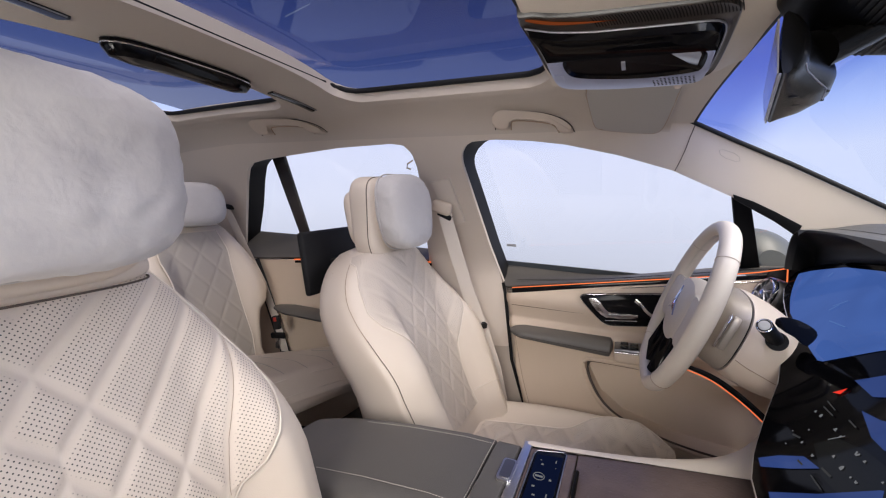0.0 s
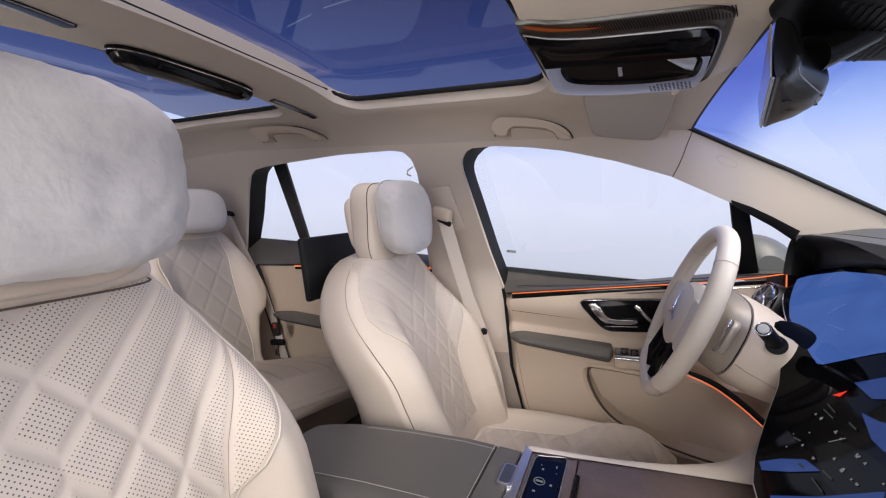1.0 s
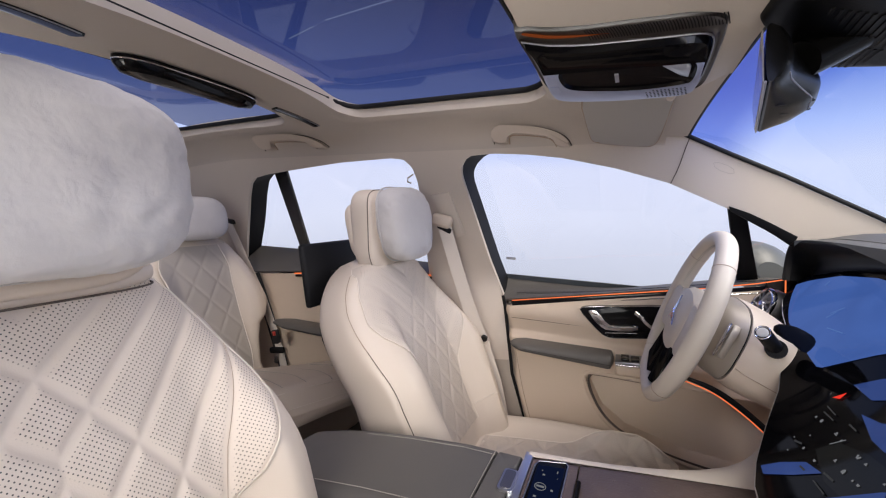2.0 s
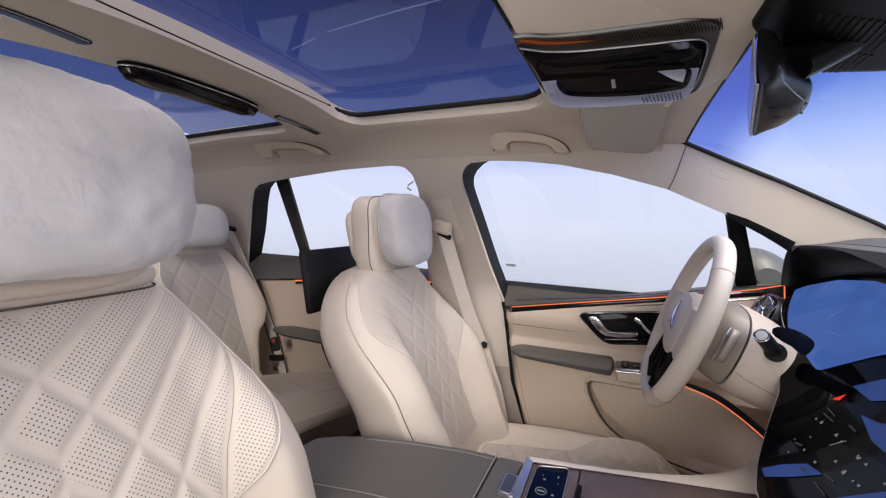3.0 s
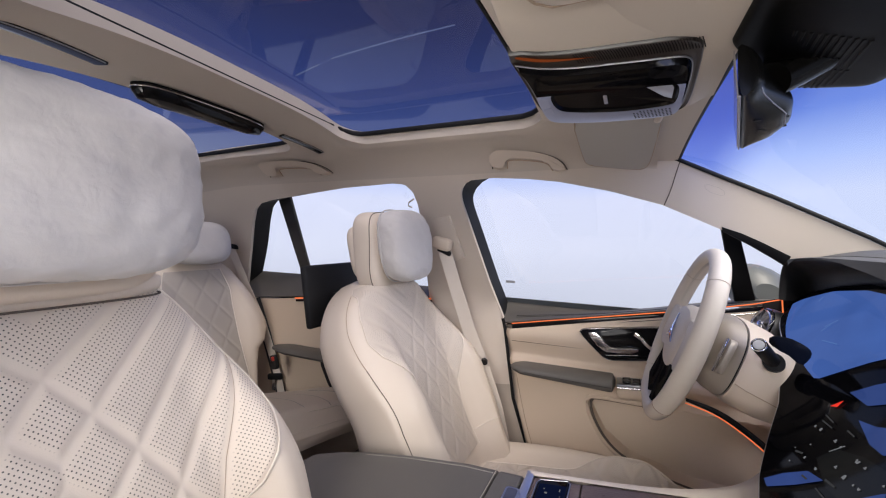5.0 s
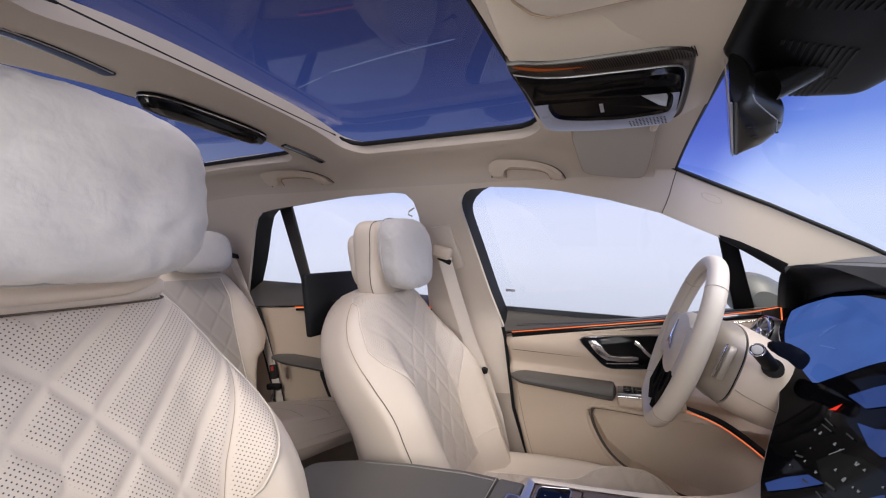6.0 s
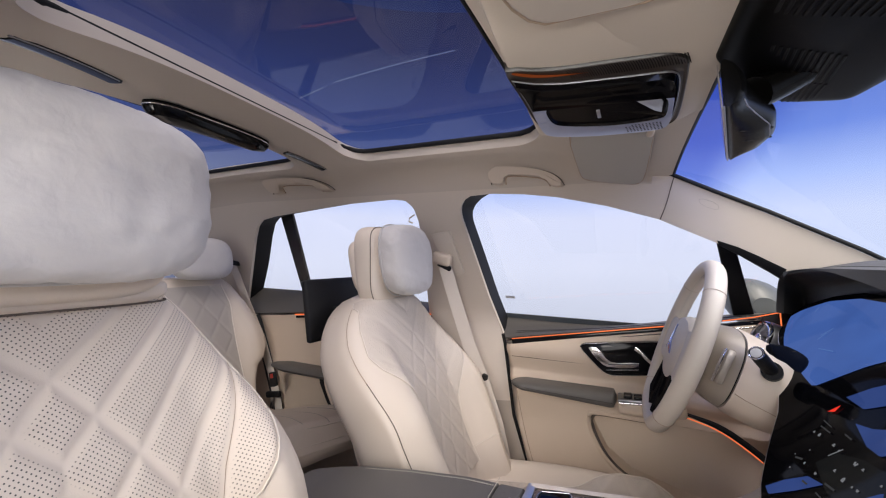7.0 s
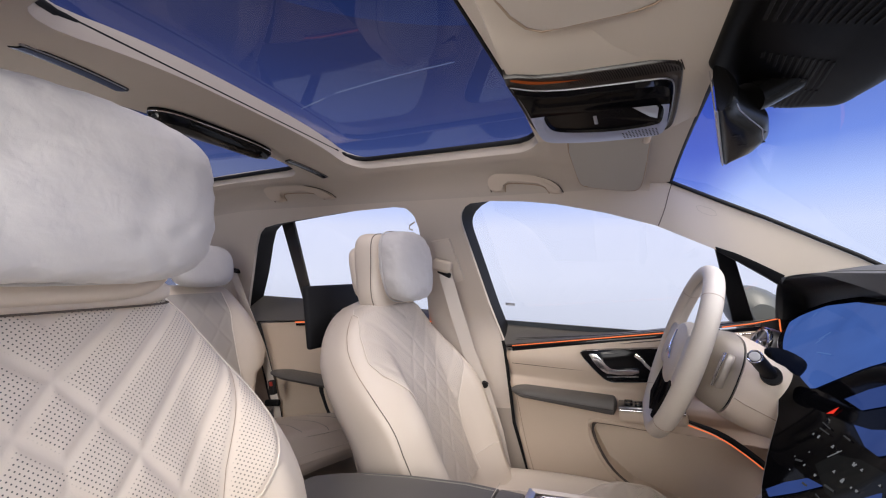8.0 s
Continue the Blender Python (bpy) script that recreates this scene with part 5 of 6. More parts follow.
# driver's end: amber edge, black cheek and round vent
part("edge_light", sweep([(0.390, 1.272, 1.113), (0.390, 1.257, 1.063), (0.390, 1.238, 1.008)], 0.0016, 0.0016, sides=6), AMBER, dash, "glowing amber edge line")
part("edge_light", sweep([(0.27, 1.302, 1.0745), (0.34, 1.297, 1.0912), (0.392, 1.272, 1.112)], 0.0016, 0.0016, sides=6), AMBER, dash, "glowing amber edge line")
part("dash_cheek", slab([(0.36, 1.30, 1.10), (0.44, 1.30, 1.12), (0.46, 1.30, 0.90), (0.40, 1.30, 0.90), (0.355, 1.30, 0.98)], (0, 0.012, 0), 0.003), DARK, dash)
part("end_panel", slab([(0.29, 1.312, 1.07), (0.45, 1.312, 1.10), (0.47, 1.312, 0.72), (0.33, 1.312, 0.76), (0.27, 1.312, 0.90)], (0, 0.01, 0), 0.003), DOORCREAM, dash)
vm = look((0.340, 1.236, 1.046), (-0.660, 1.07, 1.44))
ring_pts = [vm @ Vector((0.041 * math.cos(a), 0.041 * math.sin(a), 0)) for a in [2 * math.pi * k / 36 for k in range(36)]]
vent = part("air_vent", sweep(ring_pts, 0.006, 0.008, closed=True, up=(0.7, 0.6, 0)), CHROME, dash, "round turbine air vent with chrome ring")
part("vent_barrel", rings([[vm @ Vector((r * math.cos(a), r * math.sin(a), z)) for a in [2 * math.pi * k / 36 for k in range(36)]] for r, z in ((0.0460, 0.002), (0.0485, 0.010), (0.0485, 0.030), (0.046, 0.034), (0.044, 0.060))]), DARKALU, vent, "satin metal barrel")
part("vent_throat", rings([[vm @ Vector((r * math.cos(a), r * math.sin(a), z)) for a in [2 * math.pi * k / 28 for k in range(28)]] for r, z in ((0.045, 0.004), (0.047, 0.03), (0.040, 0.075))]), DARK, vent)
for k in range(11):
    a = 2 * math.pi * k / 11
    c0, c1 = Vector((0.010 * math.cos(a), 0.010 * math.sin(a), -0.004)), Vector((0.038 * math.cos(a + 0.5), 0.038 * math.sin(a + 0.5), -0.001))
    part("vent_blade", sweep([vm @ c0, vm @ c0.lerp(c1, 0.5) + Vector((0, 0, 0.0015)), vm @ c1], 0.0016, 0.004, sides=6), DARKALU, vent)
part("vent_hub", rings([[vm @ Vector((r * math.cos(b), r * math.sin(b), z)) for b in [2 * math.pi * k / 18 for k in range(18)]] for r, z in ((0.003, -0.012), (0.009, -0.009), (0.011, 0.0))]), CHROME, vent)
part("vent_back_disc", rings([[vm @ Vector((r * math.cos(b), r * math.sin(b), z)) for b in [2 * math.pi * k / 24 for k in range(24)]] for r, z in ((0.039, 0.003), (0.039, 0.0035))]), GLOSS, vent)


def knee_fn(u, v):
    y = 0.74 + 0.56 * u
    z = 1.02 - 0.42 * v
    return (0.335 + 0.10 * smooth01(v, 0.0, 0.35) + 0.05 * v, y, z)


part("knee_panel", sheet(knee_fn, 16, 14, 0.01), DOORCREAM, dash, "cream lower dashboard panel")
part("passenger_panel", sheet(lambda u, v: (0.335 + 0.10 * smooth01(v, 0.0, 0.35) + 0.05 * v, -0.18 + 0.56 * u, 1.02 - 0.42 * v), 16, 14, 0.01), DOORCREAM, dash)
part("bulkhead", box((0.03, 1.56, 0.95), pose(0.95, CY, 0.75), 0.005), DARK, dash)

# what the displays show: small marks, a red arrow, a few icons


def on_glass(y, z, w, h, turn, lift=0.0015):
    ux = Vector((glass_x(y, z + 0.01) - glass_x(y, z - 0.01), 0, 0.02)).normalized()
    uy = Vector((glass_x(y + 0.01, z) - glass_x(y - 0.01, z), 0.02, 0)).normalized()
    n = ux.cross(uy).normalized()
    if n.x > 0:
        n = -n
    c, s = math.cos(radians(turn)), math.sin(radians(turn))
    a, b = uy * c + ux * s, ux * c - uy * s
    o = Vector((glass_x(y, z), y, z)) + n * lift
    pts = [o - a * w / 2 - b * h / 2, o + a * w / 2 - b * h / 2, o + a * w / 2 + b * h / 2, o - a * w / 2 + b * h / 2]
    return slab(pts, n * 0.0006)


def glass_patch(name, pts, mat, lift=0.0010, label=""):
    """A lit area of the display, from corners (y, z) on its glass."""
    ps = [p for p in resample([(0, a_, b_) for a_, b_ in pts], 60, True)]
    return part(name, slab([(glass_x(p.y, p.z) - lift, p.y, p.z) for p in ps], (-0.0004, 0, 0)), mat, dash, label)


A_LOW = ((0.600, 1.140), (0.656, 1.110), (0.728, 1.057), (0.78, 1.060), (0.84, 1.066), (0.965, 1.069), (1.05, 1.080), (1.15, 1.096), (1.21, 1.107), (1.29, 1.109))
A_TOP = ((0.600, 1.188), (0.823, 1.186), (0.951, 1.170), (1.116, 1.134), (1.22, 1.108), (1.27, 1.090), (1.29, 1.078))


def cluster_fn(u, v):
    y = 0.60 + 0.612 * u
    z = table(y, A_LOW) + (table(y, A_TOP) - table(y, A_LOW)) * v
    return (glass_x(y, z) - 0.0012, y, z)


part("display_picture", sheet(cluster_fn, 50, 10), BLUE, dash, "glowing blue display picture")
for pts in ([(0.643, 1.069), (0.618, 1.090), (0.585, 1.110), (0.570, 1.085), (0.600, 1.068)],
            [(0.592, 1.052), (0.564, 1.057), (0.53, 1.07), (0.50, 1.06), (0.526, 1.041), (0.551, 1.041)],
            [(0.634, 0.938), (0.614, 0.960), (0.586, 0.982), (0.556, 0.988), (0.583, 0.963), (0.617, 0.936)],
            [(0.571, 0.932), (0.527, 0.974), (0.488, 1.020), (0.478, 1.012), (0.560, 0.930)]):
    glass_patch("display_picture", pts, BLUEDEEP, label="glowing blue display picture")
glass_patch("display_menu", [(0.594, 0.997), (0.580, 1.018), (0.540, 1.030), (0.500, 1.034), (0.478, 1.016), (0.500, 0.990), (0.545, 0.985)], SLATE, 0.0008, "dark slate display menu")
ICONS = ((0.639, 1.018, 0.0072), (0.626, 1.020, 0.0090), (0.635, 0.987, 0.0036), (0.618, 1.001, 0.0045), (0.607, 0.988, 0.0063), (0.623, 0.973, 0.0045), (0.591, 1.021, 0.0099), (0.577, 1.021, 0.0054), (0.578, 0.989, 0.0081), (0.558, 1.004, 0.0081), (0.538, 1.004, 0.0108), (0.542, 1.022, 0.0117), (0.528, 1.022, 0.0072), (0.521, 1.005, 0.0045), (0.512, 1.006, 0.0072), (0.495, 1.022, 0.0054))
for k, (y, z, w) in enumerate(ICONS):
    w *= 0.62
    if k % 3 == 0:
        part("display_icon", on_glass(y, z, w * 0.75, w * 0.22, 0), ICON, dash)
        part("display_icon", on_glass(y, z + w * 0.26, w * 0.36, w * 0.36, 45), ICON, dash)
    elif k % 3 == 1:
        part("display_icon", on_glass(y, z - w * 0.12, w * 0.6, w * 0.45, 0), ICON, dash)
        part("display_icon", on_glass(y, z + w * 0.16, w * 0.42, w * 0.42, 45), ICON, dash)
    else:
        part("display_icon", on_glass(y - w * 0.2, z, w * 0.24, w * 0.6, 25), ICON, dash)
        part("display_icon", on_glass(y + w * 0.2, z, w * 0.24, w * 0.6, -25), ICON, dash)
for ya, za, yb, zb, w, mat in ((0.640, 1.028, 0.610, 1.029, 0.0030, ICONDIM), (0.644, 1.035, 0.616, 1.034, 0.0026, ICONDIM), (0.631, 0.984, 0.614, 0.990, 0.0042, ICONDIM), (0.586, 1.007, 0.572, 1.028, 0.0010, ICON), (0.592, 1.037, 0.573, 1.037, 0.0032, ICONDIM), (0.587, 0.974, 0.574, 0.976, 0.0038, ICONDIM), (0.556, 0.989, 0.534, 0.992, 0.0040, ICONDIM), (0.557, 0.977, 0.526, 0.978, 0.0026, ICONDIM)):
    part("display_writing", on_glass((ya + yb) / 2, (za + zb) / 2, math.hypot(ya - yb, za - zb) * 0.8, w * 0.6, math.degrees(math.atan2(zb - za, yb - ya))), mat, dash)
BLUEPALE = glow("pale_blue_display_mark", (0.12, 0.24, 0.62), 0.62)
for ya, za, yb, zb, w in ((0.975, 1.144, 0.973, 1.155, 0.0022), (0.839, 1.109, 0.828, 1.125, 0.0012), (0.841, 1.116, 0.819, 1.135, 0.0012), (0.806, 1.100, 0.756, 1.107, 0.0016)):
    part("display_mark", on_glass((ya + yb) / 2, (za + zb) / 2, math.hypot(ya - yb, za - zb), w, math.degrees(math.atan2(zb - za, yb - ya)), 0.0022), BLUEPALE, dash)
tri_o = Vector((glass_x(0.648, 1.046) - 0.0025, 0.648, 1.046))
part("display_arrow", slab([tri_o, tri_o + Vector((0.0085, -0.011, 0.013)), tri_o + Vector((0.003, -0.010, 0.0035))], (-0.0006, 0, 0)), RED, dash, "small red arrow on the display")

# ---- steering wheel and column ----
wc, wt = Vector((0.129, 0.952, 1.060)), 0.323
wu, wv = Vector((math.sin(wt), 0, math.cos(wt))), Vector((0, -1, 0))
wnrm = wu.cross(wv).normalized()
if wnrm.x > 0:
    wnrm = -wnrm
wheel = thing("steering_wheel", "cream leather steering wheel with glossy black lower spokes", "steering wheel", at=wc)


def on_wheel(a, b, c=0.0):
    """a to the wheel's right as the driver sees it, b up, c towards the driver; metres from its middle."""
    return wv * a + wu * b + wnrm * c


rim_pts = []
for k in range(96):
    a = 2 * math.pi * k / 96
    b = 0.178 * math.sin(a)
    if b < -0.160:
        b = -0.160 + (b + 0.160) * 0.35
    rim_pts.append(on_wheel(0.180 * math.cos(a), b))
part("rim", sweep(rim_pts, 0.0155, 0.0185, sides=18, closed=True, up=wnrm), WHEELSKIN, wheel)
for a0, b0 in ((0.125, 0.125), (-0.125, 0.125), (0.125, -0.125), (-0.125, -0.125)):
    an = math.atan2(b0, a0)
    c0 = on_wheel(0.180 * math.cos(an), 0.178 * math.sin(an))
    rad = on_wheel(math.cos(an), math.sin(an))
    lp = [c0 + rad * 0.0160 * math.cos(q) + wnrm * 0.0190 * math.sin(q) for q in [2 * math.pi * j / 20 for j in range(20)]]
    part("rim_seam", sweep(lp, 0.0005, 0.0005, sides=5, closed=True, up=on_wheel(-math.sin(an), math.cos(an))), BROWNSEAM, wheel)
# chrome tinted blue, so the badge carries its reflection as colour
BADGE = material("badge_blue_reflection", (0.34, 0.42, 0.72), 0.12, metal=1.0, vary=0.02)
bm = bmesh.new()
for k in range(84):
    a = radians(20 + 140 * k / 83)
    c0 = on_wheel(0.1640 * math.cos(a), 0.1620 * math.sin(a), 0.003)
    sweep([c0, c0 + on_wheel(-0.0022 * math.sin(a) - 0.001 * math.cos(a), 0.0022 * math.cos(a) - 0.001 * math.sin(a), -0.005)], 0.0006, 0.0006, sides=5, bm=bm)
part("rim_stitching", bm, THREAD, wheel, "cross stitching inside the rim")
PADDLE = material("paddle_metal", (0.34, 0.30, 0.26), 0.45, metal=0.2)
hub = []
for r, c in ((0.95, -0.034), (1.0, -0.02), (1.0, -0.004), (0.90, 0.008), (0.62, 0.014), (0.25, 0.016)):
    lp = []
    for k in range(40):
        a = 2 * math.pi * k / 40
        ca, sa = math.cos(a), math.sin(a)
        lp.append(on_wheel(0.102 * r * math.copysign(abs(ca) ** 0.75, ca), -0.008 + 0.072 * r * math.copysign(abs(sa) ** 0.75, sa), c))
    hub.append(lp)
part("hub_cover", rings(hub), WHEELSKIN, wheel, "cream hub cover")
for rot in (90, 210, 330):
    d0 = Vector((math.cos(radians(rot)), math.sin(radians(rot))))
    d1 = Vector((-d0.y, d0.x))
    tip, l, r = d0 * 0.041, d1 * 0.0085, d1 * -0.0085
    part("badge_star", slab([on_wheel(*tip, 0.0165), on_wheel(*l, 0.0185), on_wheel(*r, 0.0185)], wnrm * 0.0025), BADGE, wheel, "silver three-armed badge with blue reflection in its colour")
for sg in (1, -1):
    part("spoke", slab(chaikin([on_wheel(sg * 0.070, 0.052, -0.010), on_wheel(sg * 0.120, 0.036, -0.009), on_wheel(sg * 0.174, 0.040, -0.008), on_wheel(sg * 0.174, -0.052, -0.008), on_wheel(sg * 0.120, -0.046, -0.009), on_wheel(sg * 0.070, -0.060, -0.010)], 1, True), wnrm * 0.018, 0.006, 3), WHEELSKIN, wheel, "cream padded spoke")
    part("lower_spoke", slab([on_wheel(sg * 0.008, -0.060, -0.004), on_wheel(sg * 0.074, -0.050, -0.004), on_wheel(sg * 0.104, -0.134, -0.002), on_wheel(sg * 0.020, -0.158, -0.002)], wnrm * 0.012, 0.003), SCREEN, wheel, "glossy black lower spoke")
    part("shift_paddle", sweep(chaikin([on_wheel(sg * 0.092, 0.036, -0.066), on_wheel(sg * 0.116, 0.036, -0.062), on_wheel(sg * 0.128, 0.022, -0.058), on_wheel(sg * 0.124, -0.012, -0.058), on_wheel(sg * 0.116, -0.024, -0.060)], 2), 0.0035, 0.0058, up=wnrm, square=3), PADDLE, wheel, "satin metal shift paddle")
    part("paddle_edge", sweep(chaikin([on_wheel(sg * 0.110, 0.038, -0.052), on_wheel(sg * 0.128, 0.026, -0.047), on_wheel(sg * 0.127, -0.008, -0.047), on_wheel(sg * 0.118, -0.024, -0.049)], 2), 0.0032, 0.0028, up=wnrm), CHROME, wheel)
col = thing("steering_column", "cream steering column shroud with two stalks", "steering column", at=wc)


def col_ring(c, ra, rb, off=0.0):
    out = []
    for k in range(36):
        a = 2 * math.pi * k / 36
        ca, sa = math.cos(a), math.sin(a)
        out.append(on_wheel(ra * math.copysign(abs(ca) ** 0.7, ca), off + rb * math.copysign(abs(sa) ** 0.7, sa), c))
    return out


part("column_collar", rings([col_ring(-0.028, 0.066, 0.058, -0.004), col_ring(-0.036, 0.085, 0.066, -0.004), col_ring(-0.060, 0.110, 0.074, -0.006), col_ring(-0.080, 0.124, 0.078, -0.006)]), material("collar_satin", (0.33, 0.285, 0.24), 0.38, grain=0.2, grain_size=900, metal=0.25), col, "satin taupe collar")
part("collar_gap", rings([col_ring(-0.0802, 0.121, 0.076, -0.006), col_ring(-0.0830, 0.121, 0.076, -0.006)]), BLACK, col)
part("column_shroud", rings([col_ring(-0.0835, 0.126, 0.079, -0.006), col_ring(-0.10, 0.138, 0.081, -0.008), col_ring(-0.14, 0.152, 0.078, -0.012), col_ring(-0.19, 0.158, 0.066, -0.016), col_ring(-0.21, 0.150, 0.055, -0.016)]), HARD, col)
part("shroud_seam", sweep([on_wheel(0.128, -0.03, -0.085), on_wheel(0.1395, -0.032, -0.10), on_wheel(0.1535, -0.034, -0.14), on_wheel(0.1595, -0.032, -0.19)], 0.0007, 0.0007, sides=5), BROWNSEAM, col)
wing_pts = chaikin([(0.224, 0.745, 1.113), (0.251, 0.757, 1.111), (0.275, 0.764, 1.099), (0.285, 0.768, 1.089), (0.282, 0.766, 1.078), (0.269, 0.758, 1.066), (0.246, 0.752, 1.088), (0.224, 0.746, 1.098)], 1, True)
part("column_wing", slab([p - wc for p in wing_pts], (0.006, 0.018, -0.004), 0.002), GLOSS, col, "glossy black wing behind the stalk")
for sg in (1, -1):
    st = part("stalk", sweep(chaikin([on_wheel(sg * 0.135, 0.032, -0.120), on_wheel(sg * 0.158, 0.040, -0.104), on_wheel(sg * 0.178, 0.050, -0.086), on_wheel(sg * 0.194, 0.058, -0.072)], 2), 0.0115, 0.0115, sides=14), DARK, col, "black control stalk")
    part("stalk_socket", sweep([on_wheel(sg * 0.132, 0.030, -0.120), on_wheel(sg * 0.1545, 0.036, -0.111)], 0.0155, 0.0155, sides=20), BLACK, st)
    ax = (on_wheel(sg * 0.194, 0.058, -0.072) - on_wheel(sg * 0.178, 0.050, -0.086)).normalized()
    part("stalk_button", sweep([on_wheel(sg * 0.194, 0.058, -0.072), on_wheel(sg * 0.194, 0.058, -0.072) + ax * 0.003], 0.0118, 0.0118, sides=24), DARK, st, "black stalk end")
    bo = on_wheel(sg * 0.194, 0.058, -0.072) + ax * 0.003
    b1, b2 = ax.orthogonal().normalized(), ax.cross(ax.orthogonal()).normalized()
    part("button_ring", sweep([bo + (b1 * math.cos(q) + b2 * math.sin(q)) * 0.0105 for q in [2 * math.pi * k / 28 for k in range(28)]], 0.0013, 0.0013, sides=8, closed=True, up=ax), CHROME, st)
    part("stalk_button", rings([[bo + (b1 * math.cos(q) + b2 * math.sin(q)) * r_ + ax * h_ for q in [2 * math.pi * k / 24 for k in range(24)]] for r_, h_ in ((0.0080, 0.0), (0.0080, 0.0012), (0.0066, 0.0020), (0.003, 0.0016))]), BUTTON, st, "silver stalk end button")

# ---- overhead: console, mirror, camera housing, visors, grab handles ----
ohc = thing("overhead_console", "glossy black overhead console with wood band and silver frame", "overhead console")


def on_pod(x, y, down=0.0):
    return Vector((x, y, 1.485 - 0.14 * (y - 0.487) - down))


def pod_loop(x0, x1, y0, y1, r, n=6):
    return [p for ch in rounded(x0, x1, y0, y1, r, n) for p in ch[:-1]]


def between2(p, q, k):
    return (p[0] + (q[0] - p[0]) * k, p[1] + (q[1] - p[1]) * k)


POCKETMAT = dark_mirror("lamp_pocket_black", 0.03, 0.15)
# silver trim whose blue studio reflection is put into the base colour
REFLECTBLUE = material("trim_blue_reflection", (0.34, 0.38, 0.54), 0.30, metal=0.45, vary=0.02)
# opaque pale blue base carries the reflection on the lens
LENS = material("lens_bluish_reflection", (0.36, 0.39, 0.47), 0.12, vary=0.0, spec=0.6)
BANDMAT = material("dark_band", (0.022, 0.016, 0.013), 0.3, vary=0.3, blotch=40)
FRAMEMAT = material("satin_frame", (0.42, 0.42, 0.46), 0.45, metal=1.0, vary=0.03)
AMBERREFLECT = glow("amber_band_reflection", (1.0, 0.22, 0.06), 0.13)


def polar(loop, cx, cy, n=96):
    """The loop's points on n rays from a middle point, so that loops of different shape match."""
    pts = [(p.x, p.y) for p in chaikin([(a_, b_, 0) for a_, b_ in loop], 2, True)]
    out = []
    for k in range(n):
        dx, dy = math.cos(2 * math.pi * k / n), math.sin(2 * math.pi * k / n)
        best = 0.0
        for (ax, ay), (bx, by) in zip(pts, pts[1:] + pts[:1]):
            ex, ey = bx - ax, by - ay
            den = dx * ey - dy * ex
            if abs(den) > 1e-12:
                d_ = ((ax - cx) * ey - (ay - cy) * ex) / den
                f_ = ((ax - cx) * dy - (ay - cy) * dx) / den
                if d_ > best and -1e-9 <= f_ <= 1 + 1e-9:
                    best = d_
        out.append((cx + dx * best, cy + dy * best))
    return out


POD = (-0.012, 0.586)
POD_BAND = polar([(-0.131, 0.450), (-0.112, 0.456), (-0.085, 0.467), (-0.049, 0.473), (-0.008, 0.475), (0.031, 0.478), (0.066, 0.480), (0.086, 0.490), (0.089, 0.515), (0.091, 0.56), (0.092, 0.62), (0.089, 0.662), (0.060, 0.671), (0.0, 0.670), (-0.07, 0.661), (-0.108, 0.648), (-0.119, 0.60), (-0.123, 0.52)], *POD)
POD_FRAME = polar([(-0.127, 0.457), (-0.116, 0.474), (-0.104, 0.487), (-0.086, 0.494), (-0.053, 0.502), (-0.016, 0.505), (0.018, 0.508), (0.051, 0.510), (0.073, 0.512), (0.081, 0.526), (0.083, 0.584), (0.082, 0.633), (0.078, 0.660), (0.059, 0.665), (0.017, 0.664), (-0.027, 0.662), (-0.073, 0.654), (-0.104, 0.646), (-0.110, 0.620), (-0.113, 0.575), (-0.117, 0.500)], *POD)
POD_PLATE = polar([(-0.112, 0.550), (-0.112, 0.581), (-0.109, 0.629), (-0.100, 0.645), (-0.073, 0.6535), (-0.027, 0.6615), (0.017, 0.6635), (0.059, 0.664), (0.077, 0.657), (0.080, 0.633), (0.080, 0.59), (0.078, 0.558), (0.03, 0.548), (-0.05, 0.540), (-0.095, 0.538)], *POD)
POD_POCKET = polar([(-0.093, 0.568), (-0.090, 0.548), (-0.058, 0.5455), (-0.012, 0.550), (0.032, 0.555), (0.066, 0.560), (0.073, 0.575), (0.073, 0.612), (0.068, 0.624), (0.017, 0.630), (-0.025, 0.625), (-0.068, 0.614), (-0.088, 0.602)], *POD)


def grown(loop, k):
    return [(POD[0] + (x - POD[0]) * k, POD[1] + (y - POD[1]) * k) for x, y in loop]


def pod_skin(rows, caps=False):
    return rings([[on_pod(x, y, d) for x, y in lp] for lp, d in rows], caps=caps)


def surround_fn(u, v):
    """Lining that swells down round the console and runs out into the roof."""
    x, y = -0.146 + 0.270 * u, 0.150 + 0.545 * v
    m = smooth01(x, -0.143, -0.121) * (1 - 0.55 * smooth01(x, 0.086, 0.124)) * smooth01(y, 0.17, 0.34) * (1 - smooth01(y, 0.664, 0.694))
    return (x, y, (1 - m) * (roof_z(x, y) + 0.004) + m * (on_pod(x, y).z + 0.10 * max(0.0, 0.455 - y) * smooth01(0.455 - y, 0.0, 0.10) - 0.02 * max(0.0, 0.455 - y)))


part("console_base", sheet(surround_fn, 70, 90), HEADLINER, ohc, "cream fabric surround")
part("trim_band", pod_skin(((grown(POD_BAND, 1.01), -0.008), (POD_BAND, 0.0025), (grown(POD_BAND, 0.985), 0.0045), ([between2(p, q, 0.55) for p, q in zip(POD_BAND, POD_FRAME)], 0.0028), (POD_FRAME, 0.0052))), BANDMAT, ohc, "dark ribbed trim band")
for k in range(46):
    x_ = -0.052 + 0.0030 * k
    y_ = 0.4745 + 0.05 * (x_ + 0.05)
    part("band_rib", sweep([on_pod(x_, y_ + 0.001, 0.0042), on_pod(x_ + 0.003, y_ + 0.011, 0.0036), on_pod(x_ + 0.006, y_ + 0.022, 0.0042)], 0.0006, 0.0006, sides=5), BLACK, ohc)
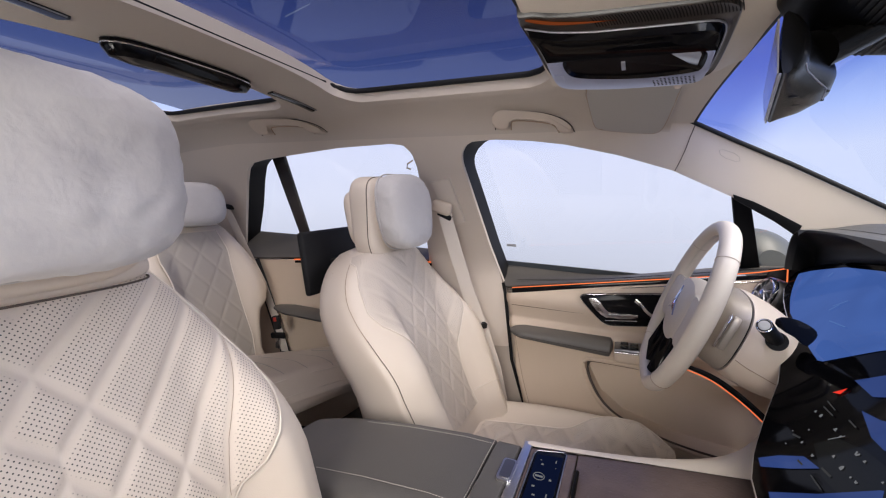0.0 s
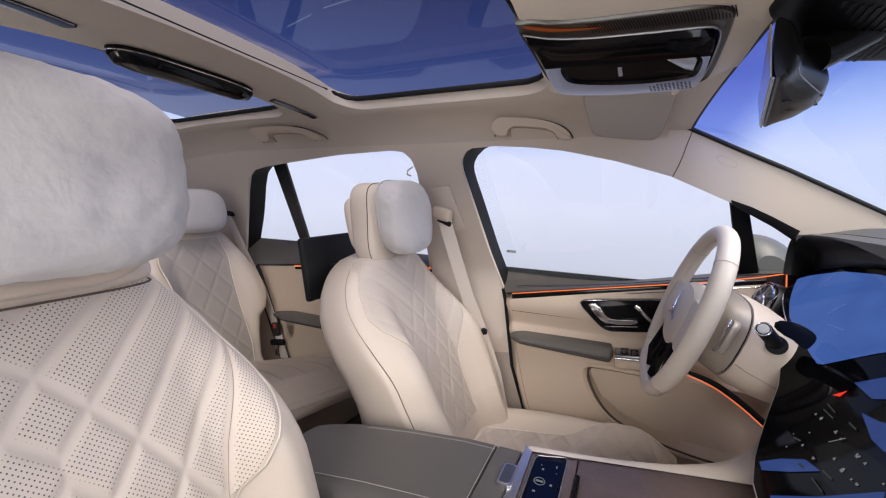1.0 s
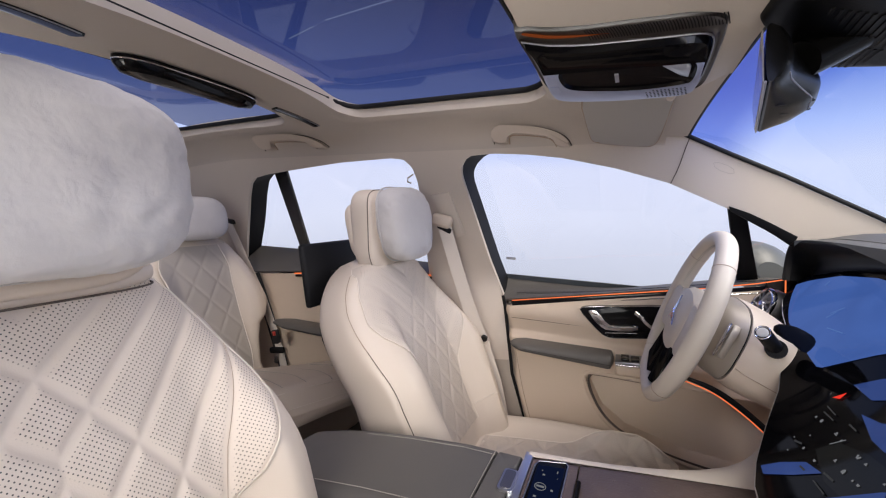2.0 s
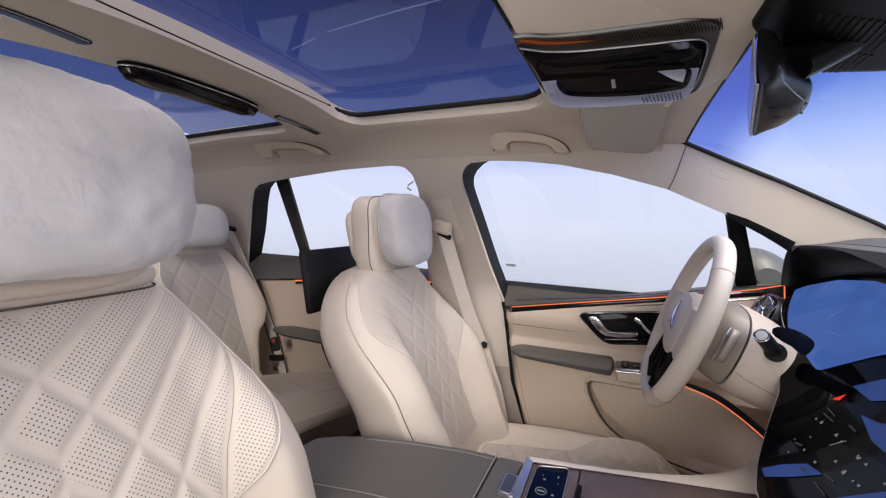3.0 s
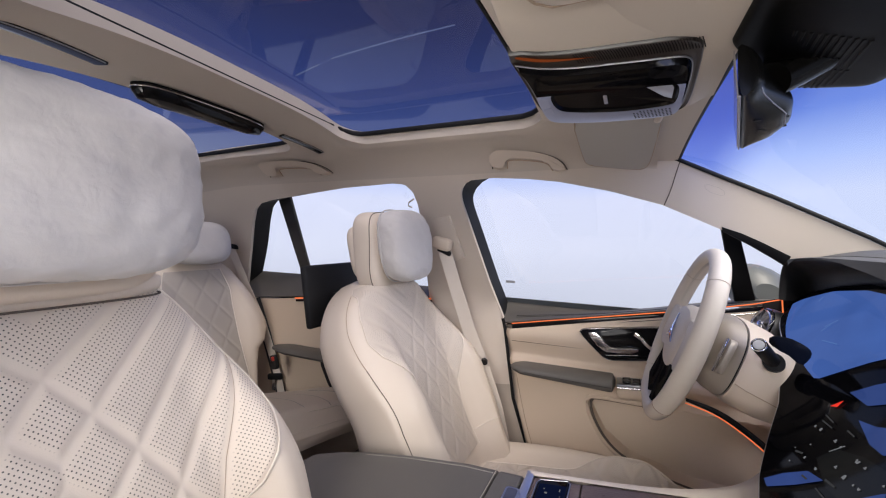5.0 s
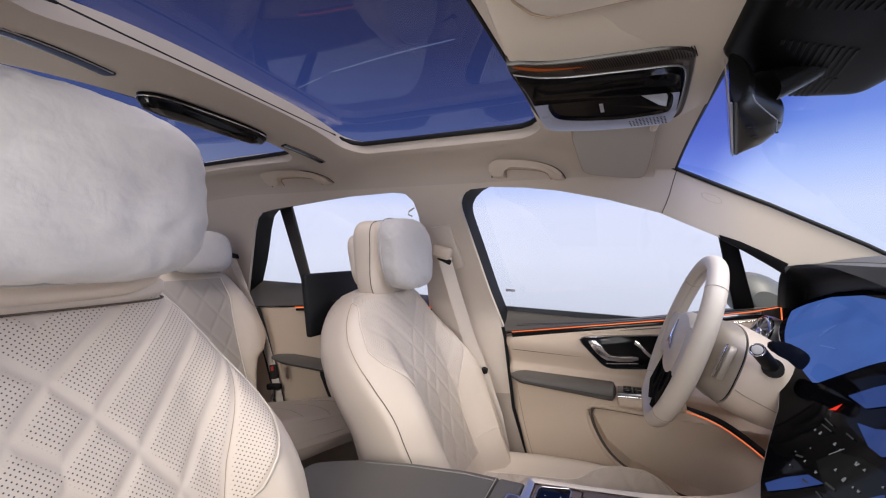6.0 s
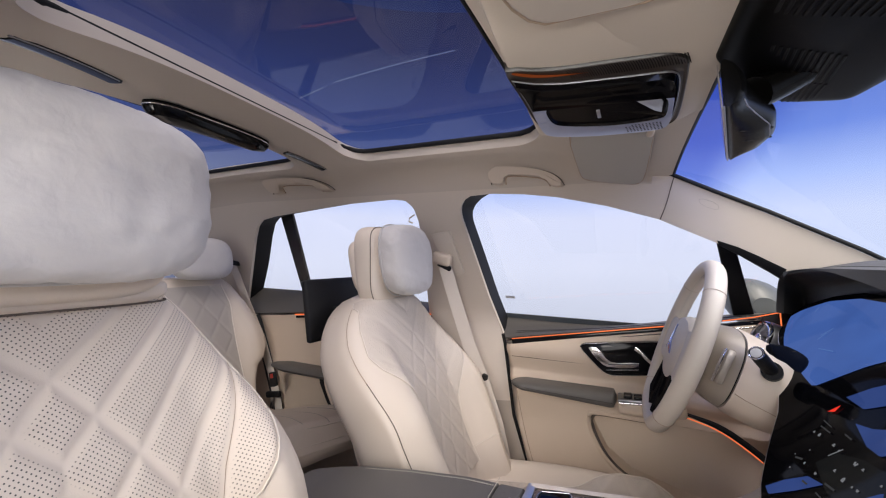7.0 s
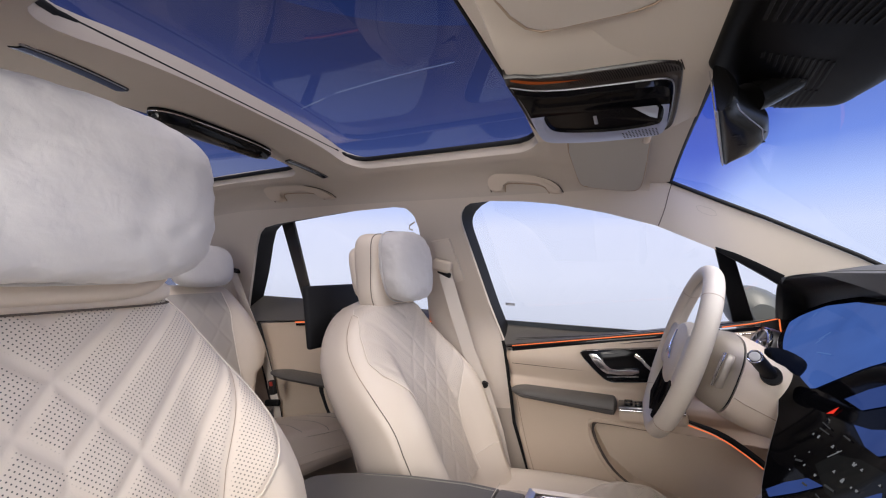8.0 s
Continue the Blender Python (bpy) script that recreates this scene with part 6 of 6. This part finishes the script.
# amber light mirrored in the glossy band, drawn as a weakly emissive strip
part("amber_reflection", sweep([on_pod(x_, y_, 0.0042) for x_, y_ in chaikin_2d([(-0.119, 0.462), (-0.106, 0.470), (-0.088, 0.4785), (-0.060, 0.4845), (-0.026, 0.488)])], 0.0036, 0.0012, sides=8, taper=lambda q: 0.10 + 0.90 * math.sin(math.pi * min(1.0, 0.12 + q)) ** 0.8), AMBERREFLECT, ohc, "dim emissive strip painting amber light reflected in the band")
part("silver_frame", sweep([on_pod(x, y, 0.0062) for x, y in POD_FRAME], 0.0009, 0.0012, closed=True), FRAMEMAT, ohc, "thin silver frame")
# domed glossy face that runs down to the lamp pocket
part("gloss_face", pod_skin(((POD_FRAME, 0.0056), (grown(POD_FRAME, 0.985), 0.0062), (grown(POD_FRAME, 0.93), 0.0078), ([between2(p, q, 0.35) for p, q in zip(POD_FRAME, POD_POCKET)], 0.0090), ([between2(p, q, 0.65) for p, q in zip(POD_FRAME, POD_POCKET)], 0.0100), (grown(POD_POCKET, 1.02), 0.0085), (grown(POD_POCKET, 0.03), 0.0070))), dark_mirror("lamp_face_black", 0.025, 0.05), ohc, "glossy black lamp face")
lampf = part("lamp_plate", pod_skin(((grown(POD_PLATE, 1.0), 0.0095), (grown(POD_PLATE, 0.995), 0.0122), ([between2(p, q, 0.12) for p, q in zip(POD_PLATE, POD_POCKET)], 0.0130), ([between2(p, q, 0.9) for p, q in zip(POD_PLATE, POD_POCKET)], 0.0130), (POD_POCKET, 0.0124))), REFLECTBLUE, ohc, "silver rim of the lamp pocket with blue reflection in its colour")
part("upper_visor", pod_skin((([(x, min(y, 0.5555 + 0.07 * (x + 0.05))) for x, y in grown(POD_FRAME, 0.975)], 0.0060), ([(x, min(y, 0.5545 + 0.07 * (x + 0.05))) for x, y in grown(POD_FRAME, 0.955)], 0.0136), ([(x, min(y, 0.542)) for x, y in grown(POD_FRAME, 0.90)], 0.0142)), True), dark_mirror("lamp_hood_black", 0.022, 0.05), ohc, "glossy black hood over the lamp pocket")
part("lamp_pocket", pod_skin(((POD_POCKET, 0.0124), (grown(POD_POCKET, 0.95), 0.0085), (grown(POD_POCKET, 0.01), 0.0080))), POCKETMAT, ohc, "dark lamp pocket")
part("reading_lens", slab([on_pod(x, y, d) for x, y, d in ((0.027, 0.561, 0.0098), (0.060, 0.563, 0.0105), (0.066, 0.578, 0.0108), (0.066, 0.606, 0.0112), (0.056, 0.600, 0.0104))], (0, 0, 0.002), 0.0005), LENS, ohc, "reading lamp lens with pale blue reflection in its colour")
part("lamp_divider", slab([on_pod(x, y, 0.0098) for x, y in ((-0.022, 0.580), (-0.017, 0.580), (-0.016, 0.604), (-0.021, 0.604))], (0, 0, 0.002), 0.0005), FRAMEMAT, ohc)
for ya, yb in ((0.556, 0.586), (0.590, 0.612)):
    part("switch", slab([on_pod(x, y, 0.0138) for x, y in pod_loop(-0.1075, -0.0955, ya, yb, 0.003)], (0, 0, 0.002), 0.0006), REFLECTBLUE, ohc)
for i in range(11):
    for j in range(5):
        if i + 2 * j > 1 or j > 2:
            part("speaker_hole", rings([[on_pod(0.018 + 0.0048 * i + 0.0010 * j + 0.0013 * math.cos(a), 0.6335 + 0.0052 * j + 0.0013 * math.sin(a), d) for a in [2 * math.pi * k / 8 for k in range(8)]] for d in (0.0128, 0.0133)]), BLACK, lampf)

mir = thing("rear_view_mirror", "dark frameless rear-view mirror", "mirror")
M_NEAR, M_FAR = Vector((0.1135, 0.456, 1.404)), Vector((0.156, 0.658, 1.391))
M_DEPTH = ((0.0, 0.016), (0.03, 0.021), (0.15, 0.025), (0.30, 0.037), (0.48, 0.053), (0.70, 0.055), (0.88, 0.042), (0.97, 0.018), (1.0, 0.008))
M_TALL = ((0.0, 0.052), (0.5, 0.050), (0.9, 0.040), (1.0, 0.026))


def mirror_section(k, shrink=1.0):
    """A slice of the shell: flat at the glass, full and round at the back, its belly drawn in towards the top."""
    o, d, h = M_NEAR.lerp(M_FAR, k), table(k, M_DEPTH) * shrink, table(k, M_TALL)
    pts = [(0.0, 0.003 * shrink), (0.0, h - 0.004), (0.004, h), (0.35 * d, h), (0.75 * d, 0.92 * h), (0.97 * d, 0.70 * h), (d, 0.48 * h), (0.90 * d, 0.24 * h), (0.55 * d, 0.06 * h), (0.004, 0.0)]
    return [o + Vector((p.x - 0.10 * p.z, 0, p.z)) for p in chaikin([(a_, 0, b_) for a_, b_ in pts], 2, True)]


part("mirror_shell", rings([mirror_section(k, sc) for k, sc in [(0.0, 0.86)] + [(0.012 + 0.988 * j / 24, 1.0) for j in range(25)]]), SHELL, mir, "dark mirror shell")
part("mirror_glass", sheet(lambda u, v: M_NEAR.lerp(M_FAR, 0.012 + 0.97 * u) + Vector((-0.0015 - 0.10 * v * 0.048, 0, 0.002 + 0.046 * v * (1 - 0.3 * u ** 3))), 6, 4, 0.0012), CHROME, mir, "silvered mirror glass")
part("mirror_edge", sweep([M_NEAR.lerp(M_FAR, k / 20) + Vector((-0.0005, 0, 0.0005)) for k in range(21)], 0.0011, 0.0011, sides=6), FRAMEMAT, mir, "bright rim of the mirror glass")
back_line = [mirror_section(0.06 + 0.62 * k / 16)[27] for k in range(17)]
part("back_edge", sweep(back_line, 0.0007, 0.0007, sides=6), FRAMEMAT, mir, "bright edge of the shell")
part("mirror_stem", sweep([(0.158, 0.535, 1.442), (0.180, 0.545, 1.455), (0.205, 0.552, 1.47)], 0.024, 0.020, sides=16), SHELL, mir)
for k, q, ln in ((0.42, 0.34, 0.010), (0.55, 0.55, 0.006), (0.62, 0.42, 0.012), (0.74, 0.5, 0.009), (0.55, 0.80, 0.012), (0.72, 0.82, 0.010)):
    o = M_NEAR.lerp(M_FAR, k)
    d_ = table(k, M_DEPTH)
    part("shell_slot", box((ln, 0.004, 0.0022), pose(o.x + q * d_, o.y, o.z + (0.045 * q ** 2) * table(k, M_TALL) / 0.05 * 0.42, 0, -8, 35), 0.001), BLACK, mir)
hs = thing("camera_housing", "black ribbed sensor housing behind the mirror at the windscreen", "sensor housing")


H_REAR = ((0.30, 0.113), (0.50, 0.113), (0.56, 0.140), (0.60, 0.170), (0.636, 0.203), (0.66, 0.236), (0.668, 0.256))
H_FRONT = ((0.30, 0.325), (0.50, 0.318), (0.585, 0.303), (0.644, 0.290), (0.66, 0.276), (0.668, 0.262))


def hous_z(x, y):
    a, b = table(y, H_REAR), table(y, H_FRONT)
    v = min(1.0, max(0.0, (x - a) / (b - a)))
    e = max(0.0, 1 - (2 * v - 1) ** 6) ** 0.5 * (0.15 + 0.85 * smooth01(0.672 - y, 0.0, 0.05) ** 0.5)
    return 1.482 - 0.10 * max(0.0, x - 0.22) - 0.024 * e


def hous_fn(u, v):
    y = 0.30 + 0.368 * u ** 0.8
    x = table(y, H_REAR) + (table(y, H_FRONT) - table(y, H_REAR)) * (0.5 - 0.5 * math.cos(math.pi * v))
    return (x, y, hous_z(x, y))


HOUSING = material("housing_plastic", (0.003, 0.0028, 0.0027), 0.36, grain=0.2, grain_size=900, spec=0.035)
part("housing", sheet(hous_fn, 60, 50), HOUSING, hs)


RIBMAT = material("housing_rib_plastic", (0.010, 0.0095, 0.009), 0.45, spec=0.06)


def groove(a, b):
    pts = [Vector((a[0] + (b[0] - a[0]) * q / 8, a[1] + (b[1] - a[1]) * q / 8, 0)) for q in range(9)]
    part("rib", sweep([(p.x, p.y, hous_z(p.x, p.y) + 0.0004) for p in pts], 0.0020, 0.0016, sides=6), RIBMAT, hs)


def between(p, q, k):
    return (p[0] + (q[0] - p[0]) * k, p[1] + (q[1] - p[1]) * k)


for k in range(11):
    top = between((0.1527, 0.4486), (0.2257, 0.4986), k / 10)
    run = table(k, ((0, 0.012), (1, 0.020), (3, 0.040), (5, 0.075), (6, 0.084), (8, 0.080), (10, 0.068)))
    groove(top, (top[0] + 0.13 * run, top[1] + run))
for k in range(7):
    top = between((0.1989, 0.5581), (0.2361, 0.5734), k / 6)
    run = table(k, ((0, 0.068), (4, 0.062), (6, 0.042)))
    groove(top, (top[0] + 0.08 * run, top[1] + run))
for k in range(13):
    groove(between((0.136, 0.32), (0.240, 0.33), k / 12), between((0.138, 0.388), (0.228, 0.428), k / 12))


def sun_visor(side):
    f = flip(side)
    v = thing("sun_visor", "cream fabric sun visor folded against the roof", "sun visor", "sun visors")
    pts = chaikin([(-0.080, 0.66, 1.474), (-0.01, 0.66, 1.474), (0.062, 0.66, 1.473), (0.064, 0.75, 1.467), (0.060, 0.98, 1.436), (0.050, 1.040, 1.430), (0.030, 1.045, 1.430), (-0.05, 0.975, 1.430), (-0.075, 0.945, 1.432), (-0.078, 0.90, 1.440)], 2, True)
    if side < 0:
        pts = [p + Vector((0, 0.115, -0.004)) for p in pts]
    part("visor_body", slab([f(p) for p in pts], (0, 0, 0.016), 0.005, 3), VISOR if side > 0 else HEADLINER, v, "fabric visor flap")
    part("visor_seam", sweep([f(p + Vector((0, 0, 0.001))) for p in pts], 0.0013, 0.0013, sides=6, closed=True), BROWNSEAM, v, "stitched visor edge")
    if side > 0:
        part("visor_clip", sweep([(0.059, 0.708, 1.469), (0.058, 0.722, 1.464), (0.057, 0.738, 1.464), (0.058, 0.750, 1.468)], 0.006, 0.005, sides=12), HARD, v, "small cream visor clip")
    return v


sun_visor(1)
sun_visor(-1)


HANDLE = material("handle_plastic", (0.60, 0.515, 0.43), 0.5, grain=0.2, grain_size=1200, vary=0.03)


def grab(xa, xb, za, zb, side):
    """A flat curved bar on two wide feet; its ends are at (xa, za) and (xb, zb)."""
    f = flip(side)
    g = thing("grab_handle", "cream folding roof grab handle", "grab handle", "roof grab handles")
    n = xb - xa

    def at(u, h):
        return (xa + n * u, za + (zb - za) * u + h)
    arch = [(0.0, -0.010), (0.0, 0.012), (0.05, 0.026), (0.14, 0.032), (0.35, 0.032), (0.62, 0.030), (0.82, 0.022), (0.95, 0.008), (1.005, -0.008), (0.98, -0.013), (0.83, -0.013), (0.80, 0.002), (0.72, 0.011), (0.45, 0.015), (0.26, 0.015), (0.21, 0.008), (0.205, -0.010)]
    pts = [at(p.x, p.y) for p in chaikin([(a_, b_, 0) for a_, b_ in arch], 2, True)]

    def lift(z, out):
        return table(z, ((1.440, 1.1165), (1.452, 1.1126), (1.470, 1.1013), (1.487, 1.0847), (1.502, 1.063), (1.515, 1.035))) - out

    bm = bmesh.new()
    front = [bm.verts.new(f((x, lift(z, 0.026), z))) for x, z in pts]
    back = [bm.verts.new(f((x, lift(z, -0.004), z))) for x, z in pts]
    fa_ = bm.faces.new(front)
    fb_ = bm.faces.new(back[::-1])
    for i in range(len(pts)):
        j = (i + 1) % len(pts)
        bm.faces.new((front[i], back[i], back[j], front[j]))
    bmesh.ops.bevel(bm, geom=list(fa_.edges), offset=0.004, segments=3, affect="EDGES", profile=0.5)
    part("handle_bar", bm, HANDLE, g)
    # dark lines above and beneath the bar stand in for its shadow
    edge = [at(p.x, p.y) for p in chaikin([(-0.004, -0.010), (-0.004, 0.013), (0.045, 0.0285), (0.14, 0.0345), (0.35, 0.0345), (0.62, 0.0325), (0.825, 0.0245), (0.96, 0.010), (1.012, -0.009)], 2)]
    part("handle_shade", sweep([f((x, lift(z, 0.002), z)) for x, z in edge], 0.0018, 0.0018, sides=6), SEAM, g, "dark line painting the shade round the handle")
    under = [at(p.x, p.y) for p in chaikin([(0.21, -0.009), (0.213, 0.007), (0.255, 0.014), (0.45, 0.014), (0.72, 0.010), (0.795, 0.001), (0.825, -0.012)], 2)]
    part("handle_shade", sweep([f((x, lift(z, 0.002), z)) for x, z in under], 0.0018, 0.0022, sides=6), BROWNSEAM, g)
    return g


for side in (1, -1):
    grab(-0.353, -0.142, 1.4725, 1.459, side)
    grab(-1.262, -0.955, 1.486, 1.486, side)

# beam between the glass roofs: rear lamp and slim vents
lamp = thing("rear_dome_lamp", "glossy black rear roof lamp with silver edge", "roof lamp")
pts = chaikin([(-0.925, 0.440, 0), (-0.958, 0.455, 0), (-0.968, 0.60, 0), (-0.960, 0.755, 0), (-0.94, 0.785, 0), (-0.915, 0.76, 0), (-0.900, 0.60, 0), (-0.892, 0.475, 0)], 2, True)
part("lamp_body", rings([[(p.x, p.y, roof_z(p.x, p.y) - 0.002) for p in pts], [(p.x, p.y, roof_z(p.x, p.y) - 0.016) for p in pts],
     [(-0.935 + (p.x + 0.935) * 0.8, 0.605 + (p.y - 0.605) * 0.92, roof_z(p.x, p.y) - 0.032) for p in pts], [(-0.935 + (p.x + 0.935) * 0.4, 0.605 + (p.y - 0.605) * 0.7, roof_z(p.x, p.y) - 0.038) for p in pts]]), GLOSS, lamp)
part("silver_edge", sweep([(p.x, p.y, roof_z(p.x, p.y) - 0.010) for p in resample(pts, 60, True)], 0.0016, 0.0016, sides=6, closed=True), CHROME, lamp)
for ya, yb in ((0.854, 0.989), (0.195, 0.369)):
    sl = thing("roof_vent_slot", "slim chrome-edged vent slot in the roof beam", "roof vent")
    sp = [(-0.950 + 0.035 * k / 8 if ya > 0.5 else -0.794 - 0.083 * k / 8, ya + (yb - ya) * k / 8, 0) for k in range(9)]
    part("slot", sweep([(x, y, roof_z(x, y) - 0.001) for x, y, _ in sp], 0.014, 0.005, sides=8, square=4), GLOSS, sl)
    part("slot_edge", sweep([(x + 0.013, y, roof_z(x, y) - 0.003) for x, y, _ in sp], 0.002, 0.002, sides=6), DARKALU, sl)

# ---- seat belts ----


def belt_band(name, pts, width, across, mat, parent):
    across = Vector(across).normalized()
    loops = [[p - across * width / 2, p + across * width / 2] for p in [Vector(q) for q in pts]]
    bm = bmesh.new()
    t = 0.0012
    vs = []
    for a, b in loops:
        vs.append([bm.verts.new(a), bm.verts.new(b), bm.verts.new(b + Vector((0, -t, 0))), bm.verts.new(a + Vector((0, -t, 0)))])
    for p, q in zip(vs, vs[1:]):
        for i in range(4):
            bm.faces.new((p[i], p[(i + 1) % 4], q[(i + 1) % 4], q[i]))
    bm.faces.new(vs[0])
    bm.faces.new(vs[-1][::-1])
    return part(name, bm, mat, parent)


def front_belt(side):
    f = flip(side)
    b = thing("seat_belt", "cream seat belt hanging from the door pillar", "seat belt", "front seat belts")
    part("height_adjuster", slab([f(p) for p in ((-0.590, 1.165, 1.315), (-0.520, 1.160, 1.325), (-0.485, 1.215, 1.185), (-0.545, 1.222, 1.165))], (0, 0.012 * side, 0.004), 0.003), TRIMCLOTH, b, "cream belt height adjuster plate")
    part("guide_loop", box((0.072, 0.030, 0.044), pose(-0.548, f((0, 1.172, 0))[1], 1.232, 0, 12, 0), 0.013, 4), HARD, b, "cream belt guide")
    part("guide_slot", box((0.056, 0.016, 0.020), pose(-0.538, f((0, 1.172, 0))[1], 1.208, 0, 22, 0), 0.007, 3), BLACK, b)
    belt_band("webbing", [f(p) for p in ((-0.535, 1.168, 1.208), (-0.50, 1.180, 1.09), (-0.455, 1.195, 0.95), (-0.405, 1.210, 0.825), (-0.36, 1.215, 0.70), (-0.33, 1.215, 0.58), (-0.32, 1.21, 0.47))], 0.046, (1, 0, 0.32), BELT, b)
    part("belt_stop", sweep([f((-0.400, 1.210, 0.846)), f((-0.398, 1.200, 0.842))], 0.011, 0.011, sides=12), DARK, b)
    return b


front_belt(1)
front_belt(-1)
rb = thing("seat_belt", "cream rear seat belt with black buckle guide", "seat belt", "rear seat belts")
part("belt_exit", box((0.075, 0.03, 0.022), pose(-1.66, 1.222, 1.192, 0, 8, 0), 0.007), DARK, rb)
belt_band("webbing", [(-1.655, 1.212, 1.185), (-1.585, 1.235, 1.02), (-1.50, 1.255, 0.85), (-1.433, 1.260, 0.69), (-1.402, 1.260, 0.605), (-1.37, 1.26, 0.50)], 0.046, (1, 0, 0.3), BELT, rb)
part("door_gap", sweep(chaikin([(-1.57, 1.277, 0.94), (-1.55, 1.278, 0.90), (-1.48, 1.280, 0.73), (-1.43, 1.280, 0.60), (-1.38, 1.28, 0.46)], 2), 0.030, 0.012, up=(0, 1, 0)), DARK, rb, "dark gap behind the belt")
part("buckle_stop", box((0.085, 0.02, 0.028), pose(-1.41, 1.252, 0.605, 0, -10, 0), 0.008, 3), BLACK, rb)
part("buckle_tongue", box((0.022, 0.006, 0.055), pose(-1.412, 1.248, 0.570, 0, 6, 0), 0.003), CHROME, rb)

# sticker on the pane and hook on the pillar
st = thing("window_sticker", "small grey sticker on the side window", "sticker")
part("label_plate", slab([(-0.385, glass_y(-0.385, 1.093) - 0.004, 1.090), (-0.350, glass_y(-0.35, 1.093) - 0.004, 1.090), (-0.350, glass_y(-0.35, 1.10) - 0.004, 1.100), (-0.385, glass_y(-0.385, 1.10) - 0.004, 1.100)], (0, 0.001, 0)), material("sticker_print", (0.60, 0.61, 0.66), 0.6), st)
hk = thing("coat_hook", "small cream coat hook on the pillar", "hook")
part("hook_arm", sweep([(-0.652, 1.158, 1.385), (-0.668, 1.150, 1.372), (-0.668, 1.148, 1.360), (-0.655, 1.150, 1.355)], 0.0026, 0.0026), HARD, hk)

# ---- outside the driver's window ----
om = thing("door_mirror", "grey outside door mirror housing", "door mirror")
loops = []
for k in range(13):
    u = k / 12
    r = max(0.02, math.sin(math.pi * min(1, 0.06 + u * 0.90))) ** 0.55
    loops.append([(0.415 + 0.095 * r * math.cos(a), 1.46 + 0.24 * u, 1.10 - 0.10 * r * math.cos(a) * 0.25 + 0.085 * r * math.sin(a)) for a in [2 * math.pi * j / 24 for j in range(24)]])
part("mirror_housing", rings(loops), PAINT, om)
part("mirror_foot", sweep([(0.46, 1.37, 1.04), (0.48, 1.45, 1.06), (0.49, 1.52, 1.09)], 0.03, 0.02), DARK, om)
# outer door skins and floor sills that close the car
for side, tag in ((1, "left"), (-1, "right")):
    f = flip(side)
    body = thing("body_side_" + tag, "grey painted outer body side", "car body", kind="structure")
    part("outer_skin", sheet(lambda u, v: f((-2.05 + 3.1 * u, 1.50 - 0.08 * v ** 3 + 0.02 * math.sin(math.pi * v), 0.28 + 0.75 * v)), 20, 10, 0.004), PAINT, body)

# seam and small badge plate on the windscreen pillar
pt = thing("pillar_badge", "faint rounded airbag plate on the windscreen pillar", "plate")
bp_ = resample(chaikin([(0.186, 1.404, 0), (0.229, 1.388, 0), (0.234, 1.370, 0), (0.193, 1.385, 0)], 1, True), 48, True)
part("plate_outline", sweep([(p.x, trim_y(p.x, p.y) - 0.0002, p.y) for p in bp_], 0.0005, 0.0005, sides=6, closed=True, up=(0, 1, 0)), material("plate_groove", (0.45, 0.39, 0.33), 0.8), pt)
ps = thing("trim_seam", "fine joint between roof lining and windscreen pillar", "seam", kind="structure")
part("joint", sweep([(x, trim_y(x, z) - 0.0005, z) for x, z in ((0.130, 1.455), (0.124, 1.430), (0.118, 1.400), (0.112, 1.378), (0.103, 1.352))], 0.0012, 0.0012, sides=6), SEAM, ps)
